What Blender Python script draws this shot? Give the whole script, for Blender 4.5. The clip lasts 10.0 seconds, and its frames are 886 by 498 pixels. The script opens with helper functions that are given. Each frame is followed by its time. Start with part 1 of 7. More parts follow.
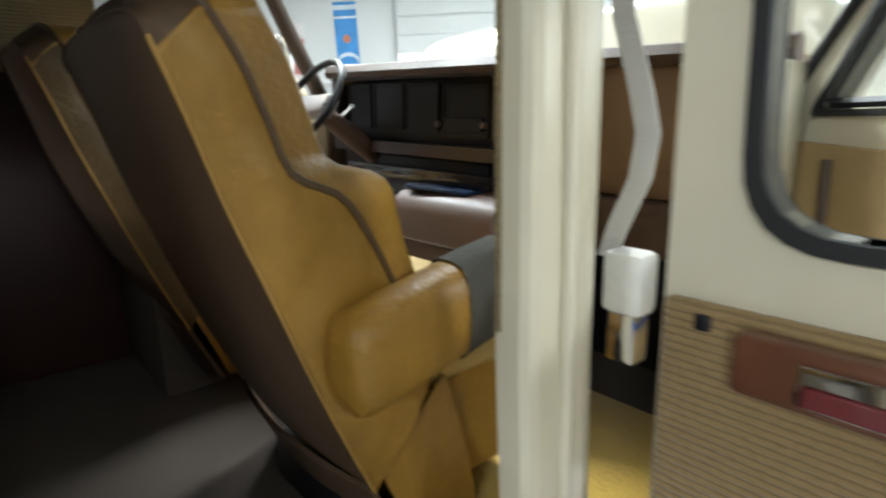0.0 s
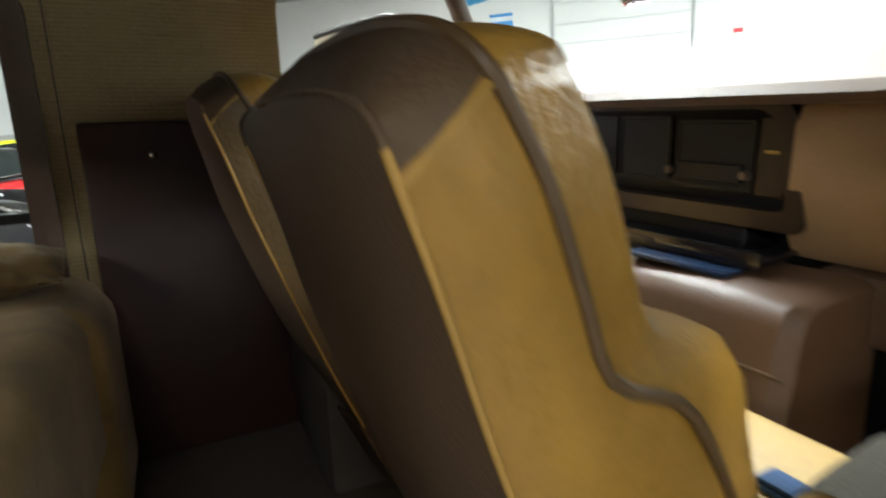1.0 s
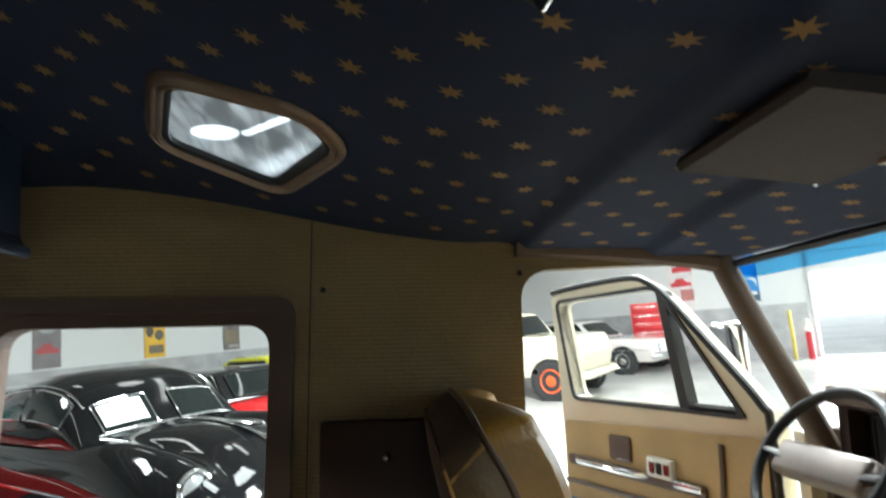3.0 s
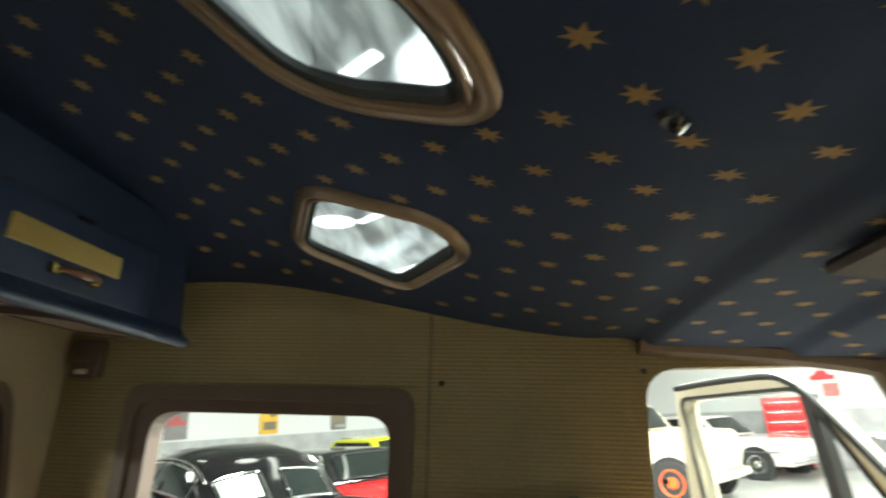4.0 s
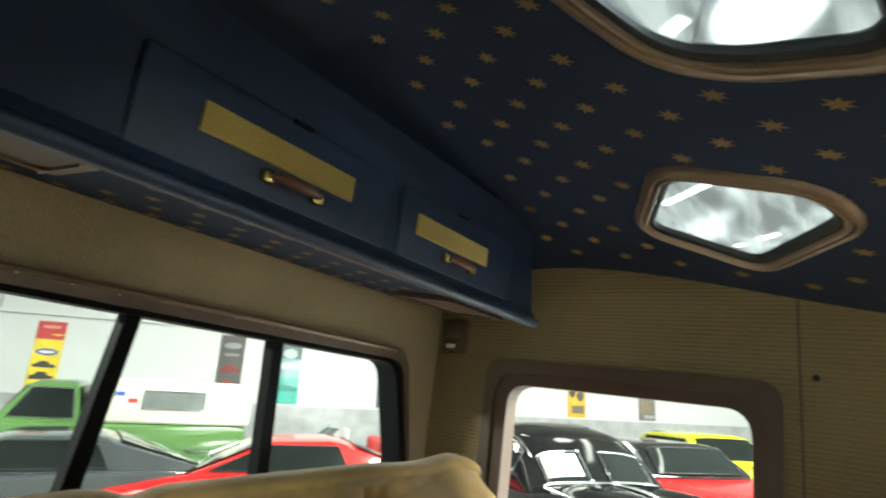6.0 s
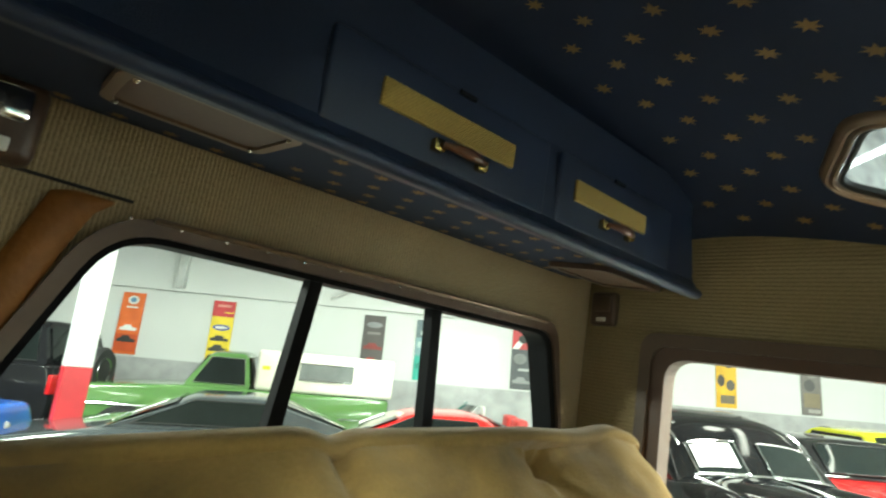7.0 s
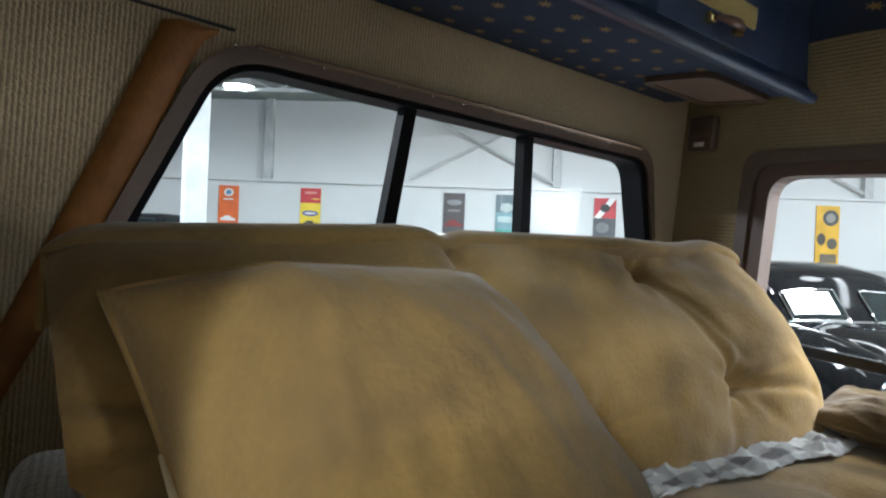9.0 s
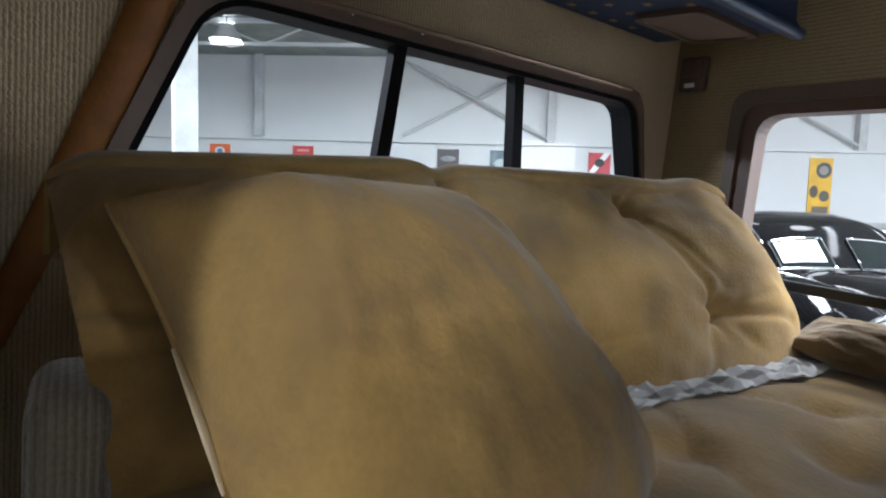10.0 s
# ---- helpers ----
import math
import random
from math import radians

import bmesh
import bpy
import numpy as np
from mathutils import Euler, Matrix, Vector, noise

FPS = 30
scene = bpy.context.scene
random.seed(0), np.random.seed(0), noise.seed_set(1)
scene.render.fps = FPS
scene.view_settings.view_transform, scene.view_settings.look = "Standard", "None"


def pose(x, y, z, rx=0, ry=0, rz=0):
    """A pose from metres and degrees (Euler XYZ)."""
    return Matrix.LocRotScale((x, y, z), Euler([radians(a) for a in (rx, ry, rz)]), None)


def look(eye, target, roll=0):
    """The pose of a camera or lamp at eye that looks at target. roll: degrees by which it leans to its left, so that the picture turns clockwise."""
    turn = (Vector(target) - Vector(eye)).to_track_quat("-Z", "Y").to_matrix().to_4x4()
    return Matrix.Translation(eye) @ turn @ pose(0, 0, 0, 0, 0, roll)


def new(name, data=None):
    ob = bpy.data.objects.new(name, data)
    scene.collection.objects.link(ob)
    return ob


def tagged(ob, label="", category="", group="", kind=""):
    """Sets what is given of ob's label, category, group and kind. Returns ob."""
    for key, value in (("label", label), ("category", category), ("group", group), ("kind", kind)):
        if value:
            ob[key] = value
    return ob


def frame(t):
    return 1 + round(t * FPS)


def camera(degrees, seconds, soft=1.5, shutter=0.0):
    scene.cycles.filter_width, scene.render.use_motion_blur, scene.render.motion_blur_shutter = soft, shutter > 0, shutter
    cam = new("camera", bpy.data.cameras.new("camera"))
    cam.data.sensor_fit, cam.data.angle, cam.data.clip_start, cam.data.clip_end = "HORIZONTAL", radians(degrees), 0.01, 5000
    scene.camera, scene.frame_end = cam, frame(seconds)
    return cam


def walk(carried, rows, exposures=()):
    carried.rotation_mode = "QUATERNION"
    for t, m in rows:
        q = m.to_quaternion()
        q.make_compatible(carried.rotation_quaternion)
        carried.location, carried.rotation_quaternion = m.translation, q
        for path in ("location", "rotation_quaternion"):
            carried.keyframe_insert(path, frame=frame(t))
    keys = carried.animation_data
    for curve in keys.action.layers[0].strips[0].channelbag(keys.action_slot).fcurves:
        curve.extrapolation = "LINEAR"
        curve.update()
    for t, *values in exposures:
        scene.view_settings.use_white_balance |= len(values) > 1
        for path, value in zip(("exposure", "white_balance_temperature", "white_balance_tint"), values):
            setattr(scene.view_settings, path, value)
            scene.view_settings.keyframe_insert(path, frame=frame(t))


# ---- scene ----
cam = camera(77.5, 10.0, 2.0, 0.5)
PATH = [
    (0, (1.335, 1.262, 0.819), (-0.145, 2.529, 0.367), -1.2),
    (0.5, (1.152, 1.281, 0.846), (-0.496, 2.326, 0.411), -1.5),
    (1, (0.893, 1.342, 0.929), (-0.872, 2.189, 0.52), -2.1),
    (1.5, (0.717, 1.345, 0.996), (-1.142, 2.011, 0.679), -1.6),
    (2, (0.639, 1.336, 1.056), (-1.301, 1.787, 0.874), -2.6),
    (2.5, (0.617, 1.351, 1.14), (-1.361, 1.636, 1.236), -2.2),
    (3.8, (0.675, 1.328, 1.197), (-1.221, 1.233, 1.825), 0.5),
    (4, (0.672, 1.309, 1.206), (-1.214, 1.084, 1.833), 1.5),
    (4.5, (0.67, 1.285, 1.193), (-1.16, 0.769, 1.814), 3.2),
    (5, (0.702, 1.255, 1.181), (-1.051, 0.497, 1.773), 4.9),
    (5.5, (0.718, 1.23, 1.187), (-0.945, 0.263, 1.734), 6.2),
    (7, (0.789, 1.172, 1.134), (-0.451, -0.35, 1.514), 9.3),
    (7.5, (0.792, 1.164, 1.091), (-0.378, -0.434, 1.372), 9.0),
    (8, (0.792, 1.162, 1.044), (-0.341, -0.479, 1.201), 8.1),
    (8.5, (0.809, 1.161, 1.01), (-0.294, -0.506, 1.041), 7.1),
    (9, (0.819, 1.169, 0.983), (-0.27, -0.506, 0.908), 6.2),
    (9.5, (0.817, 1.178, 0.958), (-0.27, -0.494, 0.797), 5.5),
    (10, (0.83, 1.205, 0.935), (-0.282, -0.443, 0.715), 5.6),
]
walk(cam, [(t, look(eye, target, roll)) for t, eye, target, roll in PATH],
     [(0.0, 0.14, 6100, 6), (0.5, 0.22, 6200, 8), (1.0, 0.52, 6400, 6), (1.5, 0.24, 5900, 5), (2.0, 0.22, 6000, 6), (2.5, 0.06, 6000, 7), (4.0, 1.0, 6700, -3), (5.5, 1.22, 6600, 0), (7.0, 1.10, 6800, -9), (7.6, 1.06, 6500, -6), (8.5, 0.80, 6000, 4), (9.3, 0.68, 5700, 12), (10.0, 0.62, 5700, 14)])

# ---- world and light ----
# The truck stands nose-down in the showroom, so the showroom has its own level.
ROOM = Matrix(((0.9993, 0.0024, 0.0369, 0.0), (0.0, 0.9978, -0.0658, 0.0), (-0.0370, 0.0658, 0.9971, 0.0), (0.0, 0.0, 0.0, 1.0)))
GROUND = -0.60
CEILING = 4.2
EYE_X, EYE_Y = 0.75, 1.25
room_things = []

world = bpy.data.worlds.new("world")
world.use_nodes = True
scene.world = world
world.node_tree.nodes["Background"].inputs[0].default_value = (0.95, 0.98, 1.0, 1.0)
world.node_tree.nodes["Background"].inputs[1].default_value = 1.6


def lamp(x, y, size, watts):
    data = bpy.data.lights.new("hall_fill_light", "AREA")
    data.energy, data.shape, data.size, data.color = watts * 1.1, "SQUARE", size, (0.97, 1.0, 0.98)
    ob = new("hall_fill_light", data)
    ob.matrix_basis = pose(x, y, CEILING - 0.35)
    room_things.append(ob)
    return ob


# Mostly unseen fill lights, placed to brighten the cab, doors, hood and walls.
for lx, ly, lw in ((-4.5, -5.0, 170), (-3.2, 3.4, 560), (1.9, -6.2, 300), (7.6, 4.0, 60), (7.4, 6.2, 700), (7.6, 0.6, 130), (5.0, -4.5, 340), (-1.6, 4.9, 300), (-8.0, 2.5, 480), (-4.0, 15.0, 1000), (-4.3, 1.2, 110), (-11.0, 6.5, 200)):
    lamp(lx, ly, 1.2, lw)


def doorway_light(m):
    """Daylight standing in the open garage doorway."""
    data = bpy.data.lights.new("doorway_light", "AREA")
    data.energy, data.shape, data.size, data.size_y, data.color = 700, "RECTANGLE", 3.6, 2.1, (0.97, 0.99, 1.0)
    ob = new("doorway_light", data)
    ob.matrix_basis = m @ pose(1.21, 0.12, 0.48, -90, 0, 0)
    room_things.append(ob)


def polar(az, d):
    """A place in the showroom by compass angle (left of straight ahead) and distance."""
    a = radians(az)
    return EYE_X - d * math.sin(a), EYE_Y + d * math.cos(a)


# ---- materials ----
def mat(name, color, rough=0.6, metal=0.0, grain=40.0, vary=0.12, bump=0.0, bump_scale=200.0, stain=3.0, stain_amt=0.12, coat=0.0, spec=0.5, sheen=0.0):
    m = bpy.data.materials.new(name)
    m.use_nodes = True
    nt = m.node_tree
    b = nt.nodes["Principled BSDF"]
    b.inputs["Roughness"].default_value = rough
    b.inputs["Metallic"].default_value = metal
    b.inputs["Specular IOR Level"].default_value = spec
    b.inputs["Coat Weight"].default_value = coat
    b.inputs["Sheen Weight"].default_value = sheen
    tc = nt.nodes.new("ShaderNodeTexCoord")
    n1 = nt.nodes.new("ShaderNodeTexNoise")
    n1.inputs["Scale"].default_value, n1.inputs["Detail"].default_value = grain, 6
    n2 = nt.nodes.new("ShaderNodeTexNoise")
    n2.inputs["Scale"].default_value, n2.inputs["Detail"].default_value = stain, 3
    nt.links.new(tc.outputs["Object"], n1.inputs["Vector"])
    nt.links.new(tc.outputs["Object"], n2.inputs["Vector"])
    mx = nt.nodes.new("ShaderNodeMix")
    mx.data_type = "RGBA"
    c = Vector(color[:3])
    mx.inputs[6].default_value = (*(c * (1 - vary)), 1)
    mx.inputs[7].default_value = (*[min(1, v) for v in c * (1 + vary)], 1)
    nt.links.new(n1.outputs["Fac"], mx.inputs[0])
    mul = nt.nodes.new("ShaderNodeMix")
    mul.data_type, mul.blend_type = "RGBA", "MULTIPLY"
    mul.inputs[0].default_value = 1.0
    ramp = nt.nodes.new("ShaderNodeMapRange")
    ramp.inputs[3].default_value, ramp.inputs[4].default_value = 1 - stain_amt * 1.5, 1 + stain_amt
    ramp.inputs[1].default_value, ramp.inputs[2].default_value = 0.3, 0.7
    nt.links.new(n2.outputs["Fac"], ramp.inputs[0])
    nt.links.new(mx.outputs[2], mul.inputs[6])
    nt.links.new(ramp.outputs[0], mul.inputs[7])
    nt.links.new(mul.outputs[2], b.inputs["Base Color"])
    if bump:
        n3 = nt.nodes.new("ShaderNodeTexNoise")
        n3.inputs["Scale"].default_value, n3.inputs["Detail"].default_value = bump_scale, 4
        nt.links.new(tc.outputs["Object"], n3.inputs["Vector"])
        bp = nt.nodes.new("ShaderNodeBump")
        bp.inputs["Strength"].default_value, bp.inputs["Distance"].default_value = bump, 0.01
        nt.links.new(n3.outputs["Fac"], bp.inputs["Height"])
        nt.links.new(bp.outputs["Normal"], b.inputs["Normal"])
    return m


def ribbed(name, color, axis, pitch, depth=0.4, rough=0.95, wobble=0.6, gap=0.3):
    """Corduroy: soft ribs along one axis, uneven threads."""
    m = mat(name, color, rough, vary=0.25, grain=160, stain=2.5, stain_amt=0.1, sheen=0.3, spec=0.2)
    nt = m.node_tree
    tc = nt.nodes["Texture Coordinate"]
    w = nt.nodes.new("ShaderNodeTexWave")
    w.wave_type, w.bands_direction, w.wave_profile = "BANDS", axis, "SIN"
    w.inputs["Scale"].default_value = 0.314 / pitch
    w.inputs["Distortion"].default_value, w.inputs["Detail"].default_value, w.inputs["Detail Scale"].default_value = wobble * 2.0, 4.0, 4.0
    nt.links.new(tc.outputs["Object"], w.inputs["Vector"])
    v = nt.nodes.new("ShaderNodeTexVoronoi")
    v.inputs["Scale"].default_value = 1.0 / (pitch * 1.1)
    nt.links.new(tc.outputs["Object"], v.inputs["Vector"])
    add = nt.nodes.new("ShaderNodeMath")
    add.operation = "MULTIPLY_ADD"
    add.inputs[1].default_value = -0.9
    nt.links.new(v.outputs["Distance"], add.inputs[0])
    nt.links.new(w.outputs["Fac"], add.inputs[2])
    bp = nt.nodes.new("ShaderNodeBump")
    bp.inputs["Strength"].default_value, bp.inputs["Distance"].default_value = depth, 0.006
    nt.links.new(add.outputs[0], bp.inputs["Height"])
    b = nt.nodes["Principled BSDF"]
    nt.links.new(bp.outputs["Normal"], b.inputs["Normal"])
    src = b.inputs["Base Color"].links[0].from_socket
    # Groove shade is painted in: the colour darkens between the ribs.
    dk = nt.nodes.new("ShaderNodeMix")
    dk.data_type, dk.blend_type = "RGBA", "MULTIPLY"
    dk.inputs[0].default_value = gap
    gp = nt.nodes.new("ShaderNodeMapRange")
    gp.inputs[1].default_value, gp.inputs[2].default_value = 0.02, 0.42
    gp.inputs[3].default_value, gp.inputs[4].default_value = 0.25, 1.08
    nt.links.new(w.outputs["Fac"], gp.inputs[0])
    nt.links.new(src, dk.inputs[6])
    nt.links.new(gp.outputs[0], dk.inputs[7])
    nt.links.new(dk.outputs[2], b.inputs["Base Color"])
    return m


def glass(name, color=(1, 1, 1), rough=0.0):
    """A thin pane: mostly clear, with a weak mirror on top."""
    m = bpy.data.materials.new(name)
    m.use_nodes = True
    nt = m.node_tree
    nt.nodes.remove(nt.nodes["Principled BSDF"])
    tr = nt.nodes.new("ShaderNodeBsdfTransparent")
    tr.inputs[0].default_value = (*color, 1)
    gl = nt.nodes.new("ShaderNodeBsdfGlossy")
    gl.inputs["Roughness"].default_value = rough
    mx = nt.nodes.new("ShaderNodeMixShader")
    lw = nt.nodes.new("ShaderNodeLayerWeight")
    lw.inputs[0].default_value = 0.5
    pw = nt.nodes.new("ShaderNodeMath")
    pw.operation = "POWER"
    pw.inputs[1].default_value = 4.0
    nt.links.new(lw.outputs["Facing"], pw.inputs[0])
    mr = nt.nodes.new("ShaderNodeMapRange")
    mr.inputs[3].default_value, mr.inputs[4].default_value = 0.005, 0.6
    nt.links.new(pw.outputs[0], mr.inputs[0])
    nt.links.new(mr.outputs[0], mx.inputs[0])
    nt.links.new(tr.outputs[0], mx.inputs[1])
    nt.links.new(gl.outputs[0], mx.inputs[2])
    nt.links.new(mx.outputs[0], nt.nodes["Material Output"].inputs[0])
    return m


def dusty(name, color, dust, amount):
    """Smoked acrylic with uneven dust that scatters the light from above."""
    m = glass(name, color, 0.1)
    nt = m.node_tree
    old = nt.nodes["Material Output"].inputs[0].links[0].from_socket
    clear = nt.nodes["Transparent BSDF"]
    blur = nt.nodes.new("ShaderNodeBsdfRefraction")
    blur.inputs["Color"].default_value = (*color, 1)
    blur.inputs["Roughness"].default_value, blur.inputs["IOR"].default_value = 0.32, 1.06
    soft = nt.nodes.new("ShaderNodeMixShader")
    soft.inputs[0].default_value = 0.45
    nt.links.new(clear.outputs[0], soft.inputs[1])
    nt.links.new(blur.outputs[0], soft.inputs[2])
    nt.links.new(soft.outputs[0], nt.nodes["Mix Shader"].inputs[1])
    tl = nt.nodes.new("ShaderNodeBsdfTranslucent")
    tl.inputs[0].default_value = (*dust, 1)
    tc = nt.nodes.new("ShaderNodeTexCoord")
    mp = nt.nodes.new("ShaderNodeMapping")
    mp.inputs["Scale"].default_value = (0.6, 2.2, 1.0)
    mp.inputs["Rotation"].default_value = (0, 0, 0.35)
    nz = nt.nodes.new("ShaderNodeTexNoise")
    nz.inputs["Scale"].default_value, nz.inputs["Detail"].default_value, nz.inputs["Distortion"].default_value = 10, 5, 0.5
    nt.links.new(tc.outputs["Object"], mp.inputs["Vector"])
    nt.links.new(mp.outputs[0], nz.inputs["Vector"])
    mr = nt.nodes.new("ShaderNodeMapRange")
    mr.inputs[1].default_value, mr.inputs[2].default_value = 0.42, 0.78
    mr.inputs[3].default_value, mr.inputs[4].default_value = amount * 0.12, amount
    nt.links.new(nz.outputs["Fac"], mr.inputs[0])
    mx = nt.nodes.new("ShaderNodeMixShader")
    nt.links.new(mr.outputs[0], mx.inputs[0])
    nt.links.new(old, mx.inputs[1])
    nt.links.new(tl.outputs[0], mx.inputs[2])
    nt.links.new(mx.outputs[0], nt.nodes["Material Output"].inputs[0])
    return m


def glow(name, color, strength):
    m = bpy.data.materials.new(name)
    m.use_nodes = True
    b = m.node_tree.nodes["Principled BSDF"]
    b.inputs["Base Color"].default_value = (*color, 1)
    b.inputs["Emission Color"].default_value = (*color, 1)
    b.inputs["Emission Strength"].default_value = strength
    return m


# The rear corduroy's lighter colour stands in for door light on that wall.
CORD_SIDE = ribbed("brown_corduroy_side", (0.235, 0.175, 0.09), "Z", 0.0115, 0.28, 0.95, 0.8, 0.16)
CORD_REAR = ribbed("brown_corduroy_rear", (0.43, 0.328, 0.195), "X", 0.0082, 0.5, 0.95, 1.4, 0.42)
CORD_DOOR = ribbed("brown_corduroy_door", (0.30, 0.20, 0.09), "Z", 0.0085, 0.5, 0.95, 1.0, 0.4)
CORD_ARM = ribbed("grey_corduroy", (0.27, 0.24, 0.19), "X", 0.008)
BLUE_CLOTH = mat("navy_star_cloth", (0.0165, 0.0275, 0.065), 0.9, grain=300, vary=0.25, bump=0.3, bump_scale=500, sheen=0.04, spec=0.25)
STAR_GOLD = mat("gold_star_print", (0.254, 0.152, 0.054), 0.75, grain=200, vary=0.2)
BLUE_VINYL = mat("navy_vinyl", (0.024, 0.037, 0.080), 0.42, grain=200, vary=0.2, bump=0.15, bump_scale=350)
CANE = ribbed("yellow_cane", (0.47, 0.33, 0.09), "DIAGONAL", 0.0034, 0.3, 0.6, 0.05, 0.16)
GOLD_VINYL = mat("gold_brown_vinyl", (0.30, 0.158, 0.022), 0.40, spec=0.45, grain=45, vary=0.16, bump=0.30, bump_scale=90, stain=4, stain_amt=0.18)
PIPING = mat("dark_piping", (0.085, 0.046, 0.017), 0.45)
PIPING_LIGHT = mat("gold_piping", (0.35, 0.195, 0.042), 0.45)
# Driver's side strip: the gold vinyl darkened, its shade put into the colour.
SHADED_STRIP_VINYL = mat("shaded_strip_vinyl", (0.12, 0.072, 0.024), 0.5, grain=50, vary=0.2, bump=0.3, bump_scale=90, stain=4, stain_amt=0.25)
# Brown paints the shade on the upward-facing top of strip and piping.
SHADED_TOP_VINYL = mat("shaded_top_vinyl", (0.082, 0.049, 0.026), 0.6, spec=0.3, grain=60, vary=0.15, bump=0.25, bump_scale=120)
SEAT_BACK = mat("brown_seat_back_vinyl", (0.086, 0.052, 0.031), 0.6, spec=0.3, grain=80, vary=0.1, bump=0.2, bump_scale=200)


def velour(name, warm, dull):
    """Brushed pile: warm and dull patches where it lies differently, fine fuzz, soft folds."""
    m = mat(name, warm, 0.95, grain=120, vary=0.16, stain=9, stain_amt=0.10, sheen=0.18, spec=0.12)
    nt = m.node_tree
    b = nt.nodes["Principled BSDF"]
    tc = nt.nodes["Texture Coordinate"]
    src = b.inputs["Base Color"].links[0].from_socket
    nz = nt.nodes.new("ShaderNodeTexNoise")
    nz.inputs["Scale"].default_value, nz.inputs["Detail"].default_value, nz.inputs["Distortion"].default_value = 4.5, 4, 0.8
    nt.links.new(tc.outputs["Object"], nz.inputs["Vector"])
    mr = nt.nodes.new("ShaderNodeMapRange")
    mr.inputs[1].default_value, mr.inputs[2].default_value = 0.42, 0.68
    nt.links.new(nz.outputs["Fac"], mr.inputs[0])
    mx = nt.nodes.new("ShaderNodeMix")
    mx.data_type = "RGBA"
    mx.inputs[7].default_value = (*dull, 1)
    nt.links.new(mr.outputs[0], mx.inputs[0])
    nt.links.new(src, mx.inputs[6])
    nt.links.new(mx.outputs[2], b.inputs["Base Color"])
    fz = nt.nodes.new("ShaderNodeTexNoise")
    fz.inputs["Scale"].default_value, fz.inputs["Detail"].default_value = 110, 5
    nt.links.new(tc.outputs["Object"], fz.inputs["Vector"])
    bp = nt.nodes.new("ShaderNodeBump")
    bp.inputs["Strength"].default_value, bp.inputs["Distance"].default_value = 0.30, 0.006
    nt.links.new(fz.outputs["Fac"], bp.inputs["Height"])
    nt.links.new(bp.outputs["Normal"], b.inputs["Normal"])
    return m


VELOUR = velour("tan_velour", (0.295, 0.181, 0.057), (0.180, 0.112, 0.043))
ZIP_TAPE = mat("pale_tan_zip_tape", (0.46, 0.36, 0.22), 0.8, grain=300, bump=0.2)
VELOUR_DARK = velour("dark_tan_velour", (0.165, 0.105, 0.040), (0.105, 0.068, 0.030))
BROWN_PLASTIC = mat("brown_plastic", (0.085, 0.05, 0.035), 0.42, grain=120, vary=0.1, bump=0.1)
BROWN_TRIM = mat("brown_trim", (0.085, 0.056, 0.038), 0.5, grain=100, vary=0.15, bump=0.1)
BROWN_METAL = mat("brown_anodised_frame", (0.26, 0.18, 0.125), 0.36, metal=0.45, grain=60)
FRAME_DARK = mat("dark_brown_frame", (0.135, 0.090, 0.066), 0.45, metal=0.3, grain=60)
LEATHER = mat("orange_leather_trim", (0.23, 0.085, 0.012), 0.65, grain=25, vary=0.3, bump=0.2, bump_scale=80)
MULLION = mat("matt_black_bar", (0.004, 0.004, 0.005), 0.7, grain=90, spec=0.12)
RUBBER = mat("black_rubber", (0.012, 0.012, 0.013), 0.5, grain=80)
GLOSS_BLACK = mat("glossy_black_plastic", (0.010, 0.010, 0.013), 0.14, grain=60, vary=0.2, coat=0.3)
BLACK_PLASTIC = mat("black_plastic", (0.008, 0.008, 0.010), 0.42, grain=100, vary=0.2, spec=0.3)
CREAM_PAINT = mat("cream_white_paint", (0.66, 0.60, 0.46), 0.22, grain=8, vary=0.03, stain_amt=0.05, coat=0.4)
DASH_TAN = mat("tan_dash_vinyl", (0.27, 0.165, 0.085), 0.5, grain=90, bump=0.2)
DASH_BEZEL = mat("dark_brown_bezel", (0.024, 0.014, 0.010), 0.32, grain=60)
DASH_BROWN = mat("brown_dash_vinyl", (0.10, 0.058, 0.036), 0.5, grain=90, bump=0.2)
CONSOLE = mat("brown_console_leather", (0.105, 0.055, 0.030), 0.42, grain=50, bump=0.2)
CHROME = mat("chrome", (0.75, 0.75, 0.76), 0.12, metal=1.0, grain=20, vary=0.05)
BRASS = mat("brass", (0.62, 0.45, 0.16), 0.25, metal=1.0, grain=30, vary=0.1)
WOOD = mat("varnished_wood", (0.13, 0.05, 0.025), 0.3, grain=12, vary=0.3)
RED_REFLECTOR = mat("red_reflector", (0.13, 0.010, 0.015), 0.2, coat=0.5)
CARPET = mat("brown_carpet", (0.105, 0.082, 0.066), 0.98, grain=400, vary=0.4, bump=0.6, bump_scale=600)
YELLOW_MAT = ribbed("yellow_mat", (0.55, 0.36, 0.06), "X", 0.012)
WHITE_PLASTIC = mat("white_plastic", (0.75, 0.74, 0.7), 0.4)
WEBBING = mat("pale_belt_webbing", (0.60, 0.58, 0.54), 0.7, grain=300, bump=0.2)
GLASS = glass("clear_glass", (0.93, 0.95, 0.95))
REAR_GLASS = glass("faintly_tinted_glass", (0.85, 0.88, 0.86))
TINT = glass("blue_tint_glass", (0.10, 0.42, 0.75))
SMOKED = dusty("smoked_acrylic", (0.20, 0.225, 0.26), (0.70, 0.75, 0.80), 0.24)
CONCRETE = mat("polished_concrete", (0.38, 0.37, 0.355), 0.25, grain=6, vary=0.12, stain=0.6, stain_amt=0.12)
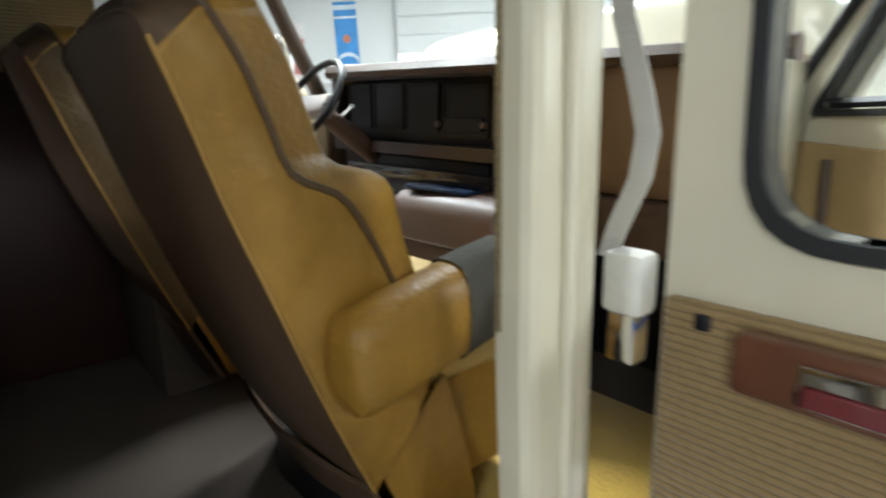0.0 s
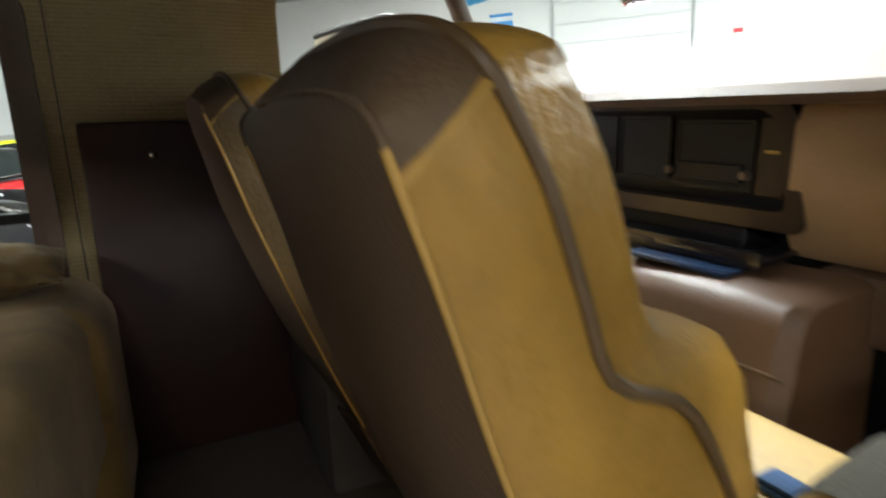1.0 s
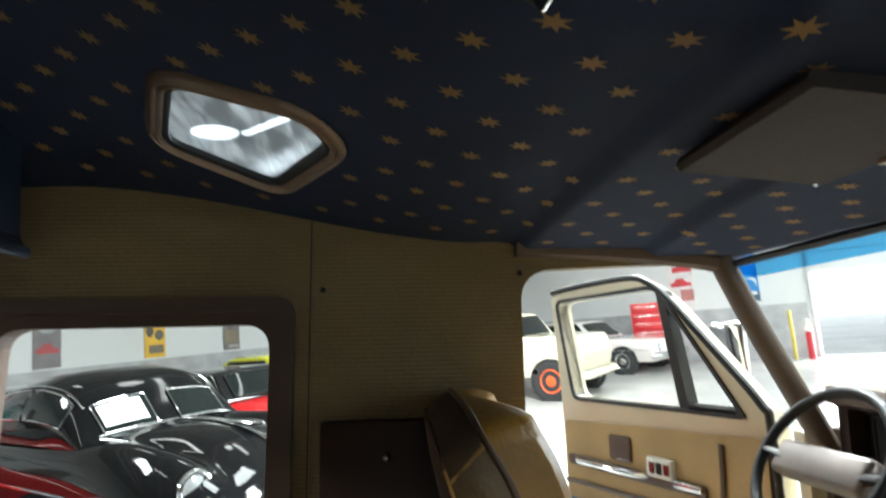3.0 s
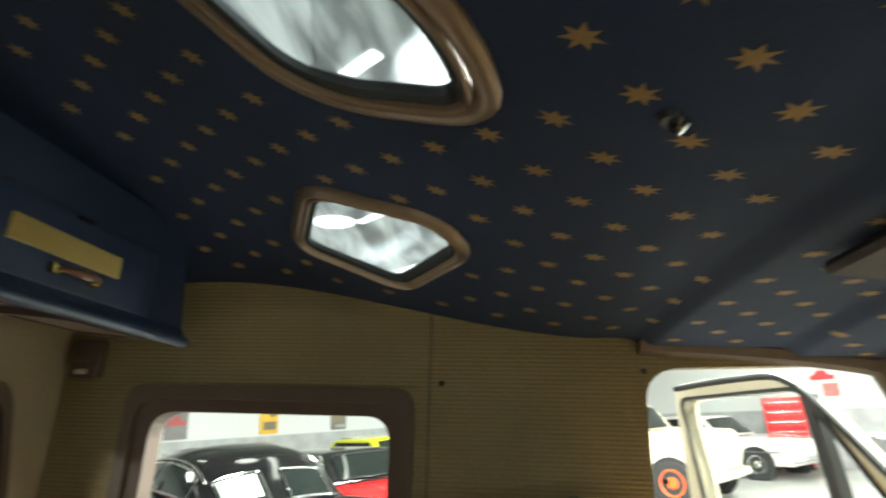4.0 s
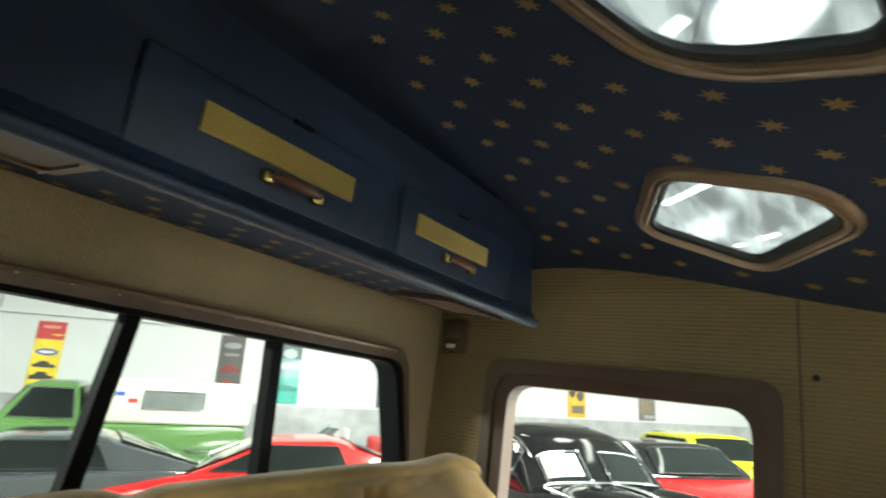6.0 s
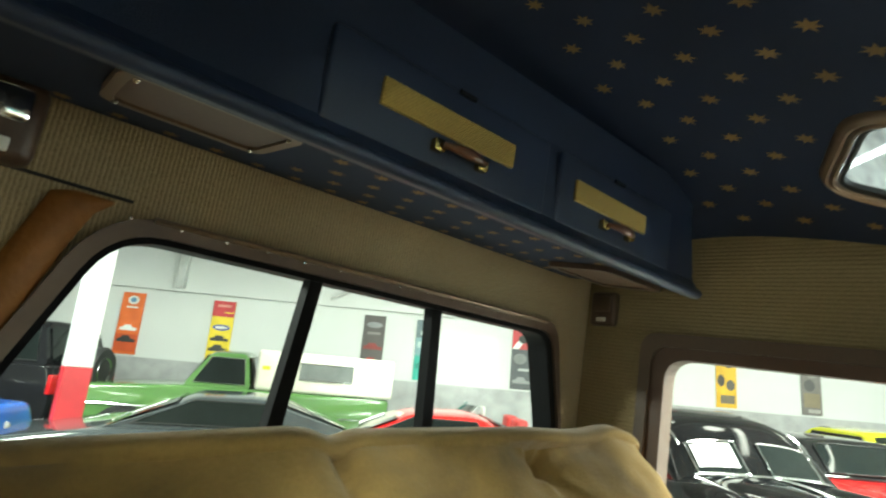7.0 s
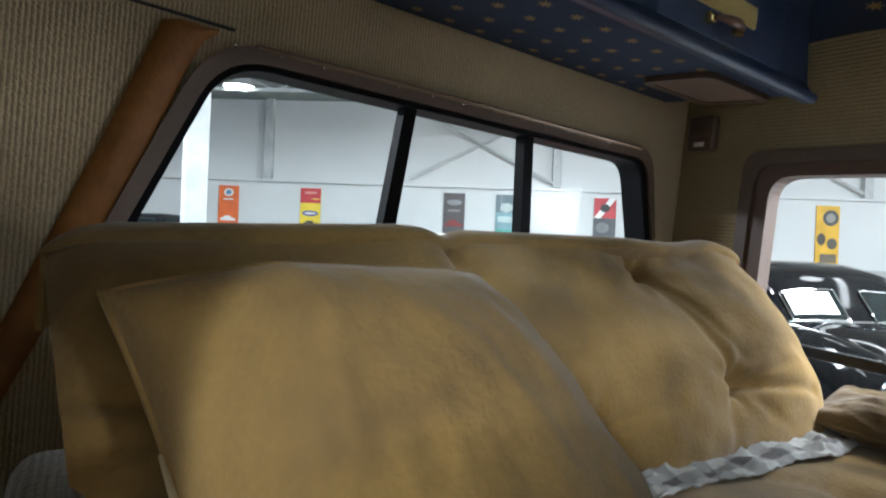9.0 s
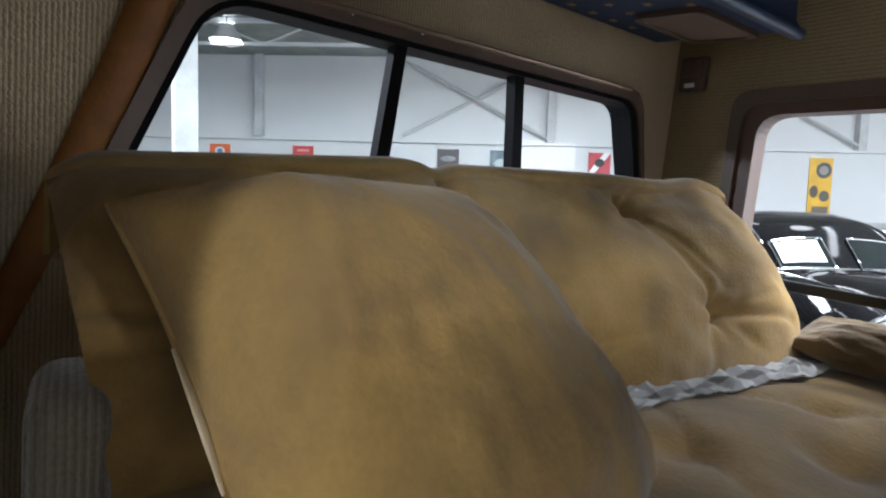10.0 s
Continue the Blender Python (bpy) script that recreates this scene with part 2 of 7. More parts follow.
WALL_WHITE = mat("white_wall_paint", (0.61, 0.62, 0.62), 0.7, grain=3, vary=0.02, stain=0.4, stain_amt=0.03)
WALL_GREY = mat("grey_wall_paint", (0.38, 0.38, 0.39), 0.6, grain=3, vary=0.03)
# Tone for an unseen wall, dark so that it bounces little light.
WALL_DARK = mat("dark_unseen_wall_paint", (0.14, 0.14, 0.145), 0.7, grain=3, vary=0.04)
DECK = mat("ceiling_deck", (0.30, 0.32, 0.30), 0.7, grain=3, vary=0.05)
STEEL_WHITE = mat("white_steel", (0.48, 0.49, 0.49), 0.5)
LAMP_GLOW = glow("lamp_glow", (1.0, 1.0, 0.95), 10.0)
POST_RED = mat("red_post_paint", (0.45, 0.02, 0.03), 0.45)


def paint(name, color, rough=0.12):
    dark = max(color) < 0.02
    return mat(name, color, 0.07 if dark else rough, grain=5, vary=0.03, stain_amt=0.03, coat=0.12 if dark else 0.5, spec=0.22 if dark else 0.35)


# ---- mesh helpers ----
def part(name, bm, material, parent=None, label="", smooth=True):
    me = bpy.data.meshes.new(name)
    bm.normal_update()
    for f in bm.faces:
        f.smooth = smooth
    bm.to_mesh(me)
    bm.free()
    mats = material if isinstance(material, (list, tuple)) else [material]
    for m in mats:
        me.materials.append(m)
    if smooth:
        me.set_sharp_from_angle(angle=radians(38))
    ob = new(name, me)
    if parent is not None:
        ob.parent = parent
    if label:
        ob["label"] = label
    return ob


def thing(name, label, category, group="", kind="", at=(0, 0, 0)):
    ob = new(name)
    ob.empty_display_size = 0.05
    ob.location = at
    return tagged(ob, label, category, group, kind)


def inroom(ob):
    room_things.append(ob)
    return ob


def box(bm, a, b, bevel=0.0, seg=2, m=None):
    r = bmesh.ops.create_cube(bm, size=1.0)
    vs = r["verts"]
    c = [(p + q) / 2 for p, q in zip(a, b)]
    s = [abs(q - p) for p, q in zip(a, b)]
    for v in vs:
        v.co = Vector((v.co.x * s[0] + c[0], v.co.y * s[1] + c[1], v.co.z * s[2] + c[2]))
        if m is not None:
            v.co = m @ v.co
    if bevel:
        es = list({e for v in vs for e in v.link_edges})
        bmesh.ops.bevel(bm, geom=es, offset=bevel, segments=seg, profile=0.5, affect="EDGES")
    return bm


def boxed(a, b, bevel=0.0, seg=2, m=None):
    return box(bmesh.new(), a, b, bevel, seg, m)


def tube(bm, pts, r, n=10, closed=False, squash=None):
    """A round bar along points; r may be a list."""
    pts = [Vector(p) for p in pts]
    k = len(pts)
    rings = []
    side = None
    for i, p in enumerate(pts):
        if closed:
            d = pts[(i + 1) % k] - pts[i - 1]
        else:
            d = pts[min(i + 1, k - 1)] - pts[max(i - 1, 0)]
        d.normalize()
        if side is None:
            side = d.cross(Vector((0, 0, 1)) if abs(d.z) < 0.9 else Vector((1, 0, 0))).normalized()
        side = (side - d * side.dot(d)).normalized()
        up = d.cross(side)
        rr = r[i] if isinstance(r, (list, tuple)) else r
        sx, sy = (1, 1) if squash is None else squash
        rings.append([bm.verts.new(p + side * (math.cos(a) * rr * sx) + up * (math.sin(a) * rr * sy)) for a in (2 * math.pi * j / n for j in range(n))])
    m = k if closed else k - 1
    for i in range(m):
        A, B = rings[i], rings[(i + 1) % k]
        for j in range(n):
            bm.faces.new((A[j], A[(j + 1) % n], B[(j + 1) % n], B[j]))
    if not closed:
        bm.faces.new(rings[0][::-1])
        bm.faces.new(rings[-1])
    return bm


def tubed(pts, r, n=10, closed=False, squash=None):
    return tube(bmesh.new(), pts, r, n, closed, squash)


def loft(rings, cap=True, closed=True):
    """A skin over rings of equally many points."""
    bm = bmesh.new()
    vr = [[bm.verts.new(p) for p in ring] for ring in rings]
    n = len(vr[0])
    for A, B in zip(vr, vr[1:]):
        for j in range(n if closed else n - 1):
            k = (j + 1) % n
            try:
                bm.faces.new((A[j], A[k], B[k], B[j]))
            except ValueError:
                pass
    if cap and closed:
        bm.faces.new(vr[0][::-1])
        bm.faces.new(vr[-1])
    bmesh.ops.recalc_face_normals(bm, faces=bm.faces)
    return bm


def sheet(f, us, vs, thick=0.0):
    """A surface f(u, v) over two lists of steps, with thickness."""
    bm = bmesh.new()
    g = [[bm.verts.new(f(u, v)) for v in vs] for u in us]
    for i in range(len(us) - 1):
        for j in range(len(vs) - 1):
            bm.faces.new((g[i][j], g[i + 1][j], g[i + 1][j + 1], g[i][j + 1]))
    if thick:
        bm.normal_update()
        bmesh.ops.solidify(bm, geom=bm.faces[:], thickness=thick)
    return bm


def steps(a, b, n):
    return [a + (b - a) * i / n for i in range(n + 1)]


def smooth_path(pts, n=8):
    """Catmull-Rom through points."""
    P = [Vector(p) for p in pts]
    out = []
    for i in range(len(P) - 1):
        p0, p1, p2, p3 = P[max(i - 1, 0)], P[i], P[i + 1], P[min(i + 2, len(P) - 1)]
        for k in range(n):
            t = k / n
            out.append(0.5 * ((2 * p1) + (p2 - p0) * t + (2 * p0 - 5 * p1 + 4 * p2 - p3) * t * t + (3 * p1 - p0 - 3 * p2 + p3) * t ** 3))
    out.append(P[-1])
    return out


def rounded(corners, r, n=6):
    """The outline of a polygon with its corners rounded (2D)."""
    out = []
    k = len(corners)
    for i in range(k):
        p, a, b = Vector(corners[i]), Vector(corners[i - 1]), Vector(corners[(i + 1) % k])
        rr = r[i] if isinstance(r, (list, tuple)) else r
        u, w = (a - p).normalized(), (b - p).normalized()
        p0, p1 = p + u * rr, p + w * rr
        for j in range(n + 1):
            t = j / n
            out.append((1 - t) ** 2 * p0 + 2 * t * (1 - t) * p + t * t * p1)
    return out


def plate_with_holes(outline, holes, place, thick):
    """A flat panel in 2D with openings, set in space by place(u, v, depth)."""
    bm = bmesh.new()
    loops = [outline] + holes
    edges = []
    for lp in loops:
        vs = [bm.verts.new((p[0], p[1], 0)) for p in lp]
        edges += [bm.edges.new((vs[i], vs[(i + 1) % len(vs)])) for i in range(len(vs))]
    bmesh.ops.triangle_fill(bm, edges=edges, use_beauty=True)
    bmesh.ops.dissolve_limit(bm, angle_limit=0.01, verts=bm.verts[:], edges=bm.edges[:])
    r = bmesh.ops.extrude_face_region(bm, geom=bm.faces[:])
    for v in r["geom"]:
        if isinstance(v, bmesh.types.BMVert):
            v.co.z = thick
    for v in bm.verts:
        v.co = Vector(place(v.co.x, v.co.y, v.co.z))
    bmesh.ops.recalc_face_normals(bm, faces=bm.faces)
    return bm


def ring_frame(outer, inner, place, thick):
    return plate_with_holes(outer, [inner], place, thick)


# ---- the truck cab: setting ----
XW = 0.87
rect = lambda x0, y0, x1, y1: [(x0, y0), (x1, y0), (x1, y1), (x0, y1)]

floor = tagged(part("floor", boxed((-0.92, -0.05, -0.06), (0.92, 2.9, 0.0)), CARPET, smooth=False), "dark brown carpeted cab floor", "floor", kind="structure")

# rear wall with the wide sliding window
RW = rounded([(-0.74, 0.92), (0.80, 0.80), (0.615, 1.262), (-0.638, 1.262)], [0.05, 0.05, 0.09, 0.06])
rear_place = lambda u, v, d: (u, -d, v)
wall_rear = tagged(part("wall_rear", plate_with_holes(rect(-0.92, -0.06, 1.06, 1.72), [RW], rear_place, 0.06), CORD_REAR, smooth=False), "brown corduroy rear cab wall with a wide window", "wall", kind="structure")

# left wall with the rear side window
SW = rounded([(0.30, 0.42), (1.0, 0.42), (1.0, 1.245), (0.30, 1.245)], 0.075)
left_place = lambda u, v, d: (-XW - d, u, v)
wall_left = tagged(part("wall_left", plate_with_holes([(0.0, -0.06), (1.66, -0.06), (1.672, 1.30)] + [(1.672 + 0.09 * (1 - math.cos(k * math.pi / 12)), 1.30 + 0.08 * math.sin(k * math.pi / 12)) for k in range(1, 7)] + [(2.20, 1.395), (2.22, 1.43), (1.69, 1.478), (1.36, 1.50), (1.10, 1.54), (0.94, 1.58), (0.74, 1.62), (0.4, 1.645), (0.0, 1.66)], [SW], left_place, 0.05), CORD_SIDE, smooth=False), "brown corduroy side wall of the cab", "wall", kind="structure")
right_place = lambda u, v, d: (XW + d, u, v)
# Out of view; the low front corner is added to block light from the seat top.
wall_right = tagged(part("wall_right", plate_with_holes([(0.0, 1.30), (1.40, 1.30), (1.52, 1.28), (1.60, 1.22), (1.64, 1.16), (1.75, 1.14), (1.75, 1.50), (1.40, 1.55), (1.10, 1.60), (0.60, 1.68), (0.0, 1.70)], [], right_place, 0.05), CORD_SIDE, smooth=False), "unseen corduroy header over the rear door, cut low to shade the seat", "wall", kind="structure")


# Added panel: keeps side light off the sofa and the pillow's near corner.
quarter = tagged(part("wall_light_blocker", boxed((0.96, 0.0, -0.06), (1.0, 0.855, 1.66)), CORD_SIDE, smooth=False), "added corduroy panel behind the rear door that blocks side light", "wall", kind="structure")
tagged(part("trim", boxed((-XW - 0.001, 1.100, 0.0), (-XW + 0.003, 1.107, 1.52), 0.001), CORD_SIDE), "joint between two corduroy wall panels", "trim", kind="structure")
tagged(part("trim", boxed((-XW - 0.001, 1.096, 0.0), (-XW + 0.001, 1.100, 1.52)), RUBBER, smooth=False), "dark joint between two corduroy wall panels", "trim", kind="structure")


def crease(x):
    """Where the raised rear roof ends in a rolled edge."""
    return 1.70 - 0.06 * (x / XW) ** 2


def rear_roof(x, y):
    """The raised roof: highest over the sofa, falling to the front and to the sides."""
    x = x if x < 0.1 else 0.2 - x
    y = max(y, 0.35)
    return (1.8148 + 0.2148 * x + 0.2741 * y - 0.1439 * x * x - 0.1719 * x * y - 0.6125 * y * y
            - 0.0262 * x ** 3 + 0.2025 * y ** 3 + 0.0053 * x * x * y + 0.0122 * x * y * y)


def roof_end(x):
    return 2.285 + 0.125 * (1 - (x / XW) ** 2)


def ease(t):
    t = min(1.0, max(0.0, t))
    return t * t * (3 - 2 * t)


def roof_z(x, y):
    yc, ye = crease(x), roof_end(x)
    if y <= yc:
        return rear_roof(x, y) + 0.004 * math.exp(-((y - yc + 0.05) / 0.04) ** 2)
    fold = 1.985 + 0.10 * (x / XW) ** 2 * 0.2
    z0 = rear_roof(x, yc)
    end = 1.402 + 0.022 * (1 - (x / XW) ** 2)
    z = z0 - 0.026 * ease((y - yc) / 0.045) - 0.012 * max(0.0, y - yc - 0.045)
    if y > fold:
        zf = z0 - 0.026 - 0.012 * (fold - yc - 0.045)
        z = zf - 0.022 * ease((y - fold) / 0.05) + (end - zf + 0.022) * ease((y - fold) / (ye - fold))
    return z


# the roof windows' clear openings
SKYLIGHTS = {
    "far": [(-0.345, 0.920), (-0.590, 0.812), (-0.690, 1.040), (-0.428, 1.208), (-0.336, 1.162)],
    "near": [(0.176, 0.957), (0.067, 1.010), (0.048, 1.095), (0.092, 1.262), (0.200, 1.238), (0.340, 1.150), (0.350, 1.010), (0.275, 0.935)],
}


def widen(line, d):
    """A closed 2D outline moved outwards by d."""
    n = len(line)
    area = sum(line[i][0] * line[(i + 1) % n][1] - line[(i + 1) % n][0] * line[i][1] for i in range(n))
    sg = 1 if area > 0 else -1
    out = []
    for i in range(n):
        a, b = Vector(line[i - 1]), Vector(line[(i + 1) % n])
        t = (b - a).normalized()
        out.append(Vector((line[i][0] + sg * t.y * d, line[i][1] - sg * t.x * d)))
    return out


def inside(p, poly):
    r, n = False, len(poly)
    for i in range(n):
        (x1, y1), (x2, y2) = poly[i][:2], poly[(i + 1) % n][:2]
        if (y1 > p[1]) != (y2 > p[1]) and p[0] < (x2 - x1) * (p[1] - y1) / (y2 - y1) + x1:
            r = not r
    return r


def make_ceiling():
    bm = sheet(lambda x, v: (x, v * roof_end(x), roof_z(x, v * roof_end(x))), steps(-XW, XW, 110), steps(0.0, 1.0, 220))
    outlines = [rounded(p, 0.04, 5) for p in SKYLIGHTS.values()]
    polys = [widen(p, 0.035) for p in outlines]
    clear = [widen(p, 0.068) for p in outlines]
    gone = [f for f in bm.faces if any(inside(f.calc_center_median(), p) for p in polys)]
    bmesh.ops.delete(bm, geom=gone, context="FACES")
    bmesh.ops.recalc_face_normals(bm, faces=bm.faces)
    if sum(f.normal.z for f in bm.faces) > 0:
        bmesh.ops.reverse_faces(bm, faces=bm.faces)
    bm.normal_update()
    bmesh.ops.solidify(bm, geom=bm.faces[:], thickness=0.03)
    rng = random.Random(4)
    # printed gold stars in staggered rows
    for i in range(-25, 30):
        for j in range(-25, 30):
            x, y = 0.0926 - i * 0.0726 - j * 0.1448, 1.3678 + i * 0.0671 - j * 0.0137
            if abs(x) > XW - 0.03 or y < 0.45 or y > roof_end(x) - 0.03 or any(inside((x, y), p) for p in clear):
                continue
            e = 0.01
            dx, dy = (roof_z(x + e, y) - roof_z(x - e, y)) / 2 / e, (roof_z(x, y + e) - roof_z(x, y - e)) / 2 / e
            if abs(dy) > 0.5:
                continue
            turn = rng.uniform(-0.12, 0.12)
            vs = []
            for k in range(14):
                a = turn + math.pi * k / 7
                r = (0.0235 if k % 2 == 0 else 0.0105) * rng.uniform(0.92, 1.08)
                px, py = r * math.cos(a) * 0.86, r * math.sin(a) * 0.98
                vs.append(bm.verts.new((x + px, y + py, roof_z(x, y) + dx * px + dy * py - 0.0022)))
            c = bm.verts.new((x, y, roof_z(x, y) - 0.0026))
            for k in range(14):
                f = bm.faces.new((vs[(k + 1) % 14], vs[k], c))
                f.material_index = 1
    return tagged(part("ceiling", bm, [BLUE_CLOTH, STAR_GOLD]), "navy blue cloth ceiling printed with gold stars", "ceiling", kind="structure")


ceiling = make_ceiling()
hook = thing("ceiling_hook", "small dark metal hook in the star cloth", "hook")
hx_, hy_ = 0.133, 1.486
hz_ = roof_z(hx_, hy_)
bm = bmesh.new()
bmesh.ops.create_cone(bm, segments=16, radius1=0.012, radius2=0.016, depth=0.008, cap_ends=True, matrix=Matrix.Translation((hx_, hy_, hz_ - 0.003)))
part("plate", bm, BLACK_PLASTIC, hook)
part("tongue", tubed([(hx_ - 0.011, hy_ + 0.002, hz_ - 0.006), (hx_ - 0.001, hy_ + 0.007, hz_ - 0.018), (hx_ + 0.014, hy_ + 0.012, hz_ - 0.014)], 0.005, 8), CHROME, hook)


def skylight(key, label):
    """A framed roof window: rounded outline, broad frame lip, inner bead, gasket, smoked pane."""
    base = thing("window_skylight", label, "skylight", "roof skylights", kind="structure")
    line = rounded(SKYLIGHTS[key], 0.045, 6)
    lip = 0.030 if key == "near" else 0.016
    grow = lambda d, dz: [Vector((p.x, p.y, roof_z(p.x, p.y) + dz)) for p in widen(line, d)]
    part("window_frame", loft([grow(d, dz) for d, dz in ((0.024 + lip, 0.004), (0.023 + lip, -0.006), (0.021 + lip * 0.85, -0.013), (0.021 + lip * 0.45, -0.018), (0.021 + lip * 0.15, -0.016), (0.021, -0.008))], cap=False), BROWN_METAL, base, "broad brown anodised frame")
    part("bead", loft([grow(d, dz) for d, dz in ((0.021, -0.005), (0.019, -0.014), (0.015, -0.018), (0.010, -0.016), (0.007, -0.008), (0.006, 0.01))], cap=False), BROWN_METAL, base)
    part("gasket", loft([grow(d, dz) for d, dz in ((0.007, -0.010), (0.001, -0.012), (-0.006, -0.006), (-0.007, 0.01))], cap=False), RUBBER, base)
    bm = bmesh.new()
    bm.faces.new([bm.verts.new(p) for p in grow(0.004, 0.006)])
    part("pane", bm, SMOKED, base, "smoked pane with dust on it")
    return base


skylight("near", "smoked roof skylight in a brown metal frame above the sofa")
skylight("far", "smoked roof skylight in a brown metal frame beside the side wall")

# rear window: frame, gasket, mullions, panes
rear_win = thing("window_rear", "three-pane sliding rear window in a black and brown frame", "window", kind="structure")
RWo = rounded([(-0.785, 0.87), (0.865, 0.74), (0.64, 1.305), (-0.685, 1.305)], [0.06, 0.06, 0.12, 0.07])
RWm = rounded([(-0.765, 0.90), (0.818, 0.782), (0.620, 1.270), (-0.663, 1.270)], [0.05, 0.05, 0.095, 0.065])
part("window_frame", ring_frame(RWo, RWm, lambda u, v, d: (u, 0.022 - d, v), 0.022), FRAME_DARK, rear_win, "brown metal frame with small screws", smooth=False)
part("gasket", ring_frame(RWm, [(p.x, p.y) for p in widen(RW, -0.005)], lambda u, v, d: (u, 0.014 - d, v), 0.080), MULLION, rear_win, smooth=False)
for i in range(15):
    t = i / 14
    for u, v in ((-0.66 + 1.26 * t, 1.2925), (-0.74 + 1.55 * t, 0.885 - 0.125 * t)):
        if i % 2 and v < 1.0:
            continue
        bm = bmesh.new()
        bmesh.ops.create_uvsphere(bm, u_segments=8, v_segments=5, radius=0.0042, matrix=Matrix.Translation((u, 0.0225, v)) @ Matrix.Diagonal((1, 0.5, 1, 1)))
        part("screw", bm, CHROME, rear_win)
part("top_rail", tubed([(0.56, 0.026, 1.2985), (0.30, 0.028, 1.2995), (-0.20, 0.028, 1.2995), (-0.62, 0.026, 1.2985)], 0.0065, 8), BROWN_METAL, rear_win, "raised bead along the top of the frame")
for xt, xb in ((0.195, 0.235), (-0.175, -0.215)):
    bm = loft([[(xt - 0.016, 0.008, 1.262), (xt + 0.016, 0.008, 1.262), (xt + 0.016, -0.03, 1.262), (xt - 0.016, -0.03, 1.262)],
               [(xb - 0.018, 0.008, 0.83), (xb + 0.018, 0.008, 0.83), (xb + 0.018, -0.03, 0.83), (xb - 0.018, -0.03, 0.83)]])
    part("mullion", bm, MULLION, rear_win, "black window bar", smooth=False)
bm = bmesh.new()
bm.faces.new([bm.verts.new((p[0], -0.022, p[1])) for p in RW])
pane = part("pane", bm, REAR_GLASS, rear_win)
pane.visible_shadow = False

# side window: moulded brown frame and pane
side_win = thing("window_side", "rear side window in a moulded brown plastic frame", "window", kind="structure")
SWo = rounded([(0.225, 0.34), (1.06, 0.34), (1.06, 1.315), (0.225, 1.315)], 0.06)
SWm = rounded([(0.26, 0.385), (1.025, 0.385), (1.025, 1.275), (0.26, 1.275)], 0.07)
part("window_frame", ring_frame(SWo, SWm, lambda u, v, d: (-XW + 0.02 - d, u, v), 0.02), BROWN_TRIM, side_win, smooth=False)
SWi = rounded([(0.305, 0.425), (0.995, 0.425), (0.995, 1.240), (0.305, 1.240)], 0.072)
part("inner_frame", ring_frame(SWm, SWi, lambda u, v, d: (-XW + 0.008 - d, u, v), 0.065), BROWN_PLASTIC, side_win, smooth=False)
bm = bmesh.new()
bm.faces.new([bm.verts.new((-XW - 0.03, p[0], p[1])) for p in SWi])
pane = part("pane", bm, GLASS, side_win)
pane.visible_shadow = False
part("window_rail", boxed((-XW - 0.045, 0.3, 0.735), (-XW - 0.015, 1.0, 0.765), 0.004), BLACK_PLASTIC, side_win, "black rail across the pane", smooth=False)

# ---- the cab front: pillars, windscreen, dash ----
def header_trim(side):
    s = side
    pts = [(s * 0.865, 1.66, 1.445), (s * 0.865, 1.95, 1.43), (s * 0.85, 2.20, 1.40), (s * 0.845, 2.27, 1.37)]
    return tagged(part("trim", tubed(smooth_path(pts), 0.032, 8), BROWN_TRIM), "brown trim rail above the front door", "trim", kind="structure")


header_trim(-1), header_trim(1)
for s in (-1, 1):
    pts = [(s * 0.845, 2.235, 1.405), (s * 0.857, 2.325, 1.22), (s * 0.865, 2.425, 1.03), (s * 0.868, 2.50, 0.88)]
    tagged(part("a_pillar", tubed(smooth_path(pts), 0.034, 10), BROWN_TRIM), "brown padded windscreen pillar", "pillar", kind="structure")

wind = thing("window_windscreen", "clear windscreen with a blue tint band along the top", "windscreen", kind="structure")


def ws(u, v):
    """u across, v from top (0) to base (1)."""
    bow = 1 - u * u
    top = Vector((u * 0.84, 2.27 + 0.13 * bow, 1.385 + 0.03 * bow))
    base = Vector((u * 0.87, 2.54 + 0.42 * bow ** 0.7, 0.90))
    return top.lerp(base, v)


pane = part("pane", sheet(lambda u, v: ws(u, v), steps(-1, 1, 24), steps(0.09, 1, 4)), GLASS, wind)
pane.visible_shadow = False
pane = part("tint_band", sheet(lambda u, v: ws(u, v), steps(-1, 1, 24), steps(0, 0.09, 2)), TINT, wind, "blue tint band")
pane.visible_shadow = False
part("gasket", tubed([ws(u, 0.0) + Vector((0, -0.01, -0.004)) for u in steps(-1, 1, 24)], 0.012, 6), RUBBER, wind)

mirror = thing("rear_view_mirror", "rear-view mirror on a stalk at the windscreen", "mirror")
part("housing", boxed((-0.13, 2.30, 1.195), (0.09, 2.32, 1.25), 0.012, m=Matrix.Translation((0, 0, 0))), CHROME, mirror)
part("mirror_glass", boxed((-0.122, 2.2965, 1.202), (0.082, 2.2985, 1.243)), mat("mirror_silver", (0.9, 0.9, 0.9), 0.02, metal=1.0, vary=0.0, stain_amt=0.0), mirror, smooth=False)
part("stalk", tubed([(-0.02, 2.32, 1.24), (-0.02, 2.35, 1.33), (-0.02, 2.385, 1.395)], 0.008, 8), CHROME, mirror)


part("sticker", boxed((-0.045, 2.2945, 1.204), (-0.005, 2.2962, 1.241)), mat("yellow_sticker", (0.65, 0.40, 0.03), 0.5), mirror, "yellow paper hanging on the mirror", smooth=False)


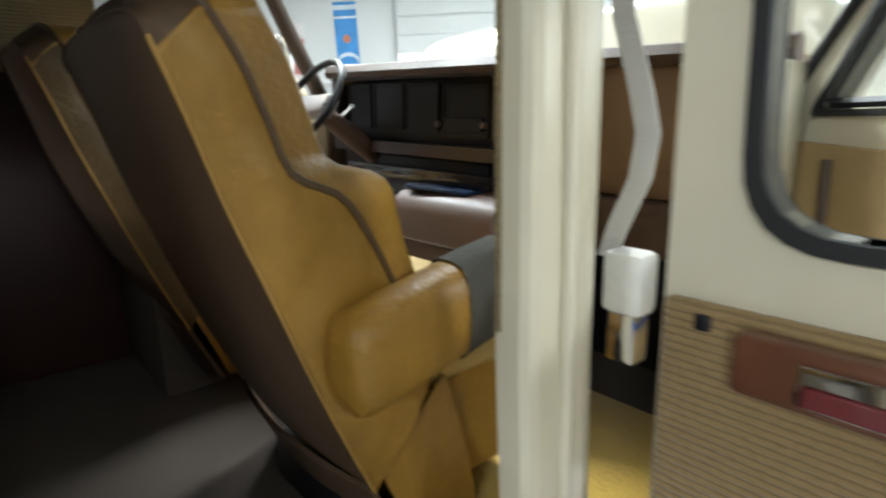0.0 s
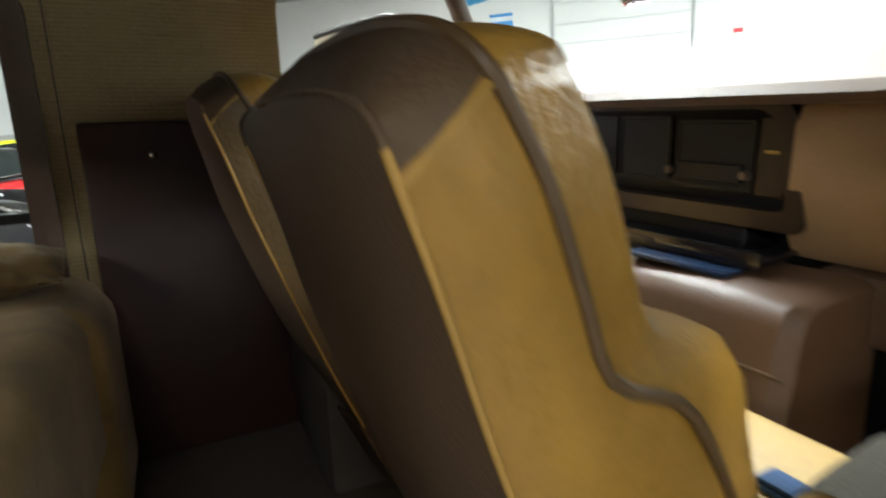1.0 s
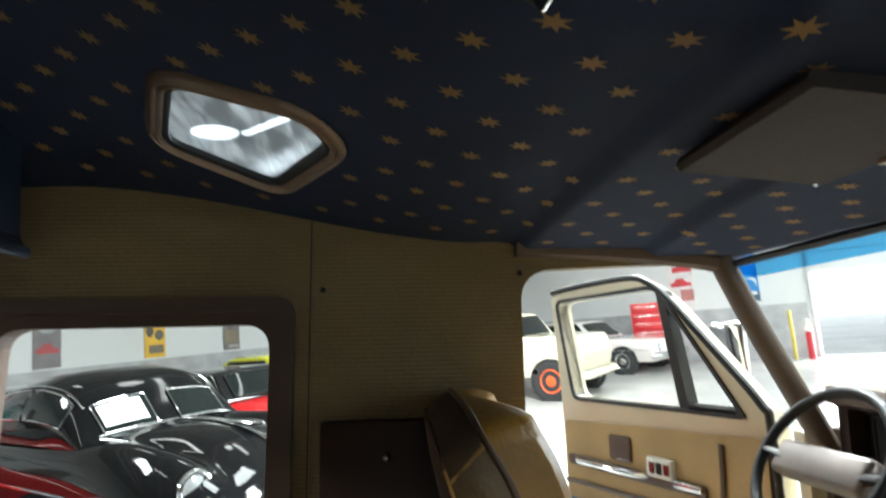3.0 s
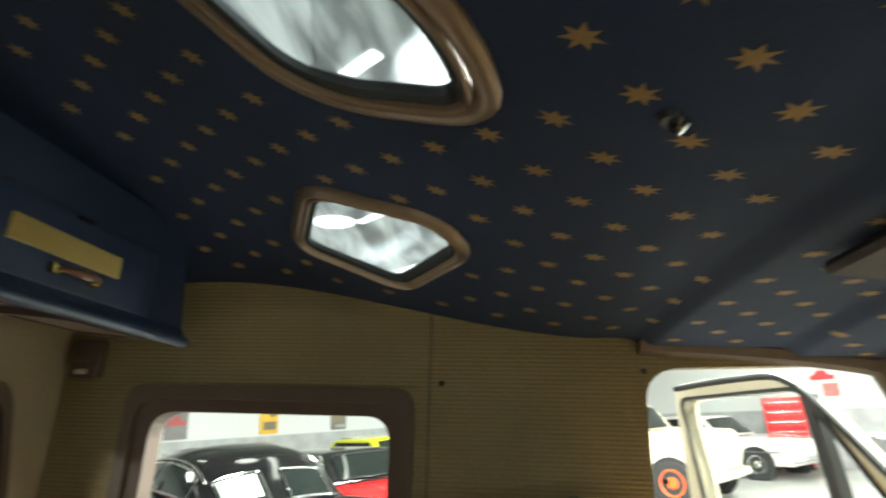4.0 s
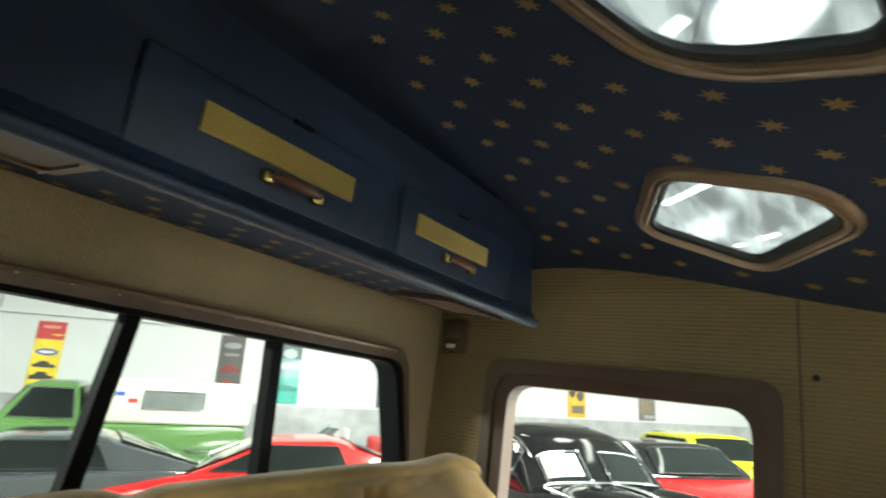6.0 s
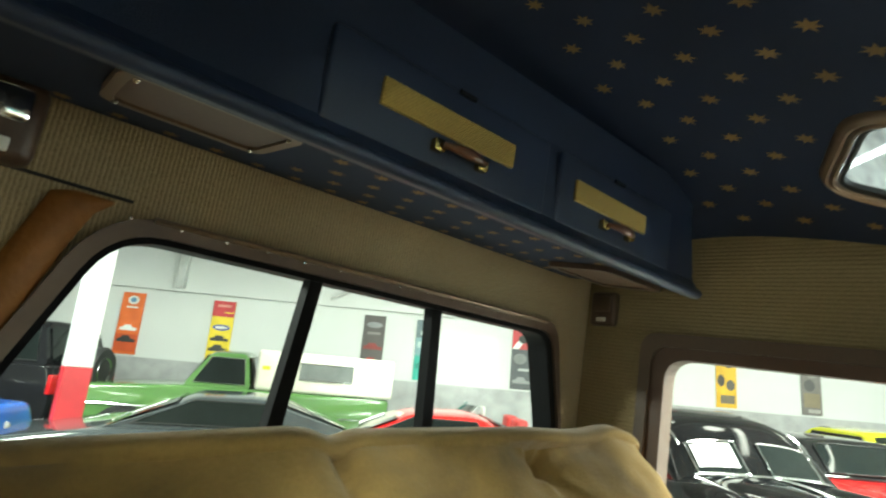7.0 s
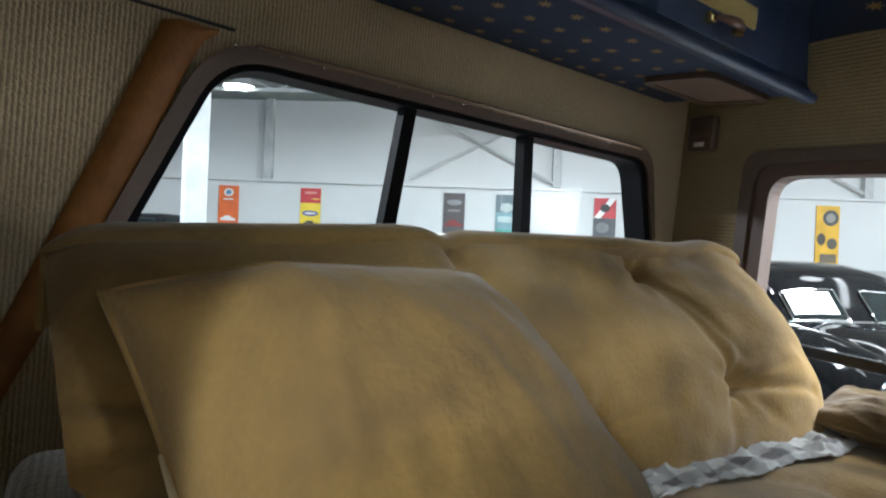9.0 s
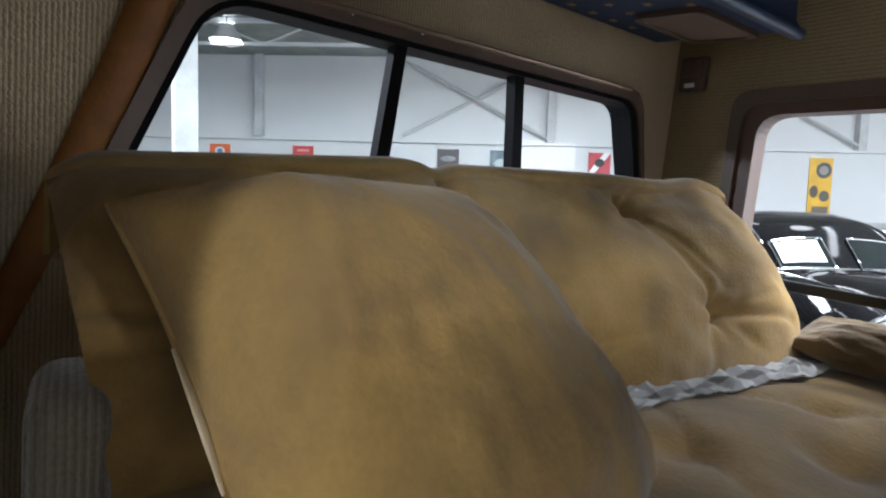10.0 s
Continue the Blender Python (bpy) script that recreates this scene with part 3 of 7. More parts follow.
def visor(x0, x1, y0, y1, drop, label):
    v = thing("sun_visor", label, "sun visor", "sun visors")
    top = lambda y: min(roof_z(x0, y), roof_z(x1, y)) - drop
    pad = [[(x, y0, top(y0) - 0.004), (x, y1, top(y1) - 0.004), (x, y1 + 0.006, top(y1) - 0.014), (x, y1, top(y1) - 0.024), (x, y0, top(y0) - 0.026), (x, y0 - 0.006, top(y0) - 0.015)] for x in steps(x0, x1, 4)]
    part("pad", loft(pad), VISOR_VINYL, v)
    part("rod", tubed([(x0 - 0.02, y1 + 0.004, top(y1) - 0.014), (x1 + 0.03, y1 + 0.004, top(y1) - 0.014)], 0.006, 6), CHROME, v, "chrome rod")
    part("clip", boxed((x0 + 0.12, y1 - 0.012, top(y1) - 0.030), (x0 + 0.155, y1 + 0.01, top(y1) - 0.022), 0.003), BROWN_METAL, v, "dull metal clip")
    return v


VISOR_VINYL = mat("dark_visor_vinyl", (0.035, 0.026, 0.024), 0.75, bump=0.2)
visor(-0.20, 0.10, 1.80, 2.04, 0.0, "dark brown sun visor folded up under the star cloth")
visor(0.22, 0.62, 1.84, 2.05, 0.0, "dark brown sun visor folded up under the star cloth")


def make_dash():
    d = thing("dashboard", "brown dashboard with black instrument panel", "dashboard")
    prof = [(2.92, 0.90), (2.80, 0.955), (2.66, 0.965), (2.585, 0.955), (2.565, 0.93), (2.585, 0.91), (2.66, 0.905), (2.92, 0.84)]
    part("top_pad", loft([[(x, 2.565 + (y - 2.565) * (1 - 0.72 * abs(x / 0.86) ** 5), z) for y, z in prof] for x in steps(-0.86, 0.86, 20)]), DASH_BROWN, d, "padded brown dash top")
    # passenger side pad
    prof = [(2.62, 0.91), (2.595, 0.86), (2.60, 0.72), (2.63, 0.60), (2.66, 0.56), (2.85, 0.56), (2.85, 0.91)]
    part("passenger_pad", loft([[(x, y, z) for y, z in prof] for x in steps(0.085, 0.85, 6)]), DASH_TAN, d, "tan padded passenger side")
    part("passenger_lower", boxed((0.16, 2.62, 0.40), (0.85, 2.85, 0.555), 0.015), DASH_BROWN, d)
    # instrument recess
    part("instrument_panel", boxed((-0.84, 2.66, 0.64), (0.06, 2.72, 0.91), 0.005), BLACK_PLASTIC, d, "black instrument panel")
    outer = rounded([(-0.86, 0.62), (0.13, 0.62), (0.075, 0.93), (-0.86, 0.93)], [0.02, 0.03, 0.07, 0.02])
    inner = rounded([(-0.83, 0.665), (0.085, 0.665), (0.035, 0.90), (-0.83, 0.90)], [0.02, 0.03, 0.055, 0.02])
    part("bezel", ring_frame(outer, inner, lambda u, v, t: (u, 2.60 + t, v), 0.07), DASH_BEZEL, d, "dark brown bezel with rounded corner", smooth=False)
    for x0, x1, z0, z1 in ((-0.80, -0.66, 0.71, 0.88), (-0.63, -0.46, 0.71, 0.88), (-0.44, -0.27, 0.71, 0.88), (-0.24, -0.03, 0.70, 0.87)):
        g = part("gauge_window", boxed((x0, 2.645, z0), (x1, 2.66, z1), 0.006), mat("dark_gauge_glass", (0.012, 0.012, 0.016), 0.45, spec=0.25), d, smooth=False)
        part("gauge_rim", ring_frame(rounded(rect(x0 - 0.004, z0 - 0.004, x1 + 0.004, z1 + 0.004), 0.012), rounded(rect(x0 + 0.004, z0 + 0.004, x1 - 0.004, z1 - 0.004), 0.01), lambda u, v, t: (u, 2.641 + t, v), 0.008), BLACK_PLASTIC, g, smooth=False)
    part("radio", boxed((-0.235, 2.635, 0.715), (-0.05, 2.65, 0.765), 0.004), BLACK_PLASTIC, d, "black radio", smooth=False)
    for kx in (-0.25, -0.035):
        bm = bmesh.new()
        bmesh.ops.create_cone(bm, segments=16, radius1=0.012, radius2=0.010, depth=0.02, cap_ends=True, matrix=pose(kx, 2.625, 0.74, 90))
        part("knob", bm, FRAME_DARK, d)
    part("wood_inlay", boxed((-0.02, 2.647, 0.69), (0.05, 2.66, 0.88), 0.003), DASH_BEZEL, d, smooth=False)
    part("badge", boxed((0.0, 2.641, 0.795), (0.045, 2.648, 0.803)), CHROME, d, smooth=False)
    part("under_panel", boxed((-0.84, 2.64, 0.40), (-0.02, 2.80, 0.62), 0.015), BLACK_PLASTIC, d)
    # black trays below the panel
    part("tray", boxed((-0.62, 2.50, 0.555), (0.10, 2.66, 0.575), 0.006), GLOSS_BLACK, d, "glossy black tray under the panel")
    part("tray_edge", boxed((-0.62, 2.492, 0.545), (0.10, 2.505, 0.59), 0.004), GLOSS_BLACK, d)
    for tx, tw in ((-0.50, 0.16), (-0.30, 0.12), (-0.12, 0.14)):
        part("tray_latch", boxed((tx, 2.486, 0.560), (tx + tw, 2.494, 0.574), 0.003), GLOSS_BLACK, d)
    part("cup_holder", boxed((-0.22, 2.43, 0.53), (0.06, 2.56, 0.545), 0.008), mat("dark_blue_plastic", (0.015, 0.03, 0.07), 0.25), d, "dark blue cup tray pulled out")
    return d


dash = make_dash()
dash.matrix_basis = pose(0.225, -0.012, 0.06, 0, 2.3, 5.0)

cons = thing("engine_cover", "brown leather covered console box under the dashboard", "console")
prof = [(2.28, 0.0), (2.36, 0.53), (2.375, 0.565), (2.41, 0.585), (2.62, 0.60), (2.62, 0.0)]
part("box", loft([[(x, y + (0.03 if x in (-0.24, 0.29) else 0), z - (0.015 if x in (-0.24, 0.29) else 0)) for y, z in prof] for x in (-0.24, -0.22, -0.1, 0, 0.12, 0.26, 0.29)]), CONSOLE, cons, "brown leather console")
part("seam", tubed([(-0.235, 2.345, 0.44), (0.285, 2.345, 0.44)], 0.004, 6), PIPING, cons)


def make_wheel():
    c, n = Vector((-0.63, 2.29, 0.895)), Vector((0.0, -0.82, 0.57)).normalized()
    w = thing("steering_wheel", "black two-spoke steering wheel with a silver hub", "steering wheel")
    rt = Vector((1, 0, 0))
    up = n.cross(rt).normalized()
    P = lambda a, r, k=0.0: c + rt * (math.cos(a) * r) + up * (math.sin(a) * r) + n * k
    rim = [P(2 * math.pi * i / 48, 0.185) for i in range(48)]
    part("rim", tubed(rim, 0.0135, 10, closed=True), BLACK_PLASTIC, w, "thin black rim")
    for s in (-1, 1):
        a0 = 0 if s > 0 else math.pi
        part("spoke", tubed([P(a0, 0.18), P(a0, 0.12, -0.02), P(a0, 0.04, -0.03)], [0.016, 0.026, 0.03], 10, squash=(1.0, 0.5)), BLACK_PLASTIC, w)
    m = Matrix.Translation(c) @ Matrix((rt, up, n)).transposed().to_4x4()
    part("hub_pad", boxed((-0.150, -0.048, -0.05), (0.135, 0.042, 0.002), 0.016, 3, m), mat("silver_brown_hub", (0.20, 0.17, 0.155), 0.38, metal=0.35), w, "silver-brown horn pad")
    part("column", tubed([c - n * 0.03, c - n * 0.25, c - n * 0.42], [0.03, 0.045, 0.05], 14), BROWN_PLASTIC, w, "brown steering column")
    part("shift_lever", tubed([c - n * 0.12, c - n * 0.10 + rt * 0.10 + up * 0.02, c - n * 0.07 + rt * 0.19 + up * 0.03], 0.007, 8), CHROME, w, "chrome column shift lever")
    part("turn_lever", tubed([c - n * 0.12, c - n * 0.10 - rt * 0.10, c - n * 0.08 - rt * 0.17], 0.006, 8), CHROME, w)
    return w


make_wheel()

# kick panels beside the footwells
for s in (-1, 1):
    kp = thing("kick_panel", "brown kick panel in front of the door opening", "panel", "kick panels")
    part("board", boxed((s * 0.87, 2.50, 0.0), (s * 0.90, 2.88, 0.93), 0.006), BROWN_TRIM, kp)
    part("hinge_post", boxed((s * 0.895, 2.455, 0.0), (s * 0.945, 2.56, 0.92), 0.012), CREAM_PAINT, kp, "cream door hinge post")
    for hz in (0.25, 0.62):
        part("hinge", boxed((s * 0.925, 2.440, hz), (s * 0.955, 2.48, hz + 0.09), 0.006), CREAM_PAINT, kp)

# ---- hood outside the windscreen ----
hood = thing("hood", "cream white bonnet of the truck", "bonnet")


def hood_f(u, v):
    y = 2.84 + v * 1.45
    x = u * 0.96
    crown = 0.225 * (1 - abs(u) ** 9) * ease((v + 0.03) / 0.15)
    return (x, y, 0.965 + crown - 0.06 * v * v + 0.02 * (1 - u * u) * v - 0.12 * abs(u) ** 14)


part("panel", sheet(hood_f, steps(-1, 1, 48), steps(0, 1, 40), 0.02), CREAM_PAINT, hood)
for s in (-1, 1):
    part("fender", boxed((s * 0.84, 2.72, 0.0), (s * 0.98, 4.2, 0.84), 0.05, 3), CREAM_PAINT, hood)
firewall = tagged(part("wall_front", boxed((-0.9, 2.88, -0.06), (0.9, 2.94, 0.94)), BLACK_PLASTIC, smooth=False), "dark firewall behind the dashboard", "wall", kind="structure")


# ---- seats ----
REAR_LINE = [(1.715, 0.19), (1.674, 0.284), (1.622, 0.415), (1.563, 0.577), (1.514, 0.712), (1.478, 0.828), (1.447, 0.918), (1.437, 0.952), (1.434, 0.964)]
FRONT_LINE = [(1.845, 0.36), (1.81, 0.45), (1.776, 0.539), (1.726, 0.643), (1.68, 0.71), (1.606, 0.746), (1.576, 0.82), (1.546, 0.897), (1.505, 0.968), (1.492, 1.0), (1.486, 1.012)]


def along(line):
    """A line of (y, z) points as a function of the share of its length."""
    pts = smooth_path([(0, *p) for p in line], 6)
    acc = [0.0]
    for a, b in zip(pts, pts[1:]):
        acc.append(acc[-1] + (b - a).length)

    def f(v):
        d = v * acc[-1]
        for i in range(len(pts) - 1):
            if acc[i + 1] >= d or i == len(pts) - 2:
                return pts[i].lerp(pts[i + 1], (d - acc[i]) / max(1e-9, acc[i + 1] - acc[i]))
    return f


def make_seat(arm, label):
    """A high-backed captain's chair with an arched top; its outer side at +x. Built about x = 0."""
    s = thing("captain_chair", label, "seat", "front seats")
    hw, v0 = 0.29, 0.90
    R, F = along(REAR_LINE), along(FRONT_LINE)
    vs = steps(0, v0, 26) + [v0 + (1 - v0) * math.sin(math.pi / 2 * k / 16) for k in range(1, 16)] + [0.9985, 0.99995]

    def wide(v):
        return 1.0 if v <= v0 else (1 - ((v - v0) / (1 - v0)) ** 3.0) ** (1 / 2.6)

    def square(v):
        return 1.0 if v <= 0.945 else (1 - ((v - 0.945) / 0.055) ** 3.2) ** (1 / 3.2)

    def back(u, v):
        p = R(v)
        b = 0.042 * (1 - u * u) * math.sin(math.pi * min(1, 0.08 + 0.9 * v)) ** 0.6
        return Vector((u * hw * square(v), p.y - b * 0.94, p.z - b * 0.2))

    def face(u, v):
        p = F(v)
        out = (1 - abs(u) ** 10) * min(1, (1 - v) / 0.05) ** 0.5
        lump = 0.03 * math.exp(-((v - 0.46) / 0.09) ** 2) * out
        d = (0.10 + 0.035 * v) * (0.50 + 0.50 * abs(u) ** 1.5) * out + lump
        w = 1.0 if v <= 0.92 else max(0.0, 1 - ((v - 0.92) / 0.08) ** 3) ** (1 / 3)
        return Vector((u * (hw - 0.003) * (wide(v) * (1 - out) + w * out), p.y + d, p.z + 0.02 * out + lump * 0.4))

    us = steps(-1, 1, 18)
    bm = sheet(back, us, vs)
    part("rear_panel", bm, SEAT_BACK, s, "dark brown vinyl rear panel, gently bulging")
    part("front_cushion", sheet(face, us, vs), GOLD_VINYL, s, "padded gold vinyl backrest cushion")
    # boxing strip between the two outlines, up one side, over the top and down
    loop = [(-1, v) for v in vs] + [(u, vs[-1]) for u in (-0.5, 0, 0.5)] + [(1, v) for v in reversed(vs)]
    bm = bmesh.new()
    rows = []
    for u, v in loop:
        a, b = back(u, v), Vector((u * hw * wide(v), F(v).y, F(v).z))
        row = []
        for t in steps(0, 1, 10):
            q = a.lerp(b, t)
            k = 0.010 * math.sin(math.pi * t) - 0.010 * math.exp(-((v - 0.47) / 0.035) ** 2) * t * (1 - t * 0.4) + 0.007 * math.exp(-((v - 0.38) / 0.05) ** 2) * math.sin(math.pi * t)
            k += (0.005 * noise.noise(Vector((u, v * 15, t * 2.2))) + 0.003 * noise.noise(Vector((u, v * 42, t * 3.0 + v * 9))) * (0.4 + math.exp(-((v - 0.5) / 0.12) ** 2))) * math.sin(math.pi * t) ** 0.5
            row.append(bm.verts.new(q + Vector((u * k * wide(v), 0, k * (1 - wide(v))))))
        rows.append(row)
    for (a, b), (uv, uv2) in zip(zip(rows, rows[1:]), zip(loop, loop[1:])):
        for k in range(10):
            f = bm.faces.new((a[k], a[k + 1], b[k + 1], b[k]))
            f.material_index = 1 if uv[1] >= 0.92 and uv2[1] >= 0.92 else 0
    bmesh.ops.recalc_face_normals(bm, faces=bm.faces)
    part("boxing_strip", bm, [GOLD_VINYL if arm else SHADED_STRIP_VINYL, SHADED_TOP_VINYL], s, "vinyl side strip, its seamed top piece shaded brown")
    for u in (-1, 1):
        part("rear_piping", tubed([back(u, v) + Vector((0, -0.001, 0)) for v in vs if v <= 0.95], 0.0034, 8), PIPING_LIGHT, s, "light gold piping along the rear panel's side")
    part("top_piping", tubed([back(u, v) + Vector((0, -0.001, 0)) for u, v in loop if v > 0.945], 0.0032, 8), SHADED_TOP_VINYL, s, "piping shaded brown over the top")
    part("front_piping", tubed([Vector((u * hw * wide(v), F(v).y, F(v).z)) + Vector((0, 0.003, 0.002)) for u, v in loop], 0.0062, 8), PIPING, s, "dark piping round the front")
    for u in (-1, 1):
        a, b = back(u, 0.92), Vector((u * hw * wide(0.92), F(0.92).y, F(0.92).z))
        part("cross_seam", tubed([a.lerp(b, t) + Vector((u * 0.008 * math.sin(math.pi * t), 0, 0.004 * math.sin(math.pi * t))) for t in steps(0, 1, 6)], 0.0035, 6), PIPING_LIGHT, s, "light stitched cross seam")
    # seat cushion and base
    cush = boxed((-0.26, 1.72, 0.30), (0.26, 2.20, 0.46), 0.06, 4)
    part("seat", cush, mat("worn_yellow_vinyl", (0.46, 0.32, 0.12), 0.4, grain=50, bump=0.2), s, "worn yellow-tan seat cushion")
    part("skirt", boxed((-0.23, 1.80, 0.06), (0.24, 2.14, 0.32), 0.03, 3), GOLD_VINYL, s)
    part("rear_apron", sheet(lambda u, t: (u * hw, 1.712 + 0.085 * t - 0.035 * (1 - u * u), 0.20 - 0.185 * t), us, steps(0, 1, 4), 0.01), SEAT_BACK, s, "dark brown vinyl apron below the backrest")
    part("side_apron", sheet(lambda u, t: (0.262 + 0.01 * math.sin(3 * t), 1.715 + 0.02 + u * 0.16 + 0.08 * t, 0.215 - 0.20 * t + 0.13 * u * (1 - t)), steps(0, 1, 6), steps(0, 1, 5), 0.012), GOLD_VINYL, s)
    part("pedestal", boxed((-0.15, 1.72, -0.12), (0.15, 2.05, 0.11), 0.01), BLACK_PLASTIC, s)
    if not arm:
        return s
    # armrest on the outer side
    def arm_ring(t, k, dz):
        pts = []
        for j in range(24):
            a = 2 * math.pi * j / 24
            ca, sa = math.cos(a), math.sin(a)
            pts.append((0.335 + 0.058 * k * math.copysign(abs(ca) ** 0.7, ca), 1.63 + t * 0.44, 0.465 + dz + 0.085 * k * math.copysign(abs(sa) ** 0.7, sa)))
        return pts
    part("armrest", loft([arm_ring(t, k, dz) for t, k, dz in ((0.0, 0.45, 0.0), (0.012, 0.72, 0.0), (0.04, 0.93, 0.0), (0.08, 1.0, 0.002), (0.3, 1.0, 0.02), (0.6, 0.97, 0.05), (0.85, 0.92, 0.07), (0.96, 0.75, 0.08), (1.0, 0.4, 0.08))]), GOLD_VINYL, s, "rounded gold vinyl armrest")
    part("repair_tape", loft([arm_ring(t, k, dz) for t, k, dz in ((0.50, 1.025, 0.04), (0.62, 1.02, 0.052), (0.78, 1.0, 0.065))], cap=False), mat("grey_tape", (0.085, 0.080, 0.066), 0.85, spec=0.2, bump=0.3), s, "grey tape round the armrest")
    part("arm_bracket", boxed((0.245, 1.66, 0.30), (0.262, 1.72, 0.50), 0.004), CHROME, s)
    return s


seat = make_seat(True, "gold brown vinyl captain's chair with piped high backrest and taped armrest")
seat.matrix_basis = pose(0.322, 0, 0)
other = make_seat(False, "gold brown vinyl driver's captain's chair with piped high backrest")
other.matrix_basis = pose(-0.57, -0.035, 0.06)
cloth = thing("folded_cloth", "small blue folded cloth on the passenger seat", "cloth")
part("fold", boxed((0.48, 1.975, 0.459), (0.54, 2.03, 0.470), 0.007, 2), mat("bright_blue_cloth", (0.02, 0.07, 0.18), 0.8, grain=120, bump=0.3), cloth)
part("fold", boxed((0.483, 1.98, 0.470), (0.535, 2.02, 0.477), 0.005, 2), mat("bright_blue_cloth", (0.02, 0.07, 0.18), 0.8, grain=120, bump=0.3), cloth)
kick = thing("seat_box", "dark carpeted box under the driver's seat along the door sill", "seat box")
part("box", boxed((-0.90, 1.62, 0.0), (-0.40, 2.20, 0.335), 0.02), CARPET, kick)
part("lid", boxed((-0.905, 1.612, 0.337), (-0.395, 2.205, 0.36), 0.009), BROWN_TRIM, kick, "brown trimmed lid")
for ky in (1.70, 2.10):
    part("hinge", boxed((-0.402, ky, 0.315), (-0.392, ky + 0.05, 0.350), 0.002), BLACK_PLASTIC, kick, smooth=False)

# ---- overhead cabinet along the rear wall ----
cab = thing("overhead_cabinet", "navy vinyl overhead cabinet with cane door panels", "cabinet")
prof = [(0.02, 1.472), (0.30, 1.447), (0.438, 1.432), (0.446, 1.400), (0.458, 1.40), (0.464, 1.42), (0.447, 1.45), (0.432, 1.62), (0.432, 1.72), (0.02, 1.72)]
part("body", loft([[(x, y, z) for y, z in prof] for x in (-0.705, -0.3, 0.0, 0.4, 0.95)]), BLUE_VINYL, cab, "navy vinyl body", smooth=False)
part("underside", sheet(lambda x, y: (x, y, 1.467 - (y - 0.02) * 0.09 - 0.002), steps(-0.705, 0.95, 12), steps(0.03, 0.42, 6), 0.004), BLUE_CLOTH, cab, "star cloth underside")
st = bmesh.new()
for i in range(16):
    for j in range(4):
        x, y = -0.52 + i * 0.085 + (0.04 if j % 2 else 0), 0.08 + j * 0.09
        if 0.38 < x < 0.80 and j > 0:
            continue
        z = 1.467 - (y - 0.02) * 0.09 - 0.0085
        vs = [st.verts.new((x + (0.019 if k % 2 == 0 else 0.008) * math.cos(math.pi * k / 7), y + (0.017 if k % 2 == 0 else 0.007) * math.sin(math.pi * k / 7), z)) for k in range(14)]
        st.faces.new(vs[::-1])
tagged(part("star_print", st, STAR_GOLD, cab, "printed gold stars"), kind="stuff")
part("edge_roll", tubed([(-0.705, 0.462, 1.412), (0.95, 0.462, 1.412)], 0.014, 10), BLUE_VINYL, cab)


def cab_door(x0, x1, panel0, panel1):
    d = part("cabinet_door", boxed((x0, 0.43, 1.445), (x1, 0.450, 1.605), 0.008, 3), BLUE_VINYL, cab, "navy padded door")
    part("cane_panel", boxed((panel0, 0.448, 1.508), (panel1, 0.456, 1.556), 0.002), CANE, d, "yellow woven cane panel", smooth=False)
    mid = (panel0 + panel1) / 2 - 0.02
    h = 0.085
    for hx in (mid - h / 2 - 0.01, mid + h / 2 + 0.01):
        part("handle_mount", boxed((hx - 0.012, 0.448, 1.472), (hx + 0.012, 0.466, 1.494), 0.004), BRASS, d, "brass mount")
    part("handle", tubed([(mid - h / 2 - 0.008, 0.47, 1.483), (mid - h / 4, 0.48, 1.482), (mid, 0.483, 1.481), (mid + h / 4, 0.48, 1.482), (mid + h / 2 + 0.008, 0.47, 1.483)], [0.005, 0.009, 0.011, 0.009, 0.005], 10), WOOD, d, "turned wooden handle")
    part("hinge", boxed((mid - 0.02, 0.45, 1.596), (mid + 0.02, 0.456, 1.604)), BLACK_PLASTIC, d, smooth=False)


cab_door(-0.045, 0.475, 0.065, 0.378)
cab_door(-0.56, -0.085, -0.425, -0.137)
COVER_BROWN = mat("brown_cover_plate", (0.145, 0.088, 0.062), 0.6, grain=90, vary=0.12, bump=0.1)
spk = thing("reading_panel", "brown plastic cover plate under the overhead cabinet", "cover plate")
out = rounded(rect(0.478, 0.235, 0.712, 0.425), 0.03)
part("plate", plate_with_holes(out, [], lambda u, v, d: (u, v, 1.462 - (v - 0.02) * 0.09 - d), 0.012), COVER_BROWN, spk, smooth=False)
part("lip", ring_frame(rounded(rect(0.470, 0.227, 0.720, 0.433), 0.035), rounded(rect(0.486, 0.243, 0.704, 0.417), 0.03), lambda u, v, d: (u, v, 1.459 - (v - 0.02) * 0.09 - d), 0.014), BROWN_METAL, spk, smooth=False)
for px, py in ((0.492, 0.25), (0.492, 0.41), (0.698, 0.41), (0.698, 0.25)):
    bm = bmesh.new()
    bmesh.ops.create_uvsphere(bm, u_segments=8, v_segments=5, radius=0.005, matrix=Matrix.Translation((px, py, 1.444 - (py - 0.02) * 0.09)))
    part("screw", bm, CHROME, spk)

plate2 = thing("reading_panel", "red-brown plastic cover plate under the far cabinet end", "cover plate")
part("plate", plate_with_holes(rounded(rect(-0.69, 0.17, -0.42, 0.36), 0.03), [], lambda u, v, d: (u, v, 1.462 - (v - 0.02) * 0.09 - d), 0.013), COVER_BROWN, plate2, smooth=False)
part("lip", ring_frame(rounded(rect(-0.70, 0.16, -0.41, 0.37), 0.035), rounded(rect(-0.68, 0.18, -0.43, 0.35), 0.03), lambda u, v, d: (u, v, 1.459 - (v - 0.02) * 0.09 - d), 0.014), BROWN_PLASTIC, plate2, smooth=False)

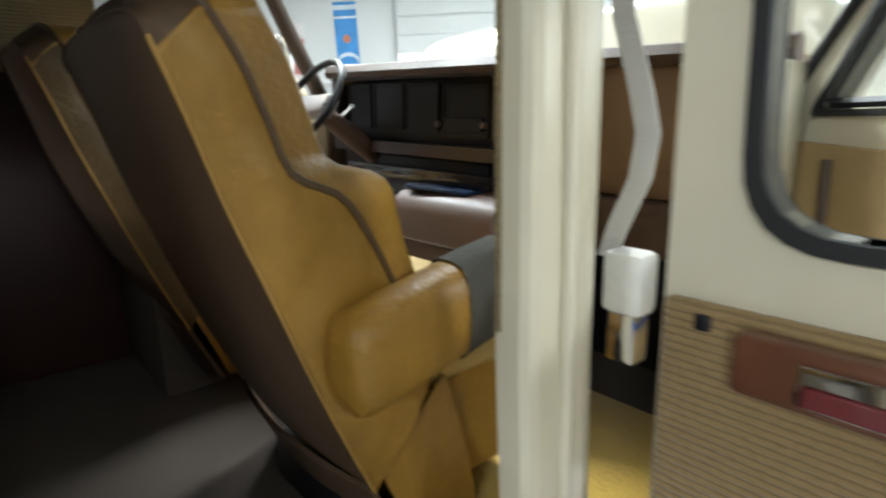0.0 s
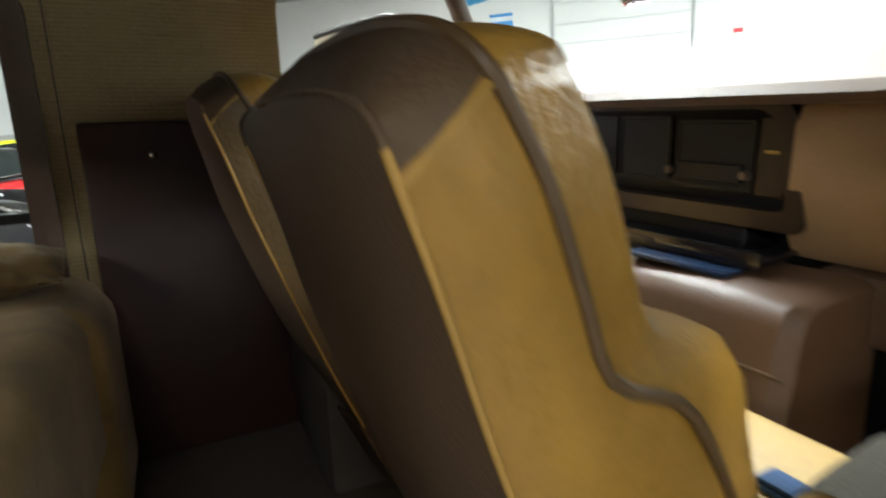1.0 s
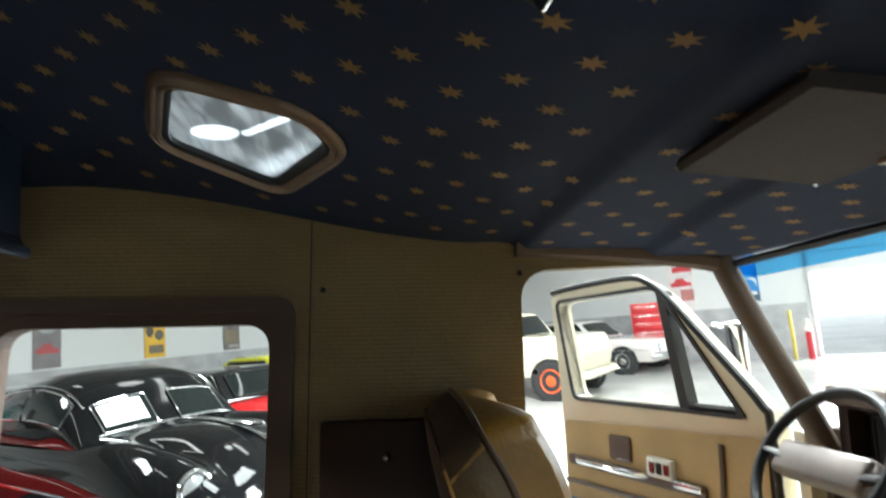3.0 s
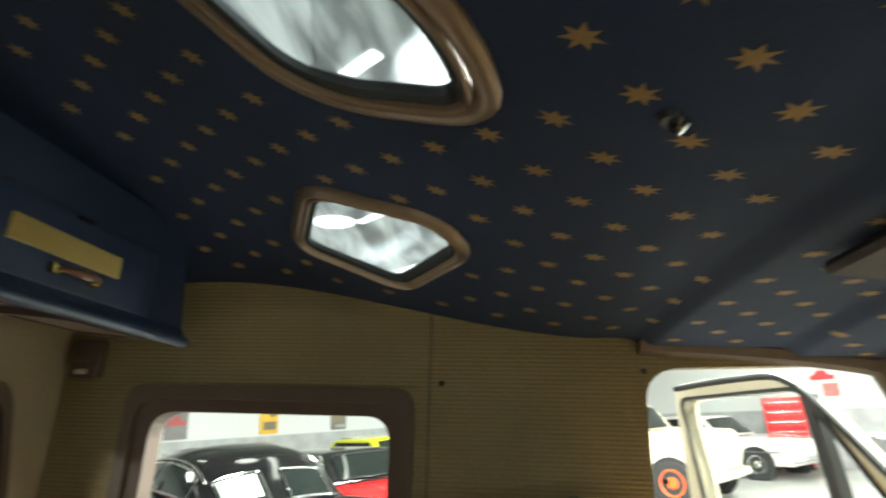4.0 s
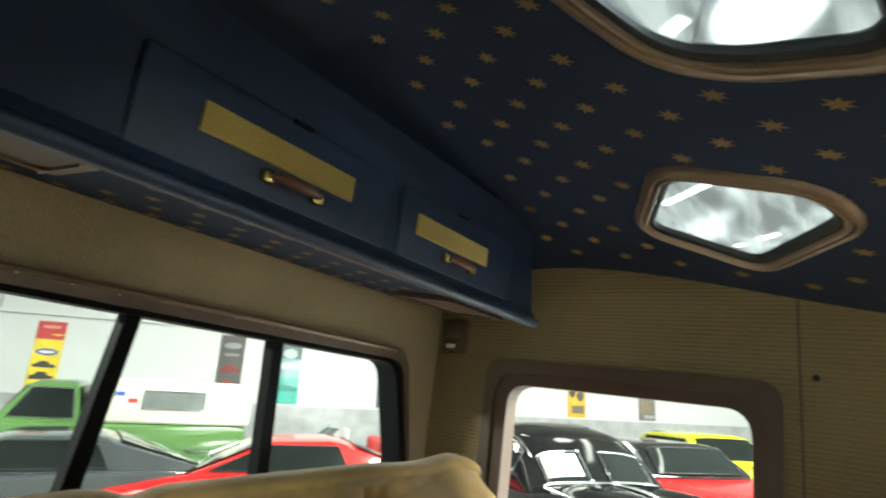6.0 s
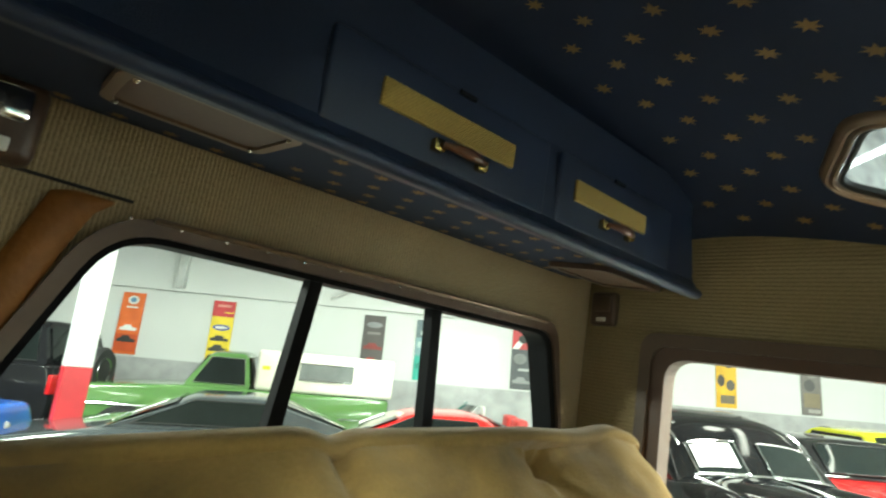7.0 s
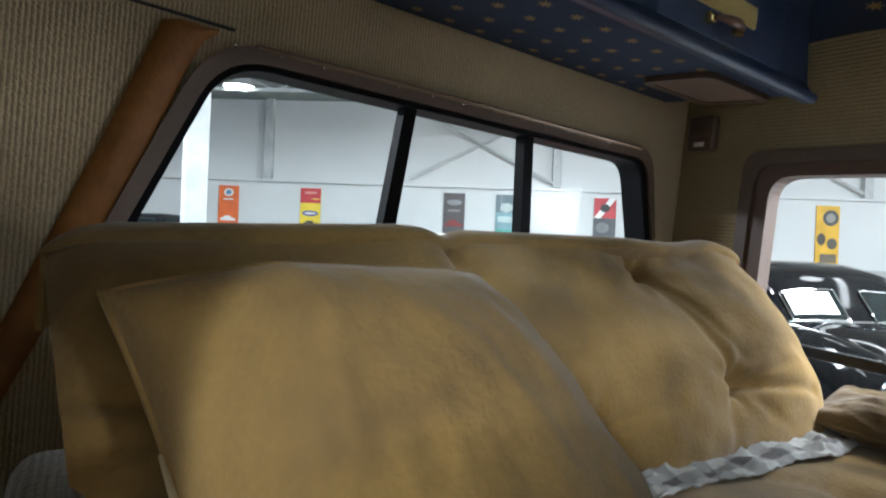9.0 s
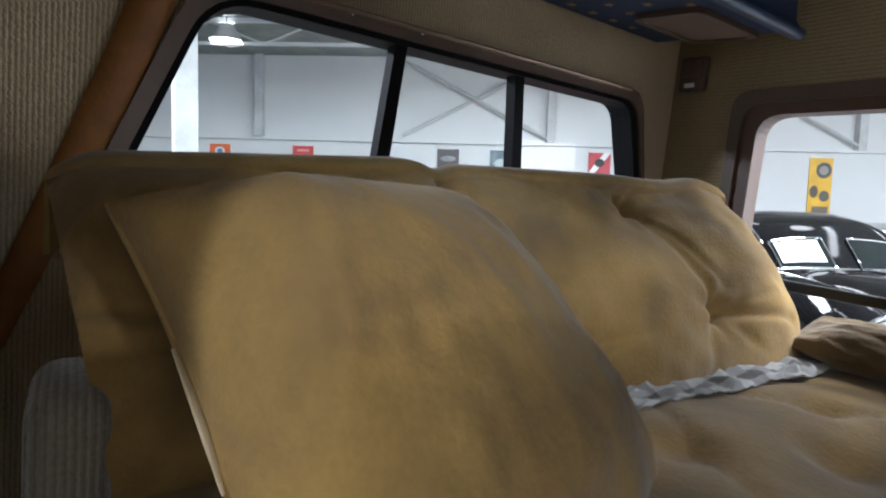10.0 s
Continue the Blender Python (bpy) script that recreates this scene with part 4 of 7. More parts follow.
# small lamp and switch plates in the rear corners
lampb = thing("corner_lamp", "small brown corner lamp with two clear bulbs", "lamp")
part("housing", boxed((0.765, 0.0, 1.325), (0.868, 0.075, 1.465), 0.02, 3), BROWN_PLASTIC, lampb)
part("reflector", boxed((0.785, 0.07, 1.39), (0.85, 0.082, 1.445), 0.008), CHROME, lampb)
for bx in (0.805, 0.83):
    bm = bmesh.new()
    bmesh.ops.create_uvsphere(bm, u_segments=12, v_segments=8, radius=0.011, matrix=Matrix.Translation((bx, 0.086, 1.417)))
    part("bulb", bm, glass("bulb_glass"), lampb)
part("switch", boxed((0.80, 0.072, 1.338), (0.835, 0.084, 1.36), 0.003), WHITE_PLASTIC, lampb, "white switch")

swp = thing("corner_lamp", "small brown wall lamp with a clear lens beside the rear corner", "lamp")
part("housing", boxed((-0.872, 0.03, 1.325), (-0.838, 0.125, 1.44), 0.012, 3), BROWN_PLASTIC, swp)
part("reflector", boxed((-0.842, 0.045, 1.372), (-0.834, 0.11, 1.425), 0.003), FRAME_DARK, swp)
for by_ in (0.066, 0.09):
    bm = bmesh.new()
    bmesh.ops.create_uvsphere(bm, u_segments=12, v_segments=8, radius=0.013, matrix=Matrix.Translation((-0.828, by_, 1.398)) @ Matrix.Diagonal((1, 0.8, 1.5, 1)))
    part("bulb", bm, glass("bulb_glass"), swp)
part("switch", boxed((-0.840, 0.06, 1.338), (-0.834, 0.095, 1.352), 0.002), WHITE_PLASTIC, swp, "white switch")

# orange leather band between the corduroy and the rear window's frame, cut off along the seam above
LT_OUT = [(0.985, 0.58), (0.895, 0.83), (0.803, 1.085), (0.728, 1.308), (0.695, 1.318), (0.632, 1.317)]
LT_IN = [(0.930, 0.58), (0.835, 0.81), (0.735, 1.06), (0.675, 1.24), (0.655, 1.287), (0.628, 1.311)]


def leather(u, v):
    k = min(4, int(v * 5))
    f = v * 5 - k
    a, b = Vector(LT_OUT[k]).lerp(Vector(LT_OUT[k + 1]), f), Vector(LT_IN[k]).lerp(Vector(LT_IN[k + 1]), f)
    p = a.lerp(b, u)
    thin = min(1.0, (1 - v) * 4)
    return (p.x, 0.003 + (0.021 * thin + 0.004) * math.sin(math.pi * (0.04 + 0.92 * u)) ** 0.6 + 0.0016 * noise.noise(Vector((u * 3, v * 18, 0))), p.y)


tagged(part("trim", sheet(leather, steps(0, 1, 12), steps(0, 1, 60)), LEATHER), "padded orange-brown leather trim round the rear window", "trim", kind="structure")
tagged(part("trim", tubed([(1.05, 0.002, 1.335), (0.80, 0.002, 1.33), (0.60, 0.002, 1.325)], 0.0035, 6), RUBBER), "dark seam in the corduroy", "trim", kind="structure")

# ---- sofa ----
sofa = thing("sofa", "tan velour tufted sofa bench along the rear wall", "sofa")
TUFTS = [(-0.27, 0.08), (-0.37, 0.60), (0.07, 0.70), (0.62, 0.50)]
# creases that run from tuft to tuft and to the edges: ends, depth, width
CREASES = [((-0.27, 0.08), (-0.37, 0.55), 0.012, 0.020), ((-0.30, 0.15), (-0.43, 0.50), 0.009, 0.014), ((-0.37, 0.60), (-0.64, 0.70), 0.026, 0.014), ((-0.37, 0.60), (-0.60, 0.56), 0.012, 0.012),
           ((0.07, 0.70), (0.07, 0.94), 0.024, 0.011), ((0.07, 0.70), (0.18, 0.64), 0.018, 0.012), ((0.07, 0.70), (-0.14, 0.66), 0.012, 0.015), ((0.07, 0.70), (0.12, 0.45), 0.008, 0.02),
           ((-0.27, 0.08), (-0.22, -0.12), 0.020, 0.013), ((-0.27, 0.08), (-0.34, -0.10), 0.014, 0.013), ((-0.27, 0.08), (-0.46, 0.02), 0.014, 0.014), ((-0.27, 0.08), (-0.12, 0.2), 0.008, 0.018),
           ((-0.37, 0.60), (-0.30, 0.95), 0.010, 0.022), ((-0.37, 0.60), (-0.52, 0.85), 0.010, 0.016), ((0.62, 0.50), (0.86, 0.42), 0.020, 0.013), ((0.62, 0.50), (0.86, 0.60), 0.016, 0.013), ((0.62, 0.50), (0.84, 0.80), 0.014, 0.014)]


def fold_depth(x, t):
    d = 0.0
    for (x1, t1), (x2, t2), dep, wid in CREASES:
        ax, at, bx_, bt = x1, t1 * 0.5, x2, t2 * 0.5
        k = max(0.0, min(1.0, ((x - ax) * (bx_ - ax) + (t * 0.5 - at) * (bt - at)) / ((bx_ - ax) ** 2 + (bt - at) ** 2)))
        r = math.hypot(x - ax - k * (bx_ - ax), t * 0.5 - at - k * (bt - at))
        d += dep * (1 - 0.7 * k) * math.exp(-(r / wid) ** 2)
    return d


def sofa_back(u, v):
    """u: x along the bench; v: 0 at the back top, round the top, down the front to 1."""
    x = u
    end = 1.0
    if x > 0.5:
        u = x = 0.5 + (x - 0.5) * (1 - 0.22 * max(0, (v - 0.35) / 0.65))
    if x < -0.66:
        end = max(0.0, 1 - ((-0.66 - x) / 0.09) ** 2) ** 0.5
    elif x > 0.78:
        end = max(0.0, 1 - ((x - 0.78) / 0.085) ** 2 * 0.9) ** 0.5
    ztop = 0.937 + 0.02 * math.exp(-((x + 0.58) / 0.10) ** 2) + 0.045 * max(0, min(1, (0.85 - x) / 0.5)) + 0.025 * max(0, min(1, (0.25 - x) / 0.5)) - 0.03 * (1 - end)
    ztop -= 0.012 * math.exp(-((x - 0.262) / 0.03) ** 2)
    if v < 0.35:
        a = math.pi * (v / 0.35)
        return Vector((x, 0.293 - 0.042 * math.cos(a) * end, ztop - 0.025 + 0.025 * math.sin(a) ** 0.7 * end + (0 if v > 0.17 else -0.1 * (1 - v / 0.17))))
    t = (v - 0.35) / 0.65
    y = 0.335 + t * 0.275 + 0.05 * math.sin(math.pi * t) * end
    z = (ztop - 0.025) - t * (ztop - 0.025 - 0.56)
    p = Vector((x, y - 0.10 * (1 - end), z))
    dip = 0.0
    for tx, tt in TUFTS:
        d = math.hypot(x - tx, (t - tt) * 0.5)
        dip += 0.035 * math.exp(-(d / 0.028) ** 2) + 0.028 * math.exp(-(d / 0.13) ** 2)
        a = math.atan2((t - tt) * 0.5, x - tx)
        dip += 0.004 * math.exp(-(d / 0.12) ** 2) * math.sin(a * 6 + tx * 9)
    seam = 0.018 * math.exp(-((x - 0.262) / 0.012) ** 2) * math.exp(-(t / 0.12) ** 2)
    w = 0.010 * noise.noise(Vector((x * 5, t * 4, 1.7))) + 0.005 * noise.noise(Vector((x * 14, t * 9, 4.1)))
    n = Vector((0, 0.82, 0.57))
    return p - n * (dip + seam + fold_depth(x, t)) + n * (0.02 * math.sin(math.pi * t) + w)


part("backrest", sheet(sofa_back, steps(-0.748, 0.865, 260), steps(0, 1, 130), 0.01), VELOUR, sofa, "tufted tan velour backrest")


def sofa_seat(u, v):
    x = u
    t = v
    if t < 0.7:
        s = t / 0.7
        y, z = 0.55 + s * 0.49, 0.585 + 0.02 * math.sin(math.pi * s)
    else:
        a = (t - 0.7) / 0.3
        y, z = 1.04 + 0.09 * math.sin(min(1, a * 2) * math.pi / 2), 0.585 - 0.08 * (1 - math.cos(min(1, a * 2) * math.pi / 2)) - max(0, a - 0.5) * 0.5
    d = 0
    for tx, ty in ((-0.35, 0.78), (0.1, 0.78), (-0.12, 0.9)):
        r = math.hypot(x - tx, y - ty)
        d += 0.025 * math.exp(-(r / 0.05) ** 2)
    crease_ = 0.010 * math.exp(-((x + 0.05 + (y - 0.6) * -0.6) / 0.012) ** 2) + 0.010 * math.exp(-((x + 0.32 + (y - 0.75) * 0.9) / 0.014) ** 2)
    return (x, y, z - d - crease_ + 0.012 * noise.noise(Vector((x * 4, y * 4, 7.7))))


part("seat", sheet(sofa_seat, steps(-0.86, 0.78, 80), steps(0, 1, 40), 0.01), VELOUR, sofa, "tan velour seat cushion")
part("base", boxed((-0.86, 0.12, 0.0), (0.86, 1.05, 0.505), 0.02), CORD_ARM, sofa, smooth=False)
part("arm", boxed((0.792, 0.44, 0.20), (0.868, 0.60, 0.70), 0.03, 4), CORD_ARM, sofa, "grey corduroy end arm")
def strip_f(u, v):
    w = noise.noise(Vector((u * 14, v * 2, 3.3)))
    return (u, 0.605 + v * (0.085 - 0.03 * (u + 0.75)) + 0.006 * math.sin(u * 21) + 0.008 * w, 0.612 + 0.016 * w + 0.008 * noise.noise(Vector((u * 38, v * 5, 8.1))) - v * 0.006)


PLAID = [mat("plaid_" + tone, c, 0.85, grain=200, vary=0.15, bump=0.2, bump_scale=400) for tone, c in (("pale", (0.50, 0.49, 0.46)), ("grey", (0.30, 0.29, 0.27)), ("dark", (0.13, 0.12, 0.115)))]
bm = sheet(strip_f, steps(-0.74, 0.18, 115), steps(0, 1, 9), 0.003)
for f in bm.faces:
    c = f.calc_center_median()
    across = (c.y - 0.605) / max(0.02, 0.085 - 0.03 * (c.x + 0.75))
    col, row = int((c.x + 1.0) / 0.026) % 4 in (0, 1), 0.33 < across < 0.70
    f.material_index = 2 if col and row else 1 if col or row else 0
part("strip", bm, PLAID, sofa, "crumpled grey and white checked cloth strip along the seat joint")


def puffy(name, label, corners, thick, material, bulge=(0.0, 0.0, 0.0, 0.0), ruffle=0.004, skew=1.0, fold=0.0):
    """A stuffed square cushion between four corners (top-left, top-right, bottom-right, bottom-left); bulge bows the four edges out."""
    tl, tr, br, bl = [Vector(c) for c in corners]
    n = (bl - tl).cross(tr - tl).normalized()
    ctr = (tl + tr + br + bl) / 4
    mids = [((a + b) / 2 - ctr).normalized() for a, b in ((tl, tr), (tr, br), (br, bl), (bl, tl))]

    def f(side):
        def g(u, v):
            a = tl.lerp(tr, u).lerp(bl.lerp(br, u), v)
            bu, bv = 4 * u * (1 - u), 4 * v * (1 - v)
            a = a + mids[0] * (bulge[0] * bu * (1 - v)) + mids[1] * (bulge[1] * bv * u) + mids[2] * (bulge[2] * bu * v) + mids[3] * (bulge[3] * bv * (1 - u))
            e = (1 - abs(2 * u ** skew - 1) ** 2.6) ** 0.55 * (1 - abs(2 * v - 1) ** 2.6) ** 0.55
            gather = ruffle * (math.sin(u * 52 + 4 * v) * math.exp(-((v - 1) / 0.15) ** 2) * (0.3 + u) + 0.7 * math.sin(v * 40) * math.exp(-((u - 1) / 0.10) ** 2) * v)
            wob = 0.022 * noise.noise(Vector((u * 2.6, v * 2.6, side))) + 0.008 * noise.noise(Vector((u * 7, v * 7, side))) + 0.003 * noise.noise(Vector((u * 19, v * 15, side)))
            ear = 0.02 * math.exp(-((u / 0.10) ** 2 + (v / 0.10) ** 2)) * math.sin(20 * (u + v))
            away = fold * max(0.0, 1 - u / 0.30 - v / 0.62) ** 1.1
            return a - n * away + n * side * (thick * e + wob * min(1, e * 2) + gather + ear * min(1, e * 3))
        return g
    c = thing(name, label, "cushion", "sofa cushions")
    part("front_cover", sheet(f(1), steps(0, 1, 70), steps(0, 1, 70)), material, c)
    part("back_cover", sheet(f(-1), steps(0, 1, 30), steps(0, 1, 30)), material, c)
    pts = []
    for k in range(4):
        for i in range(24):
            u = i / 24
            uv = ((u, 0), (1, u), (1 - u, 1), (0, 1 - u))[k]
            pts.append(f(1)(*uv))
    part("seam", tubed(pts, 0.0035, 6, closed=True), material, c)
    if ruffle > 0.004:
        edge = [f(1)(0.0, 0.26 + 0.22 * i / 14) for i in range(15)]
        part("open_zip", tubed([p + Vector((0.004, 0.004, 0)) for p in edge], [0.002 + 0.0026 * math.sin(math.pi * i / 14) for i in range(15)], 8, squash=(1.0, 0.6)), ZIP_TAPE, c, "pale open zip edge")
    return c


puffy("throw_pillow", "plump tan velour pillow leaning on the sofa back", [(0.785, 0.650, 0.930), (0.385, 0.585, 0.930), (0.09, 0.77, 0.46), (0.70, 0.875, 0.36)], 0.150, VELOUR, (0.0, 0.015, 0.0, -0.035), 0.009, 0.85, 0.12)
puffy("end_cushion", "dark tan velour cushion lying on the far sofa arm", [(-0.855, 0.56, 0.685), (-0.855, 1.06, 0.665), (-0.62, 1.08, 0.625), (-0.62, 0.58, 0.635)], 0.058, VELOUR_DARK)
part("far_arm", boxed((-0.868, 0.45, 0.0), (-0.47, 1.16, 0.575), 0.09, 6), VELOUR, sofa, "tan velour far arm")

# ---- doors ----
def front_door(name, label, m):
    """A truck door in its own plane: x from the hinge (0) backwards to 1.02, z up, y towards the outside."""
    d = thing(name, label, "door", "truck doors", kind="")
    outline = rounded([(0.0, 0.02), (0.968, 0.02), (0.965, 0.84), (1.025, 1.425), (0.455, 1.44), (0.01, 0.95)], [0.06, 0.06, 0.3, 0.09, 0.20, 0.05])
    hole = rounded([(0.11, 0.945), (0.885, 0.945), (0.975, 1.355), (0.40, 1.365)], [0.03, 0.04, 0.05, 0.05])
    part("shell", plate_with_holes(outline, [hole], lambda u, v, t: (-u, t, v), 0.07), CREAM_PAINT, d, "cream painted door shell", smooth=False)
    gask = rounded([(0.085, 0.932), (0.897, 0.932), (0.989, 1.367), (0.395, 1.379)], [0.03, 0.04, 0.05, 0.05])
    part("gasket", ring_frame(gask, hole, lambda u, v, t: (-u, t - 0.008, v), 0.06), RUBBER, d, smooth=False)
    edge = smooth_path([(-1.005, -0.004, 1.405), (-0.80, -0.004, 1.417), (-0.53, -0.004, 1.420), (-0.44, -0.004, 1.395), (-0.36, -0.004, 1.335), (-0.20, -0.004, 1.165), (-0.04, -0.004, 0.985), (-0.016, -0.004, 0.90), (-0.016, -0.004, 0.40)], 10)
    part("weatherstrip", tubed(edge, 0.013, 8), RUBBER, d, "black rubber weatherstrip")
    part("vent_bar", loft([[(-0.372, 0.0, 1.352), (-0.404, 0.0, 1.352), (-0.404, 0.05, 1.352), (-0.372, 0.05, 1.352)], [(-0.300, 0.0, 0.942), (-0.340, 0.0, 0.942), (-0.340, 0.05, 0.942), (-0.300, 0.05, 0.942)]]), RUBBER, d, "black quarter-light bar", smooth=False)
    part("vent_gasket", tubed([(-0.318, 0.01, 0.957), (-0.13, 0.01, 0.957), (-0.118, 0.01, 0.972), (-0.385, 0.01, 1.335)], 0.011, 6), RUBBER, d)
    part("card", plate_with_holes(rounded([(0.03, 0.06), (0.945, 0.06), (0.945, 0.845), (0.03, 0.885)], 0.02), [], lambda u, v, t: (-u, t - 0.018, v), 0.018), mat("tan_door_card", (0.42, 0.29, 0.135), 0.6, grain=120, bump=0.2), d, "tan vinyl door card", smooth=False)
    trim = smooth_path([(-0.94, -0.022, 0.604), (-0.5, -0.022, 0.612), (-0.26, -0.022, 0.620), (-0.20, -0.022, 0.650), (-0.182, -0.022, 0.72), (-0.175, -0.022, 0.852)])
    part("moulding", tubed(trim, 0.010, 8), BROWN_TRIM, d, "brown moulding strip")
    part("stripe", plate_with_holes([(0.055, 0.536), (0.943, 0.478), (0.943, 0.534), (0.055, 0.592)], [], lambda u, v, t: (-u, t - 0.026, v), 0.010), mat("blue_star_stripe", (0.03, 0.07, 0.20), 0.6), d, "blue stripe with pale stars", smooth=False)
    st = bmesh.new()
    for i in range(9):
        c = Vector((-0.90 + i * 0.10, -0.0275, 0.509 + i * 0.0066))
        st.faces.new([st.verts.new(c + Vector(((0.014 if k % 2 == 0 else 0.006) * math.cos(math.pi * k / 5 + 0.3), 0, (0.014 if k % 2 == 0 else 0.006) * math.sin(math.pi * k / 5 + 0.3)))) for k in range(10)])
    part("stripe_stars", st, WHITE_PLASTIC, d, "pale stars")
    part("rest_base", boxed((-0.92, -0.032, 0.672), (-0.24, -0.016, 0.712), 0.01), BROWN_PLASTIC, d)
    part("pull_handle", tubed([(-0.86, -0.03, 0.700), (-0.82, -0.06, 0.700), (-0.52, -0.062, 0.702), (-0.48, -0.03, 0.702)], 0.011, 8), CHROME, d, "chrome pull handle")
    part("latch_cup", boxed((-0.671, -0.03, 0.730), (-0.560, -0.014, 0.822), 0.012), BROWN_PLASTIC, d)
    part("switch_box", boxed((-0.471, -0.045, 0.705), (-0.362, -0.016, 0.772), 0.006), WHITE_PLASTIC, d, "pale power window switch box")
    for i in range(3):
        part("switch", boxed((-0.456 + i * 0.032, -0.05, 0.720), (-0.434 + i * 0.032, -0.044, 0.758), 0.002), RED_REFLECTOR if i % 2 == 0 else BLACK_PLASTIC, d, smooth=False)
    part("release_lever", boxed((-0.36, -0.045, 0.688), (-0.25, -0.03, 0.712), 0.004), CHROME, d, "chrome release lever")
    bm = bmesh.new()
    bm.faces.new([bm.verts.new((-p[0], 0.035, p[1])) for p in hole])
    pn = part("pane", bm, GLASS, d)
    pn.visible_shadow = False
    # outside mirror
    part("mirror_arm", tubed([(-0.22, 0.07, 0.93), (-0.26, 0.20, 0.97), (-0.28, 0.22, 1.18)], 0.008, 8), CHROME, d)
    part("mirror_head", boxed((-0.35, 0.19, 1.02), (-0.21, 0.23, 1.24), 0.02, 3), CHROME, d, "chrome outside mirror")
    d.matrix_basis = m
    return d


# hinge on the left at the pillar; swung outwards about two thirds of a right angle
front_door("driver_door", "cream driver's door standing open with a tan inner card", pose(-0.96, 2.425, 0.0, 0, 0, 22.7))


def rear_door():
    d = thing("rear_passenger_door", "cream rear passenger door standing wide open with corduroy lower panel", "door", "truck doors")
    y0, y1 = 1.80, 1.83
    outline = rounded([(1.02, 0.0), (1.86, 0.0), (1.86, 1.38), (1.02, 1.40)], [0.04, 0.05, 0.1, 0.08])
    hole = rounded([(1.105, 0.715), (1.76, 0.715), (1.76, 1.30), (1.085, 1.32)], 0.075)
    part("shell", plate_with_holes(outline, [hole], lambda u, v, t: (u, y0 + t, v), y1 - y0), CREAM_PAINT, d, "cream painted shell", smooth=False)
    g = rounded([(1.090, 0.700), (1.775, 0.700), (1.775, 1.315), (1.070, 1.335)], 0.085)
    part("gasket", ring_frame(g, hole, lambda u, v, t: (u, y0 - 0.010 + t, v), 0.045), RUBBER, d, "black rubber window gasket", smooth=False)
    part("lower_panel", boxed((1.025, y0 - 0.02, 0.03), (1.85, y0, 0.642), 0.012, 3), CORD_DOOR, d, "brown ribbed corduroy panel")
    part("armrest", boxed((1.108, y0 - 0.05, 0.575), (1.50, y0 - 0.018, 0.632), 0.008, 3), WOOD, d, "brown wooden pull")
    part("handle_plate", boxed((1.163, y0 - 0.056, 0.585), (1.36, y0 - 0.048, 0.622), 0.003), CHROME, d)
    part("reflector", boxed((1.168, y0 - 0.06, 0.588), (1.355, y0 - 0.055, 0.606), 0.002), RED_REFLECTOR, d, "dark red reflector", smooth=False)
    part("latch_hole", boxed((1.062, y0 - 0.024, 0.615), (1.078, y0 - 0.018, 0.632), 0.003), BLACK_PLASTIC, d)
    bm = bmesh.new()
    bm.faces.new([bm.verts.new((p[0], y0 + 0.03, p[1])) for p in hole])
    pn = part("pane", bm, GLASS, d)
    pn.visible_shadow = False
    d.location.x = 0.045
    return d


rear_door()
front_door("passenger_door", "cream front passenger door standing wide open", Matrix.Diagonal((-1, 1, 1, 1)) @ pose(-0.88, 2.64, -0.12, 0, 0, 37))

# B pillar on the open side
bp = thing("b_pillar", "cream painted door pillar with folded flanges", "pillar", kind="structure")
prof = [(0.86, 1.735), (0.900, 1.735), (0.911, 1.742), (0.917, 1.755), (0.919, 1.80), (0.926, 1.815), (0.930, 1.835), (0.922, 1.860), (0.905, 1.88), (0.86, 1.88)]
part("column", loft([[(x, 1.757 + (y - 1.735) * 1.0 + 0.02 * (1 - min(1, z / 0.5)), z) for x, y in prof] for z in (-0.05, 0.15, 0.3, 0.5, 0.8, 1.1, 1.45)]), CREAM_PAINT, bp, "cream painted column", smooth=False)
part("edge_trim", boxed((0.863, 1.751, 0.55), (0.871, 1.757, 1.42), 0.002), CORD_SIDE, bp, "frayed corduroy edge")
part("flange", tubed([(0.923, 1.835, -0.03), (0.925, 1.828, 0.4), (0.926, 1.82, 0.9), (0.925, 1.816, 1.4)], 0.009, 8), CREAM_PAINT, bp)
belt = thing("seat_belt", "pale seat belt strap hanging with its buckle by the door pillar", "seat belt")
part("strap", loft([[(x, 2.0, z), (x + w, 2.005, z), (x + w, 2.008, z), (x, 2.003, z)] for x, w, z in ((0.79, 0.035, 1.35), (0.80, 0.035, 1.1), (0.817, 0.035, 0.964), (0.85, 0.036, 0.86), (0.866, 0.036, 0.796), (0.858, 0.036, 0.73), (0.826, 0.035, 0.654), (0.81, 0.03, 0.60))]), WEBBING, belt)
part("buckle", boxed((0.84, 1.965, 0.52), (0.91, 2.02, 0.62), 0.012), WHITE_PLASTIC, belt, "white plastic latch housing")
part("buckle_base", boxed((0.85, 1.97, 0.44), (0.90, 2.015, 0.522), 0.006), CHROME, belt)
belt.location = (0.022, 0.026, 0.0)
for sx, sy, sz in ((-XW, 1.67, 1.37), (-XW, 1.70, 1.10), (-XW, 1.13, 1.33)):
    bm = bmesh.new()
    bmesh.ops.create_uvsphere(bm, u_segments=10, v_segments=6, radius=0.008, matrix=Matrix.Translation((sx, sy, sz)) @ Matrix.Diagonal((0.5, 1, 1, 1)))
    tagged(part("screw", bm, BLACK_PLASTIC), "small dark screw in the corduroy side wall", "screw", "wall screws")
sill_mat = thing("door_mat", "yellow ribbed mat on the front floor", "floor mat")
part("mat", boxed((0.45, 1.98, 0.0), (0.88, 2.6, 0.012), 0.003), YELLOW_MAT, sill_mat)

